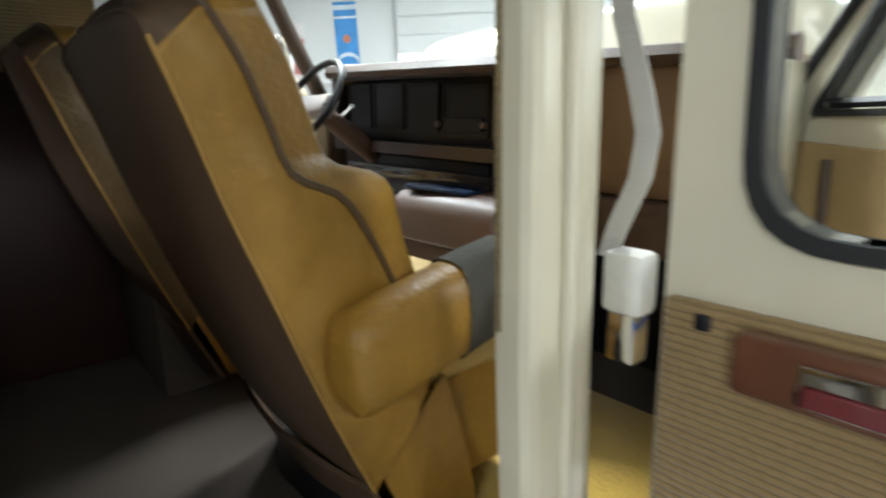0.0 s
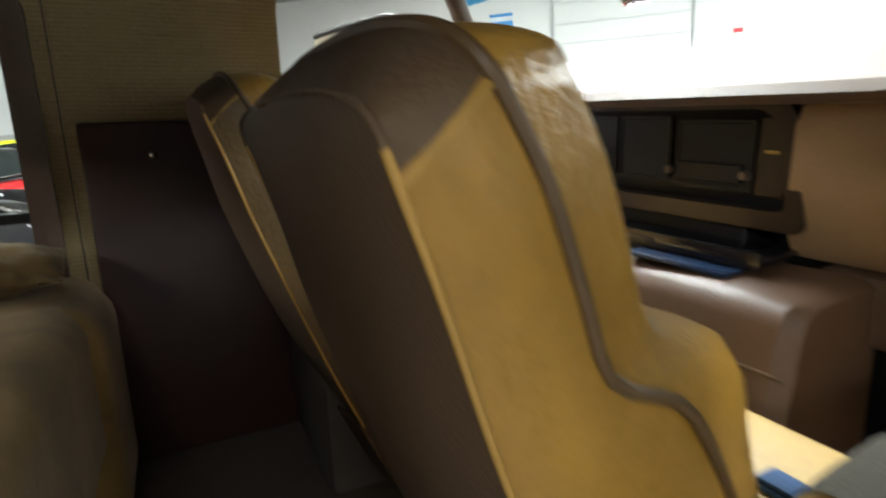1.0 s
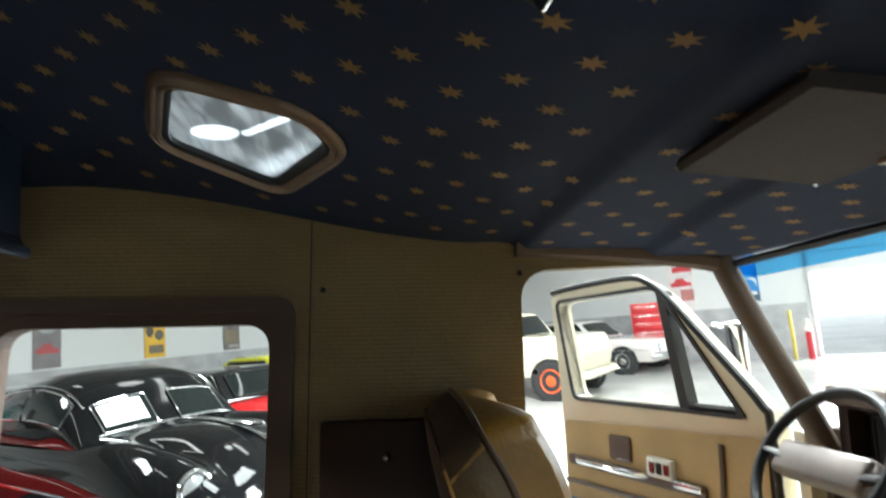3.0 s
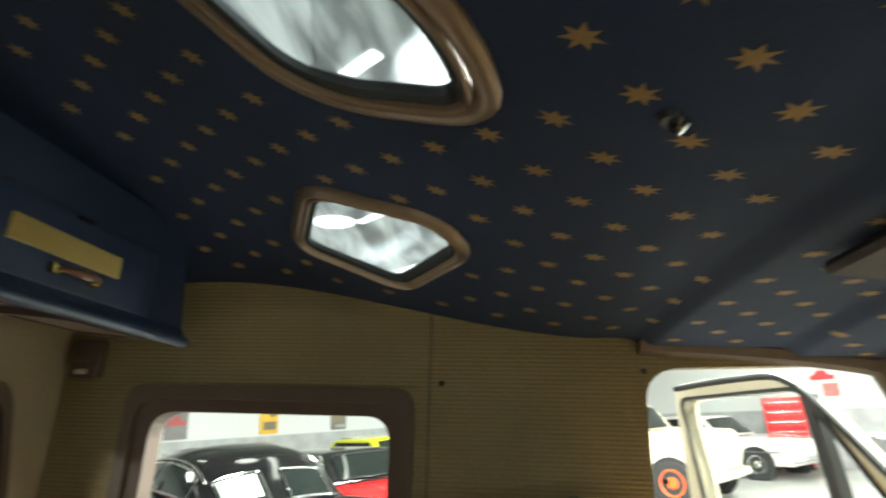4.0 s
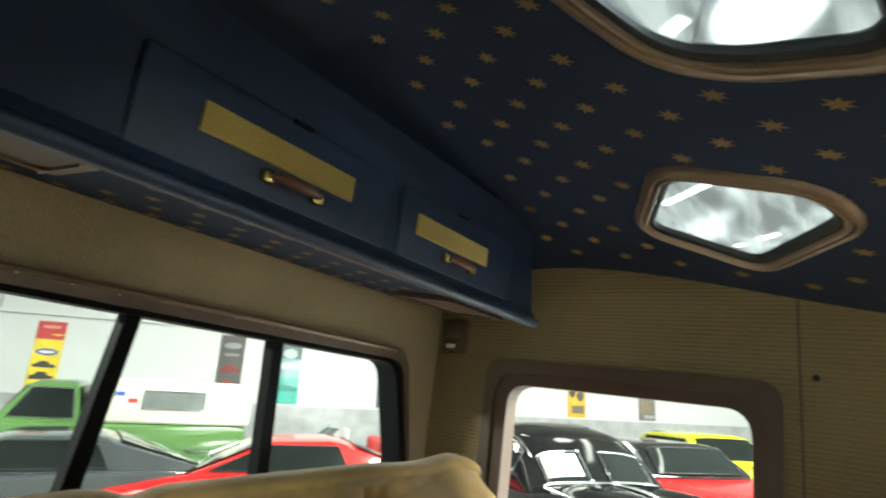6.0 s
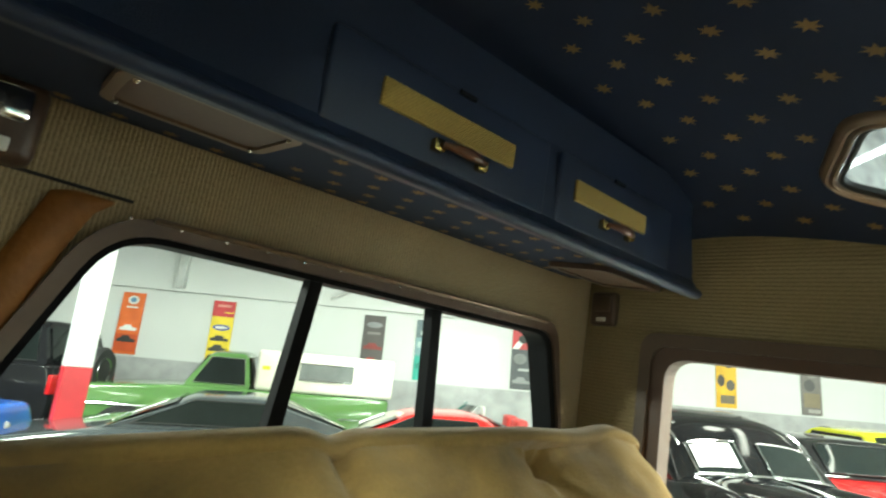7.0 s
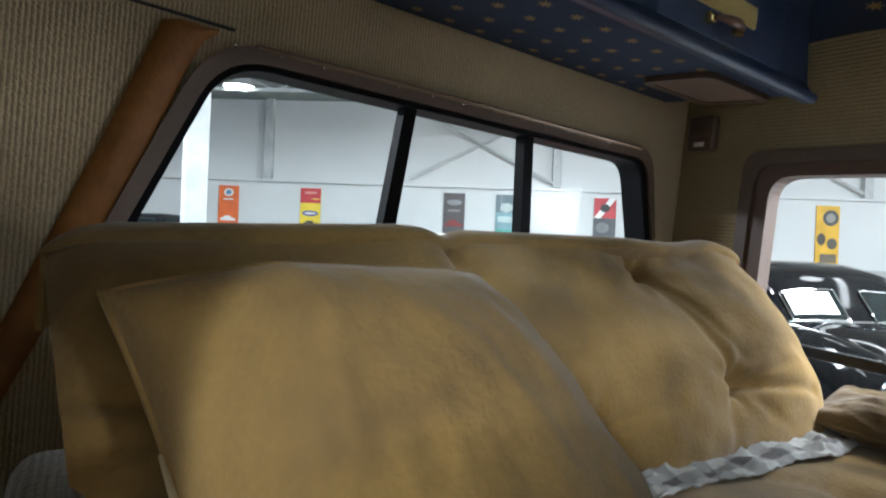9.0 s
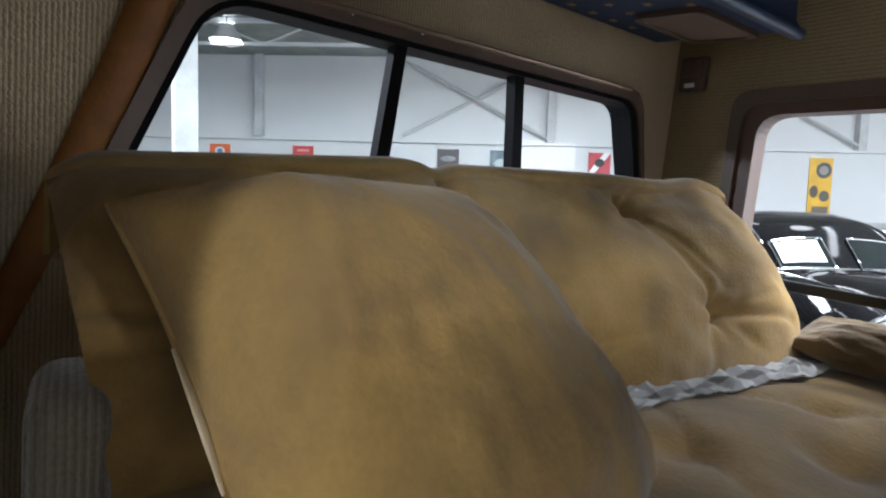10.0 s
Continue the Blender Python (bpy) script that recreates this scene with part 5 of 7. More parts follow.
# dark wooden panel low on the left wall
lp = thing("wall_cupboard", "dark red-brown wooden cupboard door low on the side wall", "cupboard")
part("door", boxed((-XW, 1.13, 0.004), (-XW + 0.025, 1.655, 0.99), 0.01), mat("dark_red_wood", (0.035, 0.012, 0.009), 0.5, grain=10, vary=0.3), lp)
bm = bmesh.new()
bmesh.ops.create_uvsphere(bm, u_segments=10, v_segments=8, radius=0.012, matrix=Matrix.Translation((-XW + 0.035, 1.30, 0.90)))
part("knob", bm, CHROME, lp)

# ---- showroom ----
NORM = 143.0
WALL_D = 12.5


def wall_frame(az, dist):
    """A frame on a wall square to a compass angle: x along to the right as seen, y away, z up."""
    x, y = polar(az, dist)
    return pose(x, y, 0, 0, 0, az)


ground = inroom(tagged(part("ground", boxed((-45, -45, GROUND - 0.1), (45, 45, GROUND)), CONCRETE, smooth=False), "polished grey concrete showroom floor", "floor", kind="structure"))
WF = wall_frame(NORM, WALL_D)
w = inroom(tagged(part("wall_showroom", boxed((-14, 0, GROUND), (16, 0.2, CEILING)), WALL_WHITE, smooth=False), "white showroom wall", "wall", kind="structure"))
w.matrix_basis = WF
w = inroom(tagged(part("wall_wainscot", boxed((-14, -0.03, GROUND), (16, 0.0, GROUND + 1.42)), WALL_GREY, smooth=False), "grey painted lower band of the showroom wall", "wall", kind="structure"))
w.matrix_basis = WF
w = inroom(tagged(part("wall_ledge", boxed((-14, -0.10, 2.30), (16, 0.0, 2.36)), WALL_WHITE, smooth=False), "thin ledge where the upper wall steps back", "trim", kind="structure"))
w.matrix_basis = WF
roof = inroom(tagged(part("ceiling_showroom", boxed((-30, -30, CEILING), (30, 30, CEILING + 0.2)), DECK, smooth=False), "pale showroom ceiling deck", "ceiling", kind="structure"))
GF = wall_frame(50.0, 17.5)
doorway_light(GF)
gw = inroom(tagged(part("wall_garage", plate_with_holes([(-14, GROUND), (18, GROUND), (18, CEILING), (-14, CEILING)], [[(-0.62, GROUND + 0.02), (3.05, GROUND + 0.02), (3.05, 1.55), (-0.62, 1.55)]], lambda u, v, d: (u, d, v), 0.2), WALL_WHITE, smooth=False), "white wall with the open garage doorway", "wall", kind="structure"))
gw.matrix_basis = GF
for gz in (1.57, 2.10, 2.65, 3.20):
    g = inroom(tagged(part("door_panel", boxed((-0.62, -0.035, gz), (3.05, -0.004, gz + 0.505), 0.01), WALL_WHITE, smooth=False), "white panel of the half-raised garage door", "garage door", kind="structure"))
    g.matrix_basis = GF
for gu in (-0.72, 3.09):
    g = inroom(tagged(part("door_track", boxed((gu, -0.06, GROUND), (gu + 0.06, -0.004, 3.9), 0.01), WALL_GREY, smooth=False), "grey steel track beside the garage door", "garage door", kind="structure"))
    g.matrix_basis = GF
w = inroom(tagged(part("wall_wainscot", boxed((3.3, -0.03, GROUND), (18, 0.0, GROUND + 1.42)), WALL_GREY, smooth=False), "grey painted lower band of the garage wall", "wall", kind="structure"))
w.matrix_basis = GF
w = inroom(tagged(part("wall_wainscot", boxed((-14, -0.03, GROUND), (-0.80, 0.0, GROUND + 1.42)), WALL_GREY, smooth=False), "grey painted lower band of the garage wall", "wall", kind="structure"))
w.matrix_basis = GF
# Unseen closing walls: white bounces light to the seats, dark cuts it elsewhere.
for az, dist, a, b, wall_m, tone in ((-40.0, 10.0, -14, 14, WALL_WHITE, "white"), (-130.0, 12.0, -16, 16, WALL_DARK, "unseen dark grey")):
    x = inroom(tagged(part("wall_unseen_side", boxed((a, 0, GROUND), (b, 0.2, CEILING)), wall_m, smooth=False), tone + " showroom wall", "wall", kind="structure"))
    x.matrix_basis = wall_frame(az, dist)
x = inroom(tagged(part("wall_left_showroom", boxed((-9, 0, GROUND), (4.5, 0.2, CEILING)), WALL_WHITE, smooth=False), "white showroom wall", "wall", kind="structure"))
x.matrix_basis = wall_frame(80.0, 21.0)


INKS = {}


def ink(c):
    if c not in INKS:
        INKS[c] = mat("banner_ink", c, 0.5, vary=0.1, grain=8)
    return INKS[c]


def poster(az, ground, shapes, label, w=0.48, h=1.32, top=2.18):
    """A tall printed banner; shapes are (kind, x, z, half width, half height, colour) in shares of its size."""
    u = -math.tan(radians(az - NORM)) * WALL_D
    p = thing("wall_banner", label, "banner", "wall banners")
    part("sheet", boxed((u - w / 2, -0.03, top - h), (u + w / 2, -0.012, top)), ink(ground), p, smooth=False)
    for k, (kind, x, z, rx, rz, c) in enumerate(shapes):
        bm = bmesh.new()
        n = 28
        if kind == "bar":
            pts = [(-1, -1), (1, -1), (1, 1), (-1, 1)]
        elif kind == "slash":
            pts = [(-1, -1), (-0.4, -1), (1, 1), (0.4, 1)]
        elif kind == "car":
            pts = [(-1, -0.8), (1, -0.8), (1, 0), (0.55, 0.15), (0.25, 1), (-0.4, 1), (-0.65, 0.2), (-1, 0.05)]
        elif kind == "wave":
            pts = [(-1, -1), (1, -1), (1, 0.2), (0.5, -0.1), (0, 0.3), (-0.5, 0.9), (-1, 0.3)]
        else:
            pts = [(math.cos(2 * math.pi * i / n), math.sin(2 * math.pi * i / n)) for i in range(n)]
        y = -0.031 - 0.0015 * k
        bm.faces.new([bm.verts.new((u + w * (x + rx * a), y, top - h * (z - rz * b))) for a, b in pts])
        bm.normal_update()
        bmesh.ops.solidify(bm, geom=bm.faces[:], thickness=0.001)
        part("print", bm, ink(c), p, smooth=False)
    p.matrix_basis = WF
    return inroom(p)


W_, K_, R_ = (0.75, 0.75, 0.74), (0.03, 0.03, 0.03), (0.50, 0.03, 0.04)
poster(168.6, (0.70, 0.14, 0.03), [("disc", 0, 0.12, 0.24, 0.07, W_), ("disc", 0, 0.12, 0.14, 0.04, (0.10, 0.25, 0.45)), ("bar", 0, 0.24, 0.25, 0.012, W_), ("car", 0, 0.58, 0.38, 0.05, W_), ("bar", 0, 0.82, 0.5, 0.14, (0.55, 0.08, 0.02)), ("car", 0, 0.76, 0.40, 0.06, K_)], "orange banner with a round emblem and a car")
poster(160.9, (0.78, 0.58, 0.03), [("bar", 0, 0.09, 0.5, 0.09, R_), ("wave", 0, 0.20, 0.5, 0.06, R_), ("bar", 0, 0.08, 0.3, 0.02, (0.65, 0.25, 0.2)), ("disc", 0, 0.44, 0.40, 0.05, (0.08, 0.10, 0.30)), ("disc", 0, 0.44, 0.28, 0.02, W_), ("car", 0, 0.62, 0.40, 0.05, K_), ("car", 0, 0.78, 0.42, 0.06, K_), ("bar", 0, 0.90, 0.3, 0.02, (0.35, 0.2, 0.02))], "yellow and red banner with two dark cars")
poster(146.3, (0.085, 0.075, 0.075), [("disc", 0, 0.16, 0.36, 0.05, (0.25, 0.25, 0.27)), ("bar", 0, 0.30, 0.3, 0.02, (0.22, 0.20, 0.20)), ("car", 0, 0.52, 0.42, 0.06, (0.22, 0.03, 0.03)), ("car", 0, 0.80, 0.45, 0.10, (0.32, 0.03, 0.03))], "dark banner with red cars")
poster(140.9, (0.20, 0.33, 0.36), [("bar", 0, 0.15, 0.5, 0.15, (0.12, 0.16, 0.18)), ("disc", 0, 0.22, 0.30, 0.08, (0.40, 0.45, 0.45)), ("bar", 0, 0.42, 0.4, 0.05, (0.45, 0.55, 0.55)), ("bar", 0, 0.80, 0.5, 0.2, (0.05, 0.36, 0.29)), ("car", 0, 0.74, 0.42, 0.09, (0.03, 0.22, 0.18))], "teal banner with a green car")
poster(131.1, (0.085, 0.09, 0.10), [("bar", 0, 0.17, 0.5, 0.17, (0.45, 0.05, 0.06)), ("slash", 0, 0.17, 0.5, 0.17, W_), ("disc", 0, 0.17, 0.22, 0.07, K_), ("disc", -0.1, 0.50, 0.30, 0.09, (0.20, 0.20, 0.21)), ("bar", 0.1, 0.68, 0.28, 0.02, (0.4, 0.4, 0.4)), ("car", 0, 0.86, 0.42, 0.06, (0.25, 0.25, 0.26))], "black banner with a red and white flag")
poster(112.5, (0.68, 0.40, 0.03), [("disc", 0.12, 0.20, 0.34, 0.13, (0.07, 0.07, 0.07)), ("disc", 0.12, 0.20, 0.20, 0.075, (0.25, 0.24, 0.22)), ("disc", -0.26, 0.55, 0.18, 0.10, (0.07, 0.06, 0.05)), ("disc", 0.20, 0.62, 0.22, 0.09, (0.10, 0.09, 0.07)), ("bar", 0.05, 0.86, 0.35, 0.07, (0.16, 0.13, 0.09))], "yellow banner with dark wheels")
poster(106.1, (0.15, 0.135, 0.13), [("disc", 0.05, 0.25, 0.35, 0.12, (0.26, 0.25, 0.23)), ("disc", -0.1, 0.5, 0.28, 0.10, (0.07, 0.07, 0.07)), ("bar", 0, 0.75, 0.4, 0.12, (0.20, 0.16, 0.10)), ("bar", 0.1, 0.93, 0.3, 0.03, (0.32, 0.31, 0.29))], "grey banner with an engine")
poster(120.4, (0.17, 0.15, 0.155), [("bar", 0, 0.15, 0.5, 0.15, (0.30, 0.08, 0.10)), ("disc", 0, 0.40, 0.34, 0.09, (0.32, 0.32, 0.32)), ("car", 0, 0.72, 0.42, 0.08, (0.35, 0.05, 0.05))], "grey and red banner")

# steel on the upper showroom wall and hanging lamp
for u in (-8.33, -5.04, 1.53, 4.82, 8.1):
    c = inroom(tagged(part("wall_post", boxed((u - 0.09, -0.16, 2.36), (u + 0.09, 0.0, CEILING), 0.01), STEEL_WHITE, smooth=False), "white steel wall post above the ledge", "post", "steel wall posts"))
    c.matrix_basis = WF
for u0, u1 in ((-1.75, 1.45), (4.9, 8.0)):
    br = thing("cross_brace", "white steel cross brace on the upper wall", "brace", "steel braces")
    part("bar", tubed([(u0, -0.08, 2.45), (u1, -0.08, 4.1)], 0.035, 8), STEEL_WHITE, br)
    part("bar", tubed([(u0, -0.14, 4.1), (u1, -0.14, 2.45)], 0.035, 8), STEEL_WHITE, br)
    br.matrix_basis = WF
    inroom(br)
for v in (-2.5, -6.0):
    tr = thing("roof_truss", "white steel roof truss under the ceiling deck", "truss", "roof trusses")
    part("top_chord", boxed((-13, v - 0.05, CEILING - 0.10), (13, v + 0.05, CEILING - 0.02)), STEEL_WHITE, tr, smooth=False)
    part("bottom_chord", boxed((-13, v - 0.04, CEILING - 0.50), (13, v + 0.04, CEILING - 0.44)), STEEL_WHITE, tr, smooth=False)
    for k in range(26):
        a, b = (CEILING - 0.47, CEILING - 0.08) if k % 2 else (CEILING - 0.08, CEILING - 0.47)
        part("web", tubed([(-13 + k, v, a), (-12 + k, v, b)], 0.022, 6), STEEL_WHITE, tr)
    tr.matrix_basis = WF
    inroom(tr)
for az_, d_, hz in ((168.1, 11.0, 3.72), (106.0, 7.2, 3.62), (90.0, 3.25, 3.62)):
    hb = thing("high_bay_lamp", "round white high-bay lamp hanging from the ceiling", "lamp", "high-bay lamps")
    lx, ly = polar(az_, d_)
    bm = bmesh.new()
    bmesh.ops.create_cone(bm, segments=24, radius1=0.30, radius2=0.12, depth=0.30, cap_ends=False, matrix=Matrix.Translation((0, 0, 0.18)))
    part("reflector", bm, STEEL_WHITE, hb)
    bm = bmesh.new()
    bmesh.ops.create_circle(bm, cap_ends=True, segments=24, radius=0.28, matrix=Matrix.Translation((0, 0, 0.05)))
    part("bulb", bm, LAMP_GLOW, hb, "glowing lamp disc")
    part("cord", tubed([(0, 0, 0.3), (0, 0, CEILING - hz)], 0.015, 6), BLACK_PLASTIC, hb)
    hb.matrix_basis = pose(lx, ly, hz)
    inroom(hb)

for k, (u, v_) in enumerate(((x, y) for x in (-9.5, -6.5, -3.5, 1.5) for y in (-7.0, -3.5, 0.0, 3.5, 7.0))):
    if -0.6 * (u - EYE_X) - 0.8 * (v_ - EYE_Y) > 9.0:
        continue
    lp_ = thing("strip_light", "slim white strip light hanging under the showroom ceiling", "lamp", "strip lights")
    part("housing", boxed((-0.75, -0.09, 0.02), (0.75, 0.09, 0.10), 0.01), STEEL_WHITE, lp_)
    part("tube", boxed((-0.72, -0.06, -0.01), (0.72, 0.06, 0.019), 0.008), LAMP_GLOW, lp_, "glowing tube cover")
    part("rod", tubed([(0, 0, 0.10), (0, 0, 0.30)], 0.01, 6), STEEL_WHITE, lp_)
    lp_.matrix_basis = pose(u, v_, CEILING - 0.30, 0, 0, 53)
    inroom(lp_)

pst = thing("support_post", "white steel roof post with a red painted foot", "post")
px, py = polar(171.8, 8.0)
part("upper", boxed((px - 0.14, py - 0.14, GROUND + 1.36), (px + 0.14, py + 0.14, CEILING), 0.01), STEEL_WHITE, pst, "white upper part", smooth=False)
part("foot", boxed((px - 0.143, py - 0.143, GROUND), (px + 0.143, py + 0.143, GROUND + 1.36), 0.01), POST_RED, pst, "red painted foot", smooth=False)
inroom(pst)

# ---- vehicles in the showroom ----
AUTO_GLASS = mat("dark_auto_glass", (0.010, 0.013, 0.013), 0.06, grain=5, vary=0.1, spec=0.3)
TYRE = mat("tyre_rubber", (0.02, 0.02, 0.021), 0.7, grain=60)
WHITEWALL = mat("whitewall", (0.72, 0.70, 0.66), 0.6)
PAPER = mat("white_paper_sheet", (0.66, 0.66, 0.64), 0.7, vary=0.03)
HEADLAMP = mat("headlamp_lens", (0.28, 0.29, 0.30), 0.1, coat=0.6)
TAIL = mat("tail_lamp_red", (0.45, 0.01, 0.015), 0.15, coat=0.6)
DARK_UNDER = mat("dark_underbody", (0.015, 0.015, 0.016), 0.8)


def wheel_part(parent, x, y, r, wide, side, rim_m, white=False):
    w = new("wheel")
    w.parent = parent
    ring = lambda rr, yy: [(x + rr * math.cos(a), y + side * yy, r + rr * math.sin(a)) for a in (2 * math.pi * i / 28 for i in range(28))]
    part("tyre", loft([ring(r * 0.62, -wide / 2), ring(r * 0.95, -wide / 2), ring(r, -wide / 4), ring(r, wide / 4), ring(r * 0.94, wide / 2), ring(r * 0.62, wide / 2 - 0.01)]), TYRE, w)
    if white:
        part("whitewall", loft([ring(r * 0.86, wide / 2 - 0.002), ring(r * 0.85, wide / 2 + 0.006), ring(r * 0.63, wide / 2 + 0.006)], cap=False), WHITEWALL, w, "white sidewall ring")
    part("rim", loft([ring(r * 0.63, wide / 2 - 0.02), ring(r * 0.60, wide / 2 + 0.004), ring(r * 0.45, wide / 2 - 0.025), ring(r * 0.30, wide / 2 - 0.02), ring(r * 0.22, wide / 2 + 0.02), ring(r * 0.05, wide / 2 + 0.03)]), rim_m, w)
    return w


def vehicle(name, label, color, low, top, L, W, belt, wheels, r=0.33, category="car", tumble=0.30, rim_m=None, white=False, glass_sides=(), sheet_at=None, sheet_u=-0.66, open_top=False, roof_color=None, round_=1.0, inset=0.10, chrome_line=None, at=(0, 0), heading=0.0, front_lamps=(), tail_lamps=(), extra=None, group="parked cars"):
    """A vehicle from its side profiles: low = body outline, top = greenhouse outline (x forward, z up)."""
    v = thing(name, label, category, group)
    body_m = paint("paint_" + name, color)
    hw = W / 2
    cx = sum(p[0] for p in low) / len(low)
    low_s = [(p.x, p.y) for p in rounded(low, [min(0.09 * round_, 0.2)] * len(low), 4)]
    rings = []
    for k, s in ((-1.0, 0.0), (-0.985, 0.5), (-0.93, 0.9), (-0.8, 1.0), (0.8, 1.0), (0.93, 0.9), (0.985, 0.5), (1.0, 0.0)):
        ring = []
        for x, z in low_s:
            crown = (1 - k * k) * 0.03
            sh = 0.04 * (1 - s) * round_
            zz = z - (sh if z > belt * 0.75 else -sh * 0.3) + crown * (1 if z > belt * 0.6 else 0)
            fx = cx + (x - cx) * (1 - 0.02 * (1 - s))
            taper = 1 - 0.06 * round_ * (abs(x - cx) / (L / 2)) ** 4
            ring.append((fx, k * hw * taper, zz))
        rings.append(ring)
    part("body", loft(rings), body_m, v)
    if not open_top:
        top_s = [(p.x, p.y) for p in rounded(top, [min(0.12 * round_, 0.2)] * len(top), 5)]
        zmax = max(z for _, z in top_s)
        gr = []
        for k in (-1.0, -0.96, -0.85, -0.5, 0, 0.5, 0.85, 0.96, 1.0):
            ring = []
            for x, z in top_s:
                h = max(0, z - belt)
                yw = hw - inset - h * tumble
                drop = (abs(k) ** 6) * 0.05 * round_ if z > belt + 0.1 else 0
                ring.append((x, k * yw, z - drop))
            gr.append(ring)
        part("greenhouse", loft(gr), paint("roof_" + name, roof_color) if roof_color else body_m, v)
        # windscreen and rear screen
        fb, rb, ft, rt_ = top[0], top[-1], top[1], top[-2]
        for nm, a, b, sg in (("windscreen", fb, ft, 1), ("rear_screen", rb, rt_, -1)):
            def scr(u, t, a=a, b=b, sg=sg):
                t2 = 0.14 + 0.70 * t
                x, z = a[0] + (b[0] - a[0]) * t2, a[1] + (b[1] - a[1]) * t2
                h = max(0, z - belt)
                yw = (hw - inset - h * tumble) * 0.86
                return (x + sg * (0.018 - 0.006 * u ** 4), u * yw, z + 0.014 - 0.018 * abs(u) ** 6 * min(1, h / 0.2))
            part(nm, sheet(scr, steps(-1, 1, 12), steps(0, 1, 4), 0.004), AUTO_GLASS, v)
            if chrome_line:
                rim_pts = [Vector(scr(u, t)) + Vector((sg * 0.006, 0, 0.006)) for u, t in [(k / 6 - 1, 0) for k in range(13)] + [(1, 1)] + [(1 - k / 6, 1) for k in range(13)]]
                part("screen_trim", tubed(rim_pts, 0.005, 6, closed=True), RUBBER, v)
            if sheet_at == nm:
                part("price_sheet", sheet(lambda u, t: Vector(scr(sheet_u + u * 0.52, 0.30 + t * 0.50)) + Vector((sg * 0.007, 0, 0.007)), steps(0, 1, 4), steps(0, 1, 3), 0.003), PAPER, v, "white paper sheet on the windscreen")
    for x0, x1, x2, x3, z0, z1 in glass_sides:
        for sg in (-1, 1):
            def gf(u, t, sg=sg):
                z = z0 + (z1 - z0) * t
                xa, xb = x0 + (x2 - x0) * t, x1 + (x3 - x1) * t
                h = max(0, z - belt)
                return (xa + (xb - xa) * u, sg * (hw - inset - h * tumble + 0.006), z)
            part("side_window", sheet(gf, steps(0, 1, 4), steps(0, 1, 3), 0.004), AUTO_GLASS, v)
            e = [Vector(gf(u, t)) for u, t in ((0, 0), (1, 0), (1, 1), (0, 1))]
            part("window_trim", tubed(e, 0.010, 6, closed=True), CHROME if chrome_line else RUBBER, v)
    rim = rim_m or CHROME
    for wx in wheels:
        for sg in (-1, 1):
            ring = lambda rr, yy: [(wx + rr * math.cos(a), sg * yy, r + rr * math.sin(a)) for a in (2 * math.pi * i / 24 for i in range(24))]
            part("wheel_arch", loft([ring(r * 1.16, hw - 0.10), ring(r * 1.16, hw + 0.004)]), DARK_UNDER, v)
            wheel_part(v, wx, sg * (hw - 0.085), r, 0.20, sg, rim, white)
    xf, xr = max(p[0] for p in low), min(p[0] for p in low)
    for xe, sg in ((xf, 1), (xr, -1)):
        part("bumper", tubed([(xe - sg * 0.12, -hw * 0.98, 0.46), (xe + sg * 0.05, -hw * 0.85, 0.46), (xe + sg * 0.08, 0, 0.46), (xe + sg * 0.05, hw * 0.85, 0.46), (xe - sg * 0.12, hw * 0.98, 0.46)], 0.06, 8, squash=(0.7, 1.2)), CHROME if chrome_line else body_m, v)
    for x, y, z, rr in front_lamps:
        for sg in (-1, 1):
            bm = bmesh.new()
            bmesh.ops.create_uvsphere(bm, u_segments=14, v_segments=10, radius=rr, matrix=Matrix.Translation((x, sg * y, z)) @ Matrix.Diagonal((0.5, 1, 1, 1)))
            hl = part("headlamp", bm, HEADLAMP, v)
            part("lamp_ring", tubed([(x + 0.01, sg * y + rr * 1.05 * math.cos(a), z + rr * 1.05 * math.sin(a)) for a in (2 * math.pi * i / 20 for i in range(20))], 0.012, 6, closed=True), CHROME, hl)
    for x, y, z, sy, sz in tail_lamps:
        for sg in (-1, 1):
            part("tail_lamp", boxed((x - 0.03, sg * y - sy, z - sz), (x + 0.03, sg * y + sy, z + sz), 0.015), TAIL, v)
    if chrome_line:
        for sg in (-1, 1):
            part("chrome_strip", tubed([(x, sg * (hw + 0.004), z) for x, z in chrome_line], 0.012, 6), CHROME, v)
    if extra:
        extra(v, body_m)
    v.matrix_basis = pose(at[0], at[1], GROUND, 0, 0, heading)
    return inroom(v)


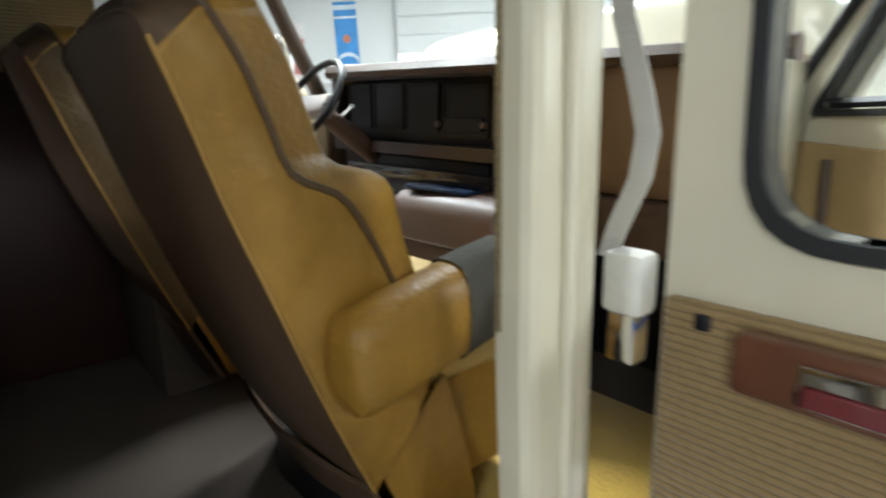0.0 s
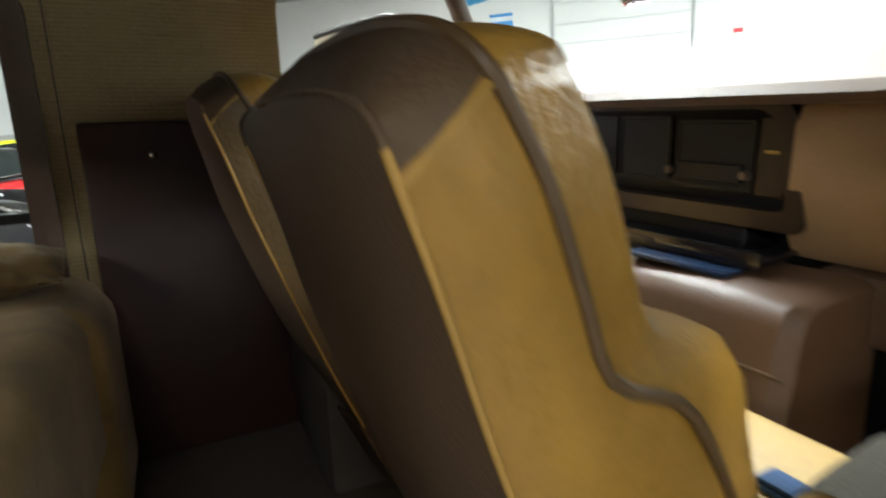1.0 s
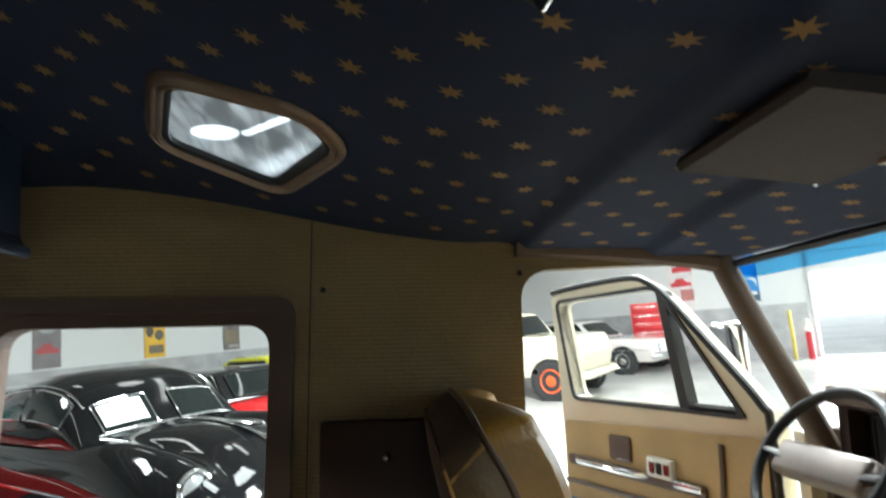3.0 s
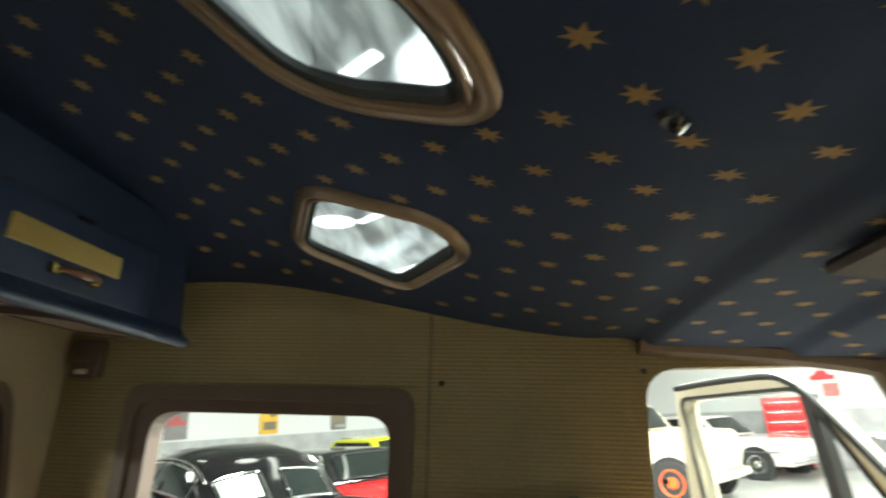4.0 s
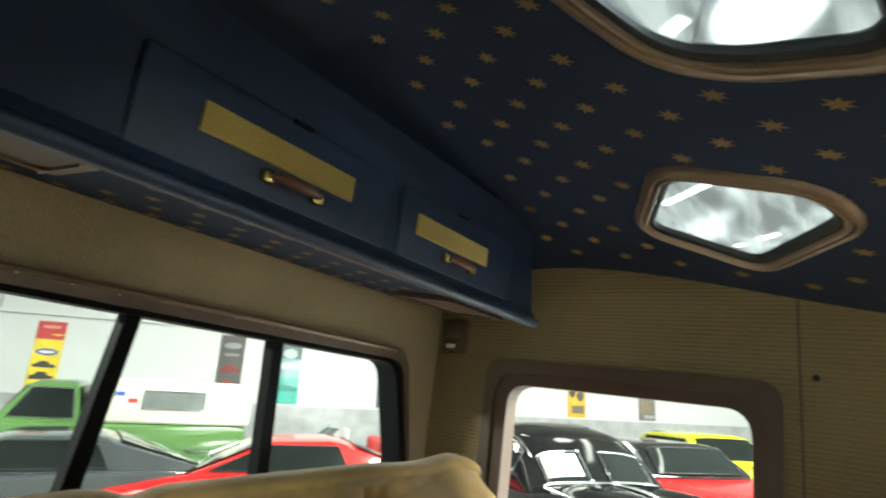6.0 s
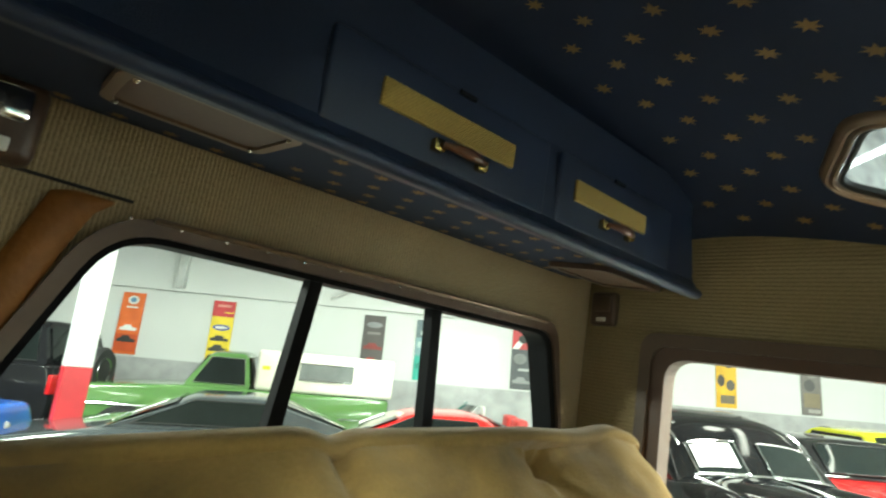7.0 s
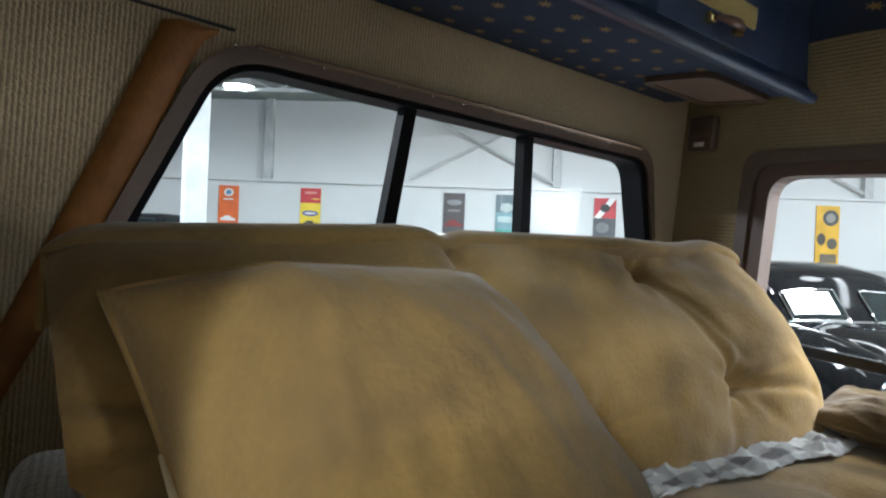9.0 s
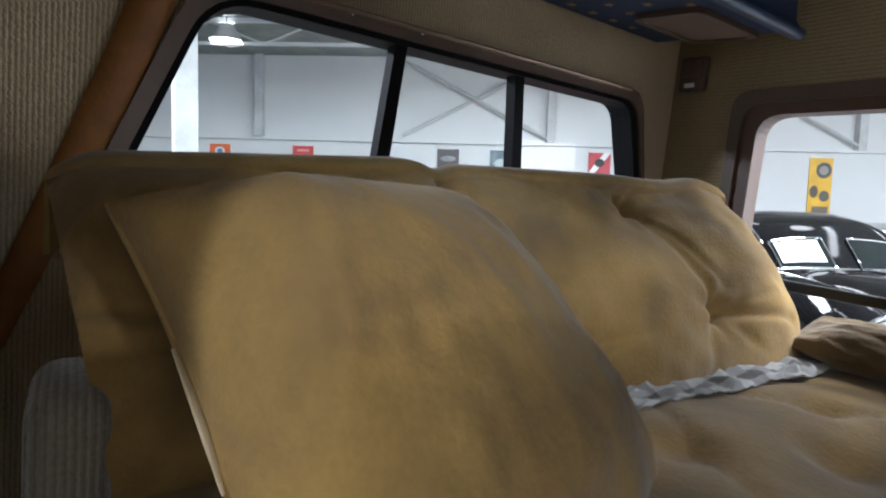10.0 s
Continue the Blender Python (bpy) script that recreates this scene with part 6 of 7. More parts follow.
def old_sedan(label, at, heading):
    """A big rounded sedan of about 1950: bulging fenders, domed fastback roof, split windscreen, chrome."""
    v = thing("black_sedan", label, "car", "parked cars")
    m = paint("paint_black_sedan", (0.006, 0.006, 0.007))

    def body(x, a):
        c, q = math.cos(a), math.sin(a)
        ex = max(0.0, abs(x) - 1.75) / 0.68
        end = max(0.0, 1 - ex ** 2.4) ** 0.5
        hw = 0.90 * (0.80 + 0.20 * end) * (1 - 0.03 * (x / 2.4) ** 2)
        top = 1.06 - 0.075 * max(0.0, x - 0.9) ** 1.5 - 0.10 * max(0.0, -x - 1.1) ** 1.6
        zb = 0.30 + 0.12 * (1 - end)
        y = hw * math.copysign(abs(c) ** 0.42, c)
        z = zb + (top - zb) * (0.42 + 0.58 * end) * max(0.0, q) ** 0.55
        front = math.exp(-((x - 1.55) / 0.60) ** 2)
        rear = math.exp(-((x + 1.55) / 0.55) ** 2)
        z += (0.055 * front * math.exp(-((abs(y) - 0.66) / 0.13) ** 2) - 0.10 * front * math.exp(-((abs(y) - 0.44) / 0.10) ** 2) + 0.05 * front * math.exp(-(y / 0.22) ** 2)) * min(1.0, q * 2.5)
        y += math.copysign((0.035 * front + 0.055 * rear) * math.exp(-((z - 0.62) / 0.22) ** 2), c) * min(1.0, abs(c) * 4)
        return Vector((x, y, z))

    ROOF = along([(-1.95, 0.93), (-1.70, 1.06), (-1.30, 1.29), (-0.80, 1.47), (-0.20, 1.545), (0.20, 1.51), (0.44, 1.43), (0.70, 1.20), (0.90, 1.00)])

    def dome(t, a, k=1.0):
        p = ROOF(t)
        c, q = math.cos(a), math.sin(a)
        gw = 0.75 - 0.16 * max(0.0, -p.y - 0.6) ** 1.5 - 0.03 * max(0.0, p.y)
        z0 = 0.93
        return Vector((p.y + (0.012 if t > 0.6 else -0.008) * (k > 1), gw * k * math.copysign(abs(c) ** 0.60, c), z0 + (p.z - z0) * max(0.0, q) ** 0.62 + (0.006 if k > 1 else 0.0)))

    pi = math.pi
    part("body", sheet(body, steps(-2.42, 2.42, 80), steps(0.0, pi, 72)), m, v)
    part("underbody", boxed((-2.2, -0.70, 0.22), (2.2, 0.70, 0.48), 0.05), DARK_UNDER, v)
    part("roof", sheet(lambda t, a: dome(t, a), steps(0, 1, 48), steps(0.02, pi - 0.02, 40)), m, v)
    for a0, a1 in ((0.30 * pi, 0.488 * pi), (0.512 * pi, 0.70 * pi)):
        part("windscreen", sheet(lambda t, a: dome(t, a, 1.008), steps(0.862, 0.965, 6), steps(a0, a1, 10)), AUTO_GLASS, v)
        e = [dome(t, a, 1.012) for t, a in [(0.862, a) for a in steps(a0, a1, 8)] + [(t, a1) for t in steps(0.88, 0.95, 3)] + [(0.968, a) for a in reversed(steps(a0, a1, 8))] + [(t, a0) for t in (0.95, 0.90)]]
        part("screen_trim", tubed(e, 0.007, 6, closed=True), CHROME, v, "chrome screen surround")
    part("price_sheet", sheet(lambda t, a: dome(t, a, 1.016) + Vector((0.012, 0, 0.004)), steps(0.872, 0.950, 4), steps(0.525 * pi, 0.685 * pi, 6), 0.003), PAPER, v, "white paper sheet behind the windscreen")
    for sg in (0, 1):
        A = lambda a: a if sg == 0 else pi - a
        for t0, t1 in ((0.36, 0.60), (0.625, 0.825)):
            part("side_window", sheet(lambda t, a: dome(t, A(a), 1.006), steps(t0, t1, 8), steps(0.075 * pi, 0.235 * pi, 4)), AUTO_GLASS, v)
            e = [dome(t, A(a), 1.012) for t, a in [(t, 0.075 * pi) for t in steps(t0, t1, 6)] + [(t, 0.235 * pi) for t in reversed(steps(t0, t1, 6))]]
            part("window_trim", tubed(e, 0.009, 6, closed=True), CHROME, v)
        part("drip_rail", tubed([dome(t, A(0.262 * pi), 1.012) for t in steps(0.28, 0.86, 16)], 0.009, 6), CHROME, v, "chrome drip rail")
        part("belt_strip", tubed([body(x, A(0.10 * pi)) + Vector((0, 0.006 if sg == 0 else -0.006, 0)) for x in steps(-1.9, 2.0, 30)], 0.011, 6), CHROME, v, "chrome side strip")
    part("rear_screen", sheet(lambda t, a: dome(t, a, 1.006), steps(0.14, 0.27, 6), steps(0.34 * pi, 0.66 * pi, 10)), AUTO_GLASS, v)
    part("cowl_strip", tubed([dome(0.972, a, 1.016) for a in steps(0.26 * pi, 0.74 * pi, 16)], 0.012, 6), CHROME, v)
    part("bonnet_strip", tubed([body(x, pi / 2) + Vector((0, 0, 0.008)) for x in steps(0.98, 2.25, 14)], 0.013, 6), CHROME, v)
    part("ornament", loft([[(x, w * math.cos(q), 1.075 + h * math.sin(q)) for q in (2 * pi * k / 10 for k in range(10))] for x, w, h in ((1.62, 0.008, 0.008), (1.75, 0.03, 0.02), (1.95, 0.04, 0.024), (2.06, 0.012, 0.012))]), CHROME, v)
    for sg in (-1, 1):
        lx_, ly_, lz_ = 2.17, sg * 0.66, 0.80
        bm = bmesh.new()
        bmesh.ops.create_uvsphere(bm, u_segments=18, v_segments=12, radius=0.10, matrix=Matrix.Translation((lx_, ly_, lz_)) @ Matrix.Diagonal((0.6, 1, 1, 1)))
        hl = part("headlamp", bm, HEADLAMP, v)
        part("lamp_ring", tubed([(lx_ + 0.03, ly_ + 0.105 * math.cos(a), lz_ + 0.105 * math.sin(a)) for a in (2 * pi * i / 24 for i in range(24))], 0.018, 8, closed=True), CHROME, hl)
        part("parking_lamp", boxed((2.20, sg * 0.66 - 0.07, 0.60), (2.28, sg * 0.66 + 0.07, 0.65), 0.015), HEADLAMP, v)
        part("overrider", boxed((2.44, sg * 0.32 - 0.04, 0.36), (2.54, sg * 0.32 + 0.04, 0.62), 0.03, 3), CHROME, v)
        for wx in (1.48, -1.45):
            ring = lambda rr, yy: [(wx + rr * math.cos(a), sg * yy, 0.35 + rr * math.sin(a)) for a in (2 * pi * i / 24 for i in range(24))]
            part("wheel_arch", loft([ring(0.40, 0.74), ring(0.40, 0.925)]), DARK_UNDER, v)
            wheel_part(v, wx, sg * 0.84, 0.35, 0.20, sg, CHROME, True)
        part("tail_lamp", boxed((-2.34, sg * 0.66 - 0.05, 0.70), (-2.26, sg * 0.66 + 0.05, 0.84), 0.02), TAIL, v)
    for i in range(5):
        zz = 0.50 + i * 0.055
        part("grille_bar", tubed([(2.16, -0.52, zz), (2.34, -0.26, zz), (2.39, 0, zz), (2.34, 0.26, zz), (2.16, 0.52, zz)], 0.016, 6), CHROME, v)
    for xe, sg in ((2.40, 1), (-2.40, -1)):
        part("bumper", tubed(smooth_path([(xe - sg * 0.40, -0.93, 0.46), (xe - sg * 0.08, -0.86, 0.46), (xe + sg * 0.06, -0.45, 0.46), (xe + sg * 0.09, 0, 0.46), (xe + sg * 0.06, 0.45, 0.46), (xe - sg * 0.08, 0.86, 0.46), (xe - sg * 0.40, 0.93, 0.46)]), 0.075, 10, squash=(0.6, 1.2)), CHROME, v, "heavy chrome bumper")
    v.matrix_basis = pose(at[0], at[1], GROUND, 0, 0, heading)
    return inroom(v)


old_sedan("glossy black vintage sedan with chrome trim and whitewall tyres", (-5.0, -1.32), 53)

LOW_SPORT = [(-2.05, 0.25), (2.10, 0.22), (2.15, 0.50), (1.95, 0.70), (0.85, 0.88), (-1.1, 0.92), (-2.05, 0.88), (-2.15, 0.55)]
TOP_SPORT = [(0.95, 0.84), (0.10, 1.22), (-0.65, 1.24), (-1.75, 0.88)]
TOP_CONV = [(0.75, 0.86), (0.25, 1.25), (-0.9, 1.25), (-1.45, 0.9)]


def screen_extra(v, m):
    part("windscreen", sheet(lambda u, t: (0.72 - 0.42 * t - 0.10 * u * u, u * (0.70 - 0.08 * t), 0.86 + 0.40 * t), steps(-1, 1, 12), steps(0, 1, 4), 0.006), AUTO_GLASS, v)
    e = [Vector((0.72 - 0.42 * t - 0.10 * u * u, u * (0.70 - 0.08 * t), 0.86 + 0.40 * t)) for u, t in ((-1, 0), (-1, 1), (-0.5, 1), (0, 1), (0.5, 1), (1, 1), (1, 0))]
    part("screen_frame", tubed(e, 0.018, 6), CHROME, v)
    part("cockpit", boxed((-1.15, -0.64, 0.70), (0.62, 0.64, 0.935), 0.05), mat("red_interior", (0.30, 0.02, 0.02), 0.5), v)
    for sg in (-1, 1):
        part("seat_back", boxed((-0.55, sg * 0.34 - 0.24, 0.75), (-0.38, sg * 0.34 + 0.24, 1.12), 0.05, 3), mat("red_seat", (0.33, 0.02, 0.02), 0.45), v)
    part("price_sheet", boxed((-0.02, -0.5, 0.97), (0.0, -0.05, 1.22)), PAPER, v, "white paper sheet", smooth=False)


def put(az, d):
    return polar(az, d)


vehicle("red_coupe", "bright red low coupe with a white sheet in its window", (0.55, 0.012, 0.014), LOW_SPORT, TOP_SPORT, 4.3, 1.75, 0.92, (1.30, -1.28), 0.31, at=put(141.2, 6.9), heading=-35, sheet_at="windscreen", glass_sides=((-0.75, 0.62, -0.62, 0.08, 0.94, 1.18),), tail_lamps=((-2.12, 0.6, 0.68, 0.14, 0.05),), front_lamps=((2.08, 0.62, 0.62, 0.08),))
vehicle("pale_convertible", "pale silver convertible with red seats and its top down", (0.45, 0.50, 0.50), LOW_SPORT, TOP_CONV, 4.3, 1.72, 0.92, (1.30, -1.28), 0.31, at=put(134.5, 8.6), heading=-37, open_top=True, extra=screen_extra, front_lamps=((2.08, 0.62, 0.66, 0.09),), chrome_line=[(-2.0, 0.62), (2.0, 0.60)])
vehicle("grey_coupe", "dark metallic grey sports coupe with a paper on the windscreen", (0.045, 0.05, 0.055), LOW_SPORT, TOP_SPORT, 4.3, 1.80, 0.92, (1.30, -1.28), 0.33, at=put(161.0, 7.1), heading=-22, sheet_at="windscreen", sheet_u=0.2, glass_sides=((-0.75, 0.62, -0.62, 0.08, 0.94, 1.18),), front_lamps=((2.08, 0.62, 0.62, 0.09),))
vehicle("teal_hardtop", "turquoise sixties hardtop car parked far ahead", (0.03, 0.28, 0.32), LOW_SPORT, [(0.75, 0.88), (0.25, 1.34), (-0.9, 1.34), (-1.5, 0.9)], 4.4, 1.78, 0.92, (1.35, -1.28), 0.32, at=put(14.5, 9.5), heading=200, glass_sides=((-0.95, 0.55, -0.85, 0.22, 0.95, 1.26),), chrome_line=[(-2.1, 0.6), (2.0, 0.58)])
vehicle("blue_roadster", "bright blue low sports car", (0.02, 0.10, 0.45), LOW_SPORT, TOP_SPORT, 4.3, 1.75, 0.92, (1.30, -1.28), 0.31, at=put(188.5, 9.0), heading=-30, glass_sides=((-0.75, 0.62, -0.62, 0.08, 0.94, 1.18),), front_lamps=((2.08, 0.62, 0.62, 0.08),))
vehicle("red_muscle_car", "red car with a black roof behind the sedan", (0.50, 0.012, 0.015), LOW_SPORT, [(0.75, 0.88), (0.25, 1.30), (-0.9, 1.30), (-1.6, 0.9)], 4.5, 1.78, 0.92, (1.35, -1.28), 0.32, at=(-8.0, -1.0), heading=53, roof_color=(0.012, 0.012, 0.013), glass_sides=((-0.95, 0.55, -0.85, 0.22, 0.95, 1.24),), chrome_line=[(-2.1, 0.6), (2.0, 0.58)], front_lamps=((2.08, 0.62, 0.62, 0.08),))
vehicle("yellow_car", "yellow-green car with a dark interior", (0.55, 0.55, 0.03), LOW_SPORT, [(0.75, 0.88), (0.25, 1.36), (-0.9, 1.36), (-1.5, 0.9)], 4.4, 1.78, 0.92, (1.35, -1.28), 0.32, at=(-11.0, -1.04), heading=53, glass_sides=((-0.95, 0.55, -0.85, 0.22, 0.95, 1.26),))
vehicle("dark_green_car", "dark car at the far wall", (0.012, 0.02, 0.018), LOW_SPORT, [(0.75, 0.88), (0.25, 1.34), (-0.9, 1.34), (-1.5, 0.9)], 4.4, 1.78, 0.92, (1.35, -1.28), 0.32, at=put(119.5, 9.2), heading=60, glass_sides=((-0.95, 0.55, -0.85, 0.22, 0.95, 1.26),), chrome_line=[(-2.1, 0.6), (2.0, 0.58)])

SUV_LOW = [(-2.2, 0.40), (2.2, 0.40), (2.25, 0.80), (2.15, 1.18), (1.0, 1.27), (-2.15, 1.27), (-2.25, 0.8)]
SUV_TOP = [(1.0, 1.22), (0.55, 1.90), (-1.9, 1.93), (-2.12, 1.22)]


def suv_extra(v, m):
    w = new("spare_wheel")
    w.parent = v
    ring = lambda rr, xx: [(-2.30 + xx, rr * math.cos(a), 1.22 + rr * math.sin(a)) for a in (2 * math.pi * i / 24 for i in range(24))]
    part("tyre", loft([ring(0.2, 0), ring(0.36, 0), ring(0.37, -0.05), ring(0.37, -0.17), ring(0.34, -0.21), ring(0.22, -0.2)]), TYRE, w)
    part("rim", loft([ring(0.22, -0.18), ring(0.20, -0.21), ring(0.14, -0.17), ring(0.05, -0.19)]), CHROME, w)


vehicle("black_suv", "black off-road car with a spare wheel on its back", (0.012, 0.012, 0.014), SUV_LOW, SUV_TOP, 4.5, 1.85, 1.27, (1.40, -1.35), 0.38, at=put(180.5, 12.0), heading=-37, tumble=0.15, glass_sides=((-1.95, -0.75, -1.85, -0.75, 1.32, 1.82), (-0.65, 0.75, -0.65, 0.50, 1.32, 1.82)), tail_lamps=((-2.22, 0.80, 1.0, 0.10, 0.14),), extra=suv_extra, inset=0.08)

PICK_LOW = [(-2.65, 0.45), (1.95, 0.45), (2.05, 0.85), (1.95, 1.06), (0.60, 1.14), (-2.65, 1.14)]
PICK_TOP = [(0.60, 1.10), (0.25, 1.71), (-0.32, 1.73), (-0.42, 1.10)]


def camper_extra(v, m):
    c = boxed((-2.68, -0.88, 1.145), (-0.47, 0.88, 1.78), 0.06, 3)
    sh = part("camper_shell", c, mat("cream_camper_shell", (0.62, 0.60, 0.52), 0.4, grain=10, vary=0.05), v, "cream camper shell on the bed")
    for sg in (-1, 1):
        part("shell_window", boxed((-2.0, sg * 0.885 - 0.006, 1.36), (-1.15, sg * 0.885 + 0.006, 1.62), 0.004), mat("grey_shell_glass", (0.14, 0.15, 0.15), 0.2), sh, "grey sliding window", smooth=False)
        part("window_trim", tubed([(-2.0, sg * 0.893, 1.36), (-1.15, sg * 0.893, 1.36), (-1.15, sg * 0.893, 1.62), (-2.0, sg * 0.893, 1.62)], 0.012, 6, closed=True), CHROME, sh)
        for k, (sx, sz, col) in enumerate(((-0.85, 1.56, (0.02, 0.08, 0.35)), (-0.62, 1.50, (0.6, 0.55, 0.03)), (-1.02, 1.47, (0.55, 0.03, 0.03)))):
            part("sticker", boxed((sx - 0.06, sg * 0.886 - 0.003, sz - 0.03), (sx + 0.06, sg * 0.886 + 0.003, sz + 0.03)), mat("sticker_paint", col, 0.4), sh, smooth=False)


vehicle("green_pickup", "old green pickup truck with a cream camper shell", (0.085, 0.17, 0.055), PICK_LOW, PICK_TOP, 4.7, 1.95, 1.14, (1.30, -1.75), 0.37, category="pickup truck", at=put(159.3, 10.4), heading=-28, tumble=0.2, inset=0.10, glass_sides=((-0.33, 0.44, -0.27, 0.22, 1.20, 1.60),), rim_m=mat("cream_rim", (0.5, 0.5, 0.45), 0.4), front_lamps=((2.02, 0.72, 0.85, 0.10),), extra=camper_extra, chrome_line=[(-2.5, 0.80), (1.9, 0.80)])

SIXTIES_LOW = [(-2.4, 0.30), (2.35, 0.30), (2.45, 0.60), (2.40, 0.82), (0.9, 0.90), (-1.2, 0.92), (-2.4, 0.88), (-2.5, 0.6)]
SIXTIES_TOP = [(0.75, 0.86), (0.20, 1.38), (-0.95, 1.40), (-1.45, 0.88)]
vehicle("white_sixties_car", "pale pink-white hardtop car with chrome hubcaps", (0.62, 0.56, 0.54), SIXTIES_LOW, SIXTIES_TOP, 4.8, 1.85, 0.90, (1.55, -1.45), 0.33, at=(-15.05, 6.55), heading=40, glass_sides=((-1.05, 0.55, -0.9, 0.18, 0.94, 1.33),), chrome_line=[(-2.3, 0.6), (2.3, 0.6)], front_lamps=((2.42, 0.68, 0.66, 0.09),))


def truck_extra(v, m):
    for i in range(8):
        part("hood_louvre", boxed((1.95 - 0.02, 0.60, 0.62 + i * 0.06), (2.0, 0.99, 0.65 + i * 0.06), 0.006), CHROME, v)


vehicle("cream_truck", "cream vintage truck with orange wheels", (0.62, 0.57, 0.44), [(-2.4, 0.45), (2.0, 0.45), (2.1, 0.85), (2.0, 1.20), (0.8, 1.25), (-2.4, 1.15)], [(0.8, 1.18), (0.45, 1.75), (-0.45, 1.75), (-0.6, 1.15)], 4.6, 1.9, 1.2, (1.45, -1.4), 0.38, category="truck", at=(-11.9, 3.68), heading=50, tumble=0.2, rim_m=mat("orange_rim", (0.70, 0.10, 0.02), 0.4), glass_sides=((-0.42, 0.58, -0.36, 0.38, 1.26, 1.66),), extra=truck_extra)

# tool chest, bollard and banner by the garage wall
tc_ = thing("tool_chest", "tall red tool chest with chrome drawers", "tool chest")
part("cabinet", boxed((-0.45, -0.3, 0.1), (0.45, 0.3, 1.75), 0.02), mat("red_steel", (0.55, 0.015, 0.02), 0.35), tc_)
for i in range(6):
    dr = part("drawer", boxed((-0.42, -0.315, 0.25 + i * 0.24), (0.42, -0.298, 0.45 + i * 0.24), 0.008), mat("red_drawer", (0.5, 0.015, 0.02), 0.3), tc_)
    part("pull", boxed((-0.38, -0.33, 0.42 + i * 0.24), (0.38, -0.314, 0.44 + i * 0.24), 0.004), CHROME, dr)
for cx_ in (-0.38, 0.38):
    part("castor", boxed((cx_ - 0.04, -0.2, 0.0), (cx_ + 0.04, 0.2, 0.10), 0.01), TYRE, tc_)
tx, ty = polar(65.5, 17.4)
tc_.matrix_basis = pose(tx, ty, GROUND, 0, 0, 64)
inroom(tc_)
bol = thing("bollard", "red bollard with a white cap by the garage door", "bollard")
bm = bmesh.new()
bmesh.ops.create_cone(bm, segments=18, radius1=0.08, radius2=0.08, depth=0.7, cap_ends=True, matrix=Matrix.Translation((0, 0, 0.35)))
part("pole", bm, POST_RED, bol)
bm = bmesh.new()
bmesh.ops.create_cone(bm, segments=18, radius1=0.085, radius2=0.03, depth=0.3, cap_ends=True, matrix=Matrix.Translation((0, 0, 0.85)))
part("cap", bm, WHITE_PLASTIC, bol, "white cap")
tx, ty = polar(52.8, 17.1)
bol.matrix_basis = pose(tx, ty, GROUND)
inroom(bol)
def garage_banner(label, u0, u1, z0, z1, ground, shapes):
    """A tall banner on the garage wall; shapes are discs and bars in shares of its size."""
    b = thing("wall_banner", label, "banner", "wall banners")
    part("sheet", boxed((u0, -0.03, z0), (u1, -0.012, z1)), ink(ground), b, smooth=False)
    for k, (kind, cx, cz, rx, rz, c) in enumerate(shapes):
        pts = [(-1, -1), (1, -1), (1, 1), (-1, 1)] if kind == "bar" else [(math.cos(math.pi * i / 14), math.sin(math.pi * i / 14)) for i in range(28)] if kind == "disc" else [(-1, -0.8), (1, -0.8), (1, 0), (0.55, 0.15), (0.25, 1), (-0.4, 1), (-0.65, 0.2), (-1, 0.05)]
        bm = bmesh.new()
        bm.faces.new([bm.verts.new((u0 + (u1 - u0) * (cx + rx * a), -0.032 - 0.002 * k, z0 + (z1 - z0) * (cz + rz * q))) for a, q in pts])
        bm.normal_update()
        bmesh.ops.solidify(bm, geom=bm.faces[:], thickness=0.001)
        part("print", bm, ink(c), b, smooth=False)
    b.matrix_basis = GF
    return inroom(b)


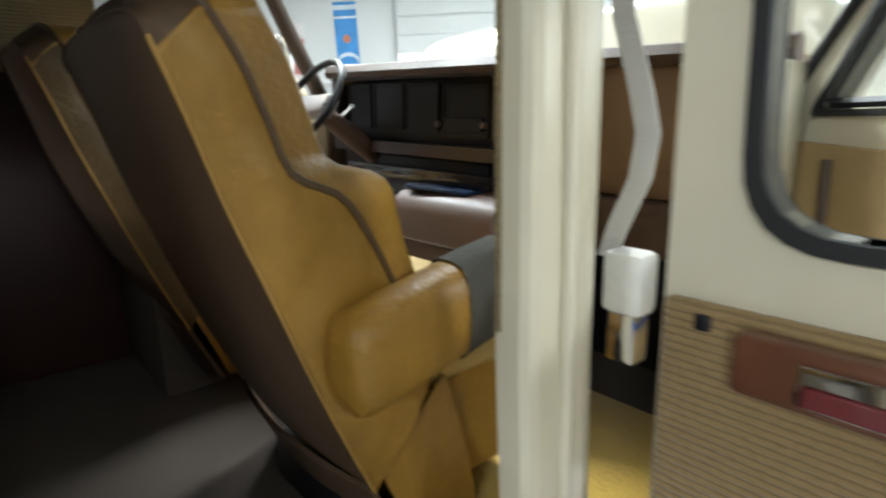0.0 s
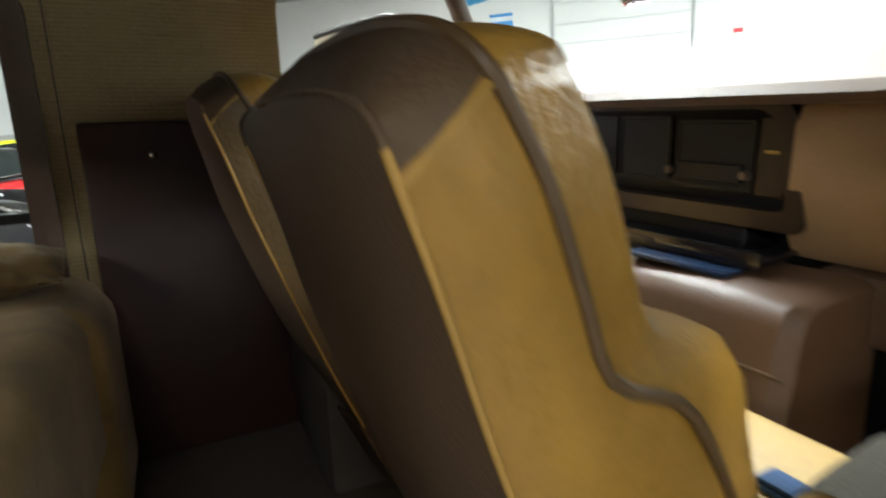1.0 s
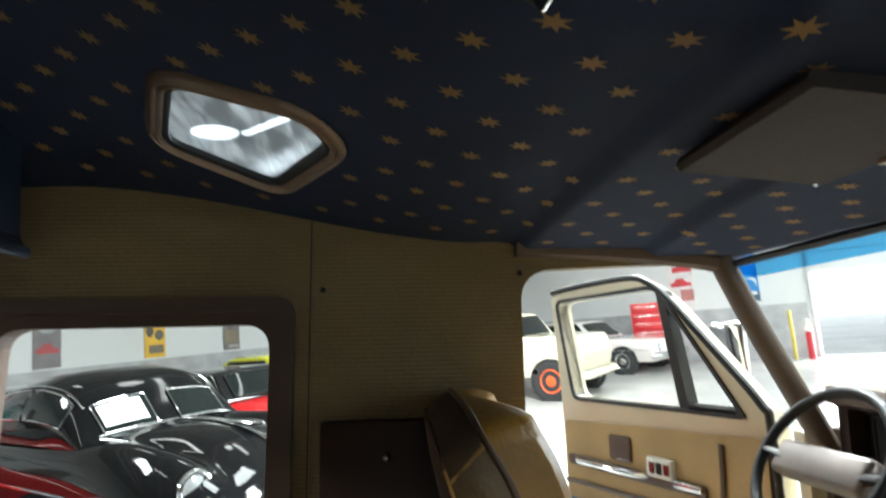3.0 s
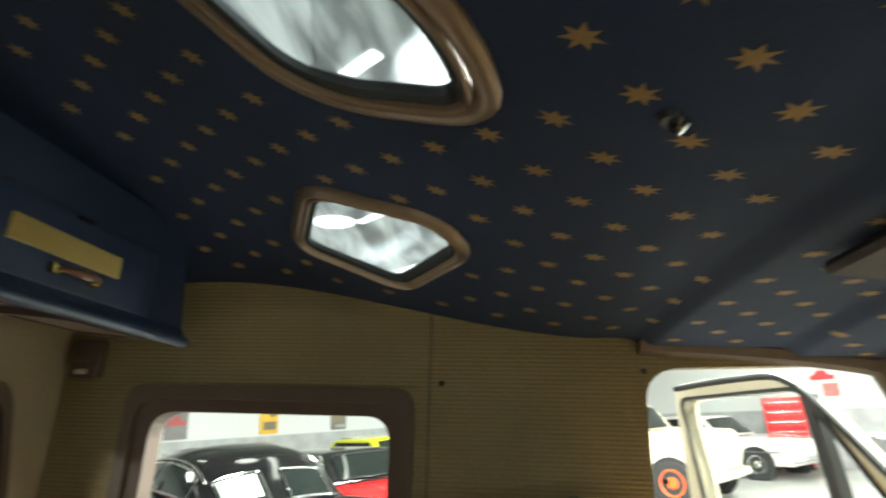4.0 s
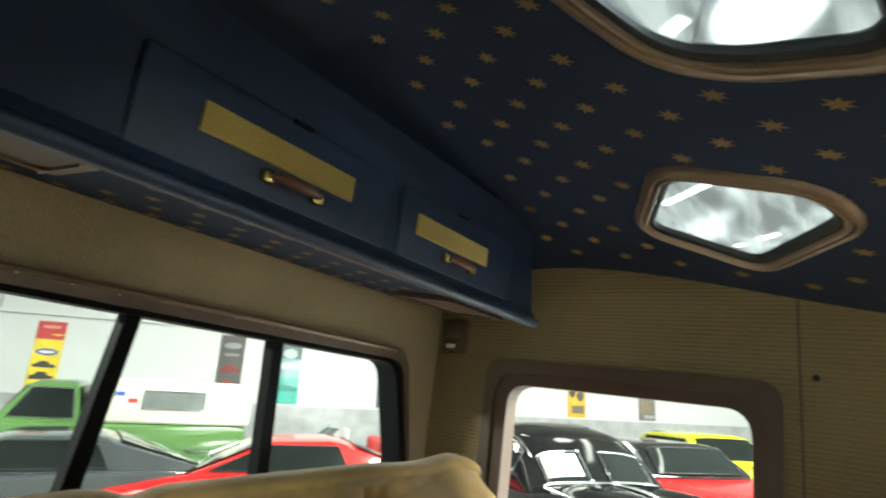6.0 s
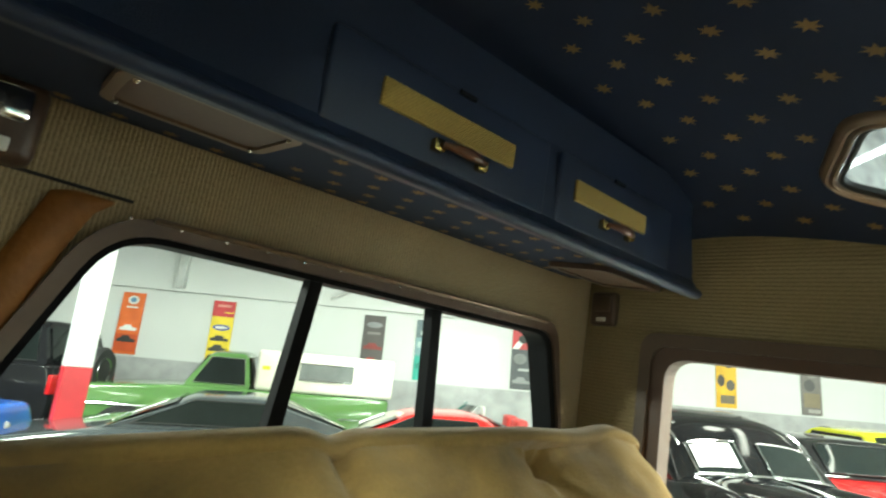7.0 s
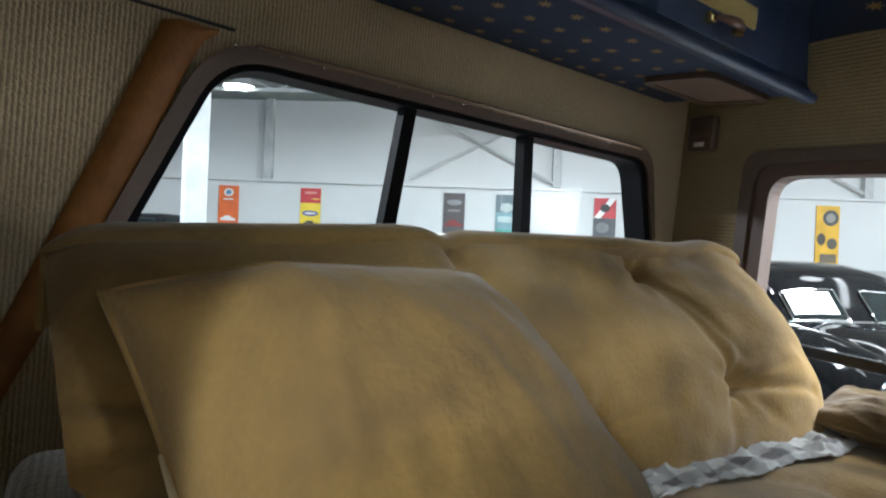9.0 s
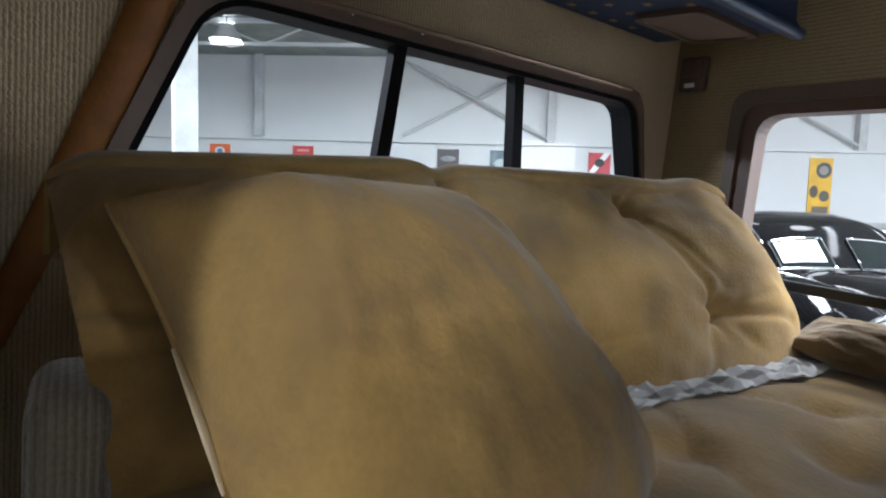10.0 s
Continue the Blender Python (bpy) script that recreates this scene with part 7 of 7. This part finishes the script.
SKY_, PALE_ = (0.03, 0.22, 0.55), (0.55, 0.62, 0.68)
garage_banner("blue banner with an orange round emblem and a white car", -2.50, -1.82, 0.95, 3.10, SKY_, [("bar", 0.5, 0.93, 0.5, 0.03, PALE_), ("bar", 0.5, 0.80, 0.5, 0.015, PALE_), ("disc", 0.5, 0.52, 0.16, 0.055, (0.45, 0.15, 0.06)), ("disc", 0.5, 0.24, 0.46, 0.10, PALE_), ("disc", 0.5, 0.21, 0.40, 0.08, SKY_), ("bar", 0.5, 0.06, 0.5, 0.06, (0.05, 0.10, 0.14)), ("car", 0.5, 0.12, 0.42, 0.05, W_)])
garage_banner("white banner printed in red and blue", -4.15, -3.45, 0.95, 2.60, (0.62, 0.58, 0.58), [("bar", 0.3, 0.85, 0.28, 0.10, (0.08, 0.10, 0.32)), ("bar", 0.6, 0.66, 0.38, 0.05, R_), ("car", 0.5, 0.42, 0.40, 0.08, R_), ("bar", 0.7, 0.20, 0.25, 0.10, (0.42, 0.16, 0.15))])
sg_ = thing("wall_sign", "small white sign with a red mark on the garage wall", "sign")
part("plate", boxed((4.0, -0.03, 1.75), (4.5, -0.012, 2.10)), PAPER, sg_, smooth=False)
part("mark", boxed((4.12, -0.035, 1.93), (4.38, -0.031, 2.05)), ink(R_), sg_, smooth=False)
part("bar", boxed((4.05, -0.035, 1.79), (4.45, -0.031, 1.85)), WALL_GREY, sg_, smooth=False)
sg_.matrix_basis = GF
inroom(sg_)
yp = thing("guard_pole", "thin yellow guard pole before the grey wall band", "pole")
part("pole", tubed([(0, 0, 0), (0, 0, 1.25)], 0.04, 10), mat("yellow_pole_paint", (0.55, 0.42, 0.06), 0.5), yp)
part("foot", boxed((-0.10, -0.10, 0.0), (0.10, 0.10, 0.02), 0.004), WALL_GREY, yp)
tx, ty = polar(54.0, 17.0)
yp.matrix_basis = pose(tx, ty, GROUND)
inroom(yp)

# ---- the showroom's level ----
for ob in room_things:
    ob.matrix_basis = ROOM @ ob.matrix_basis
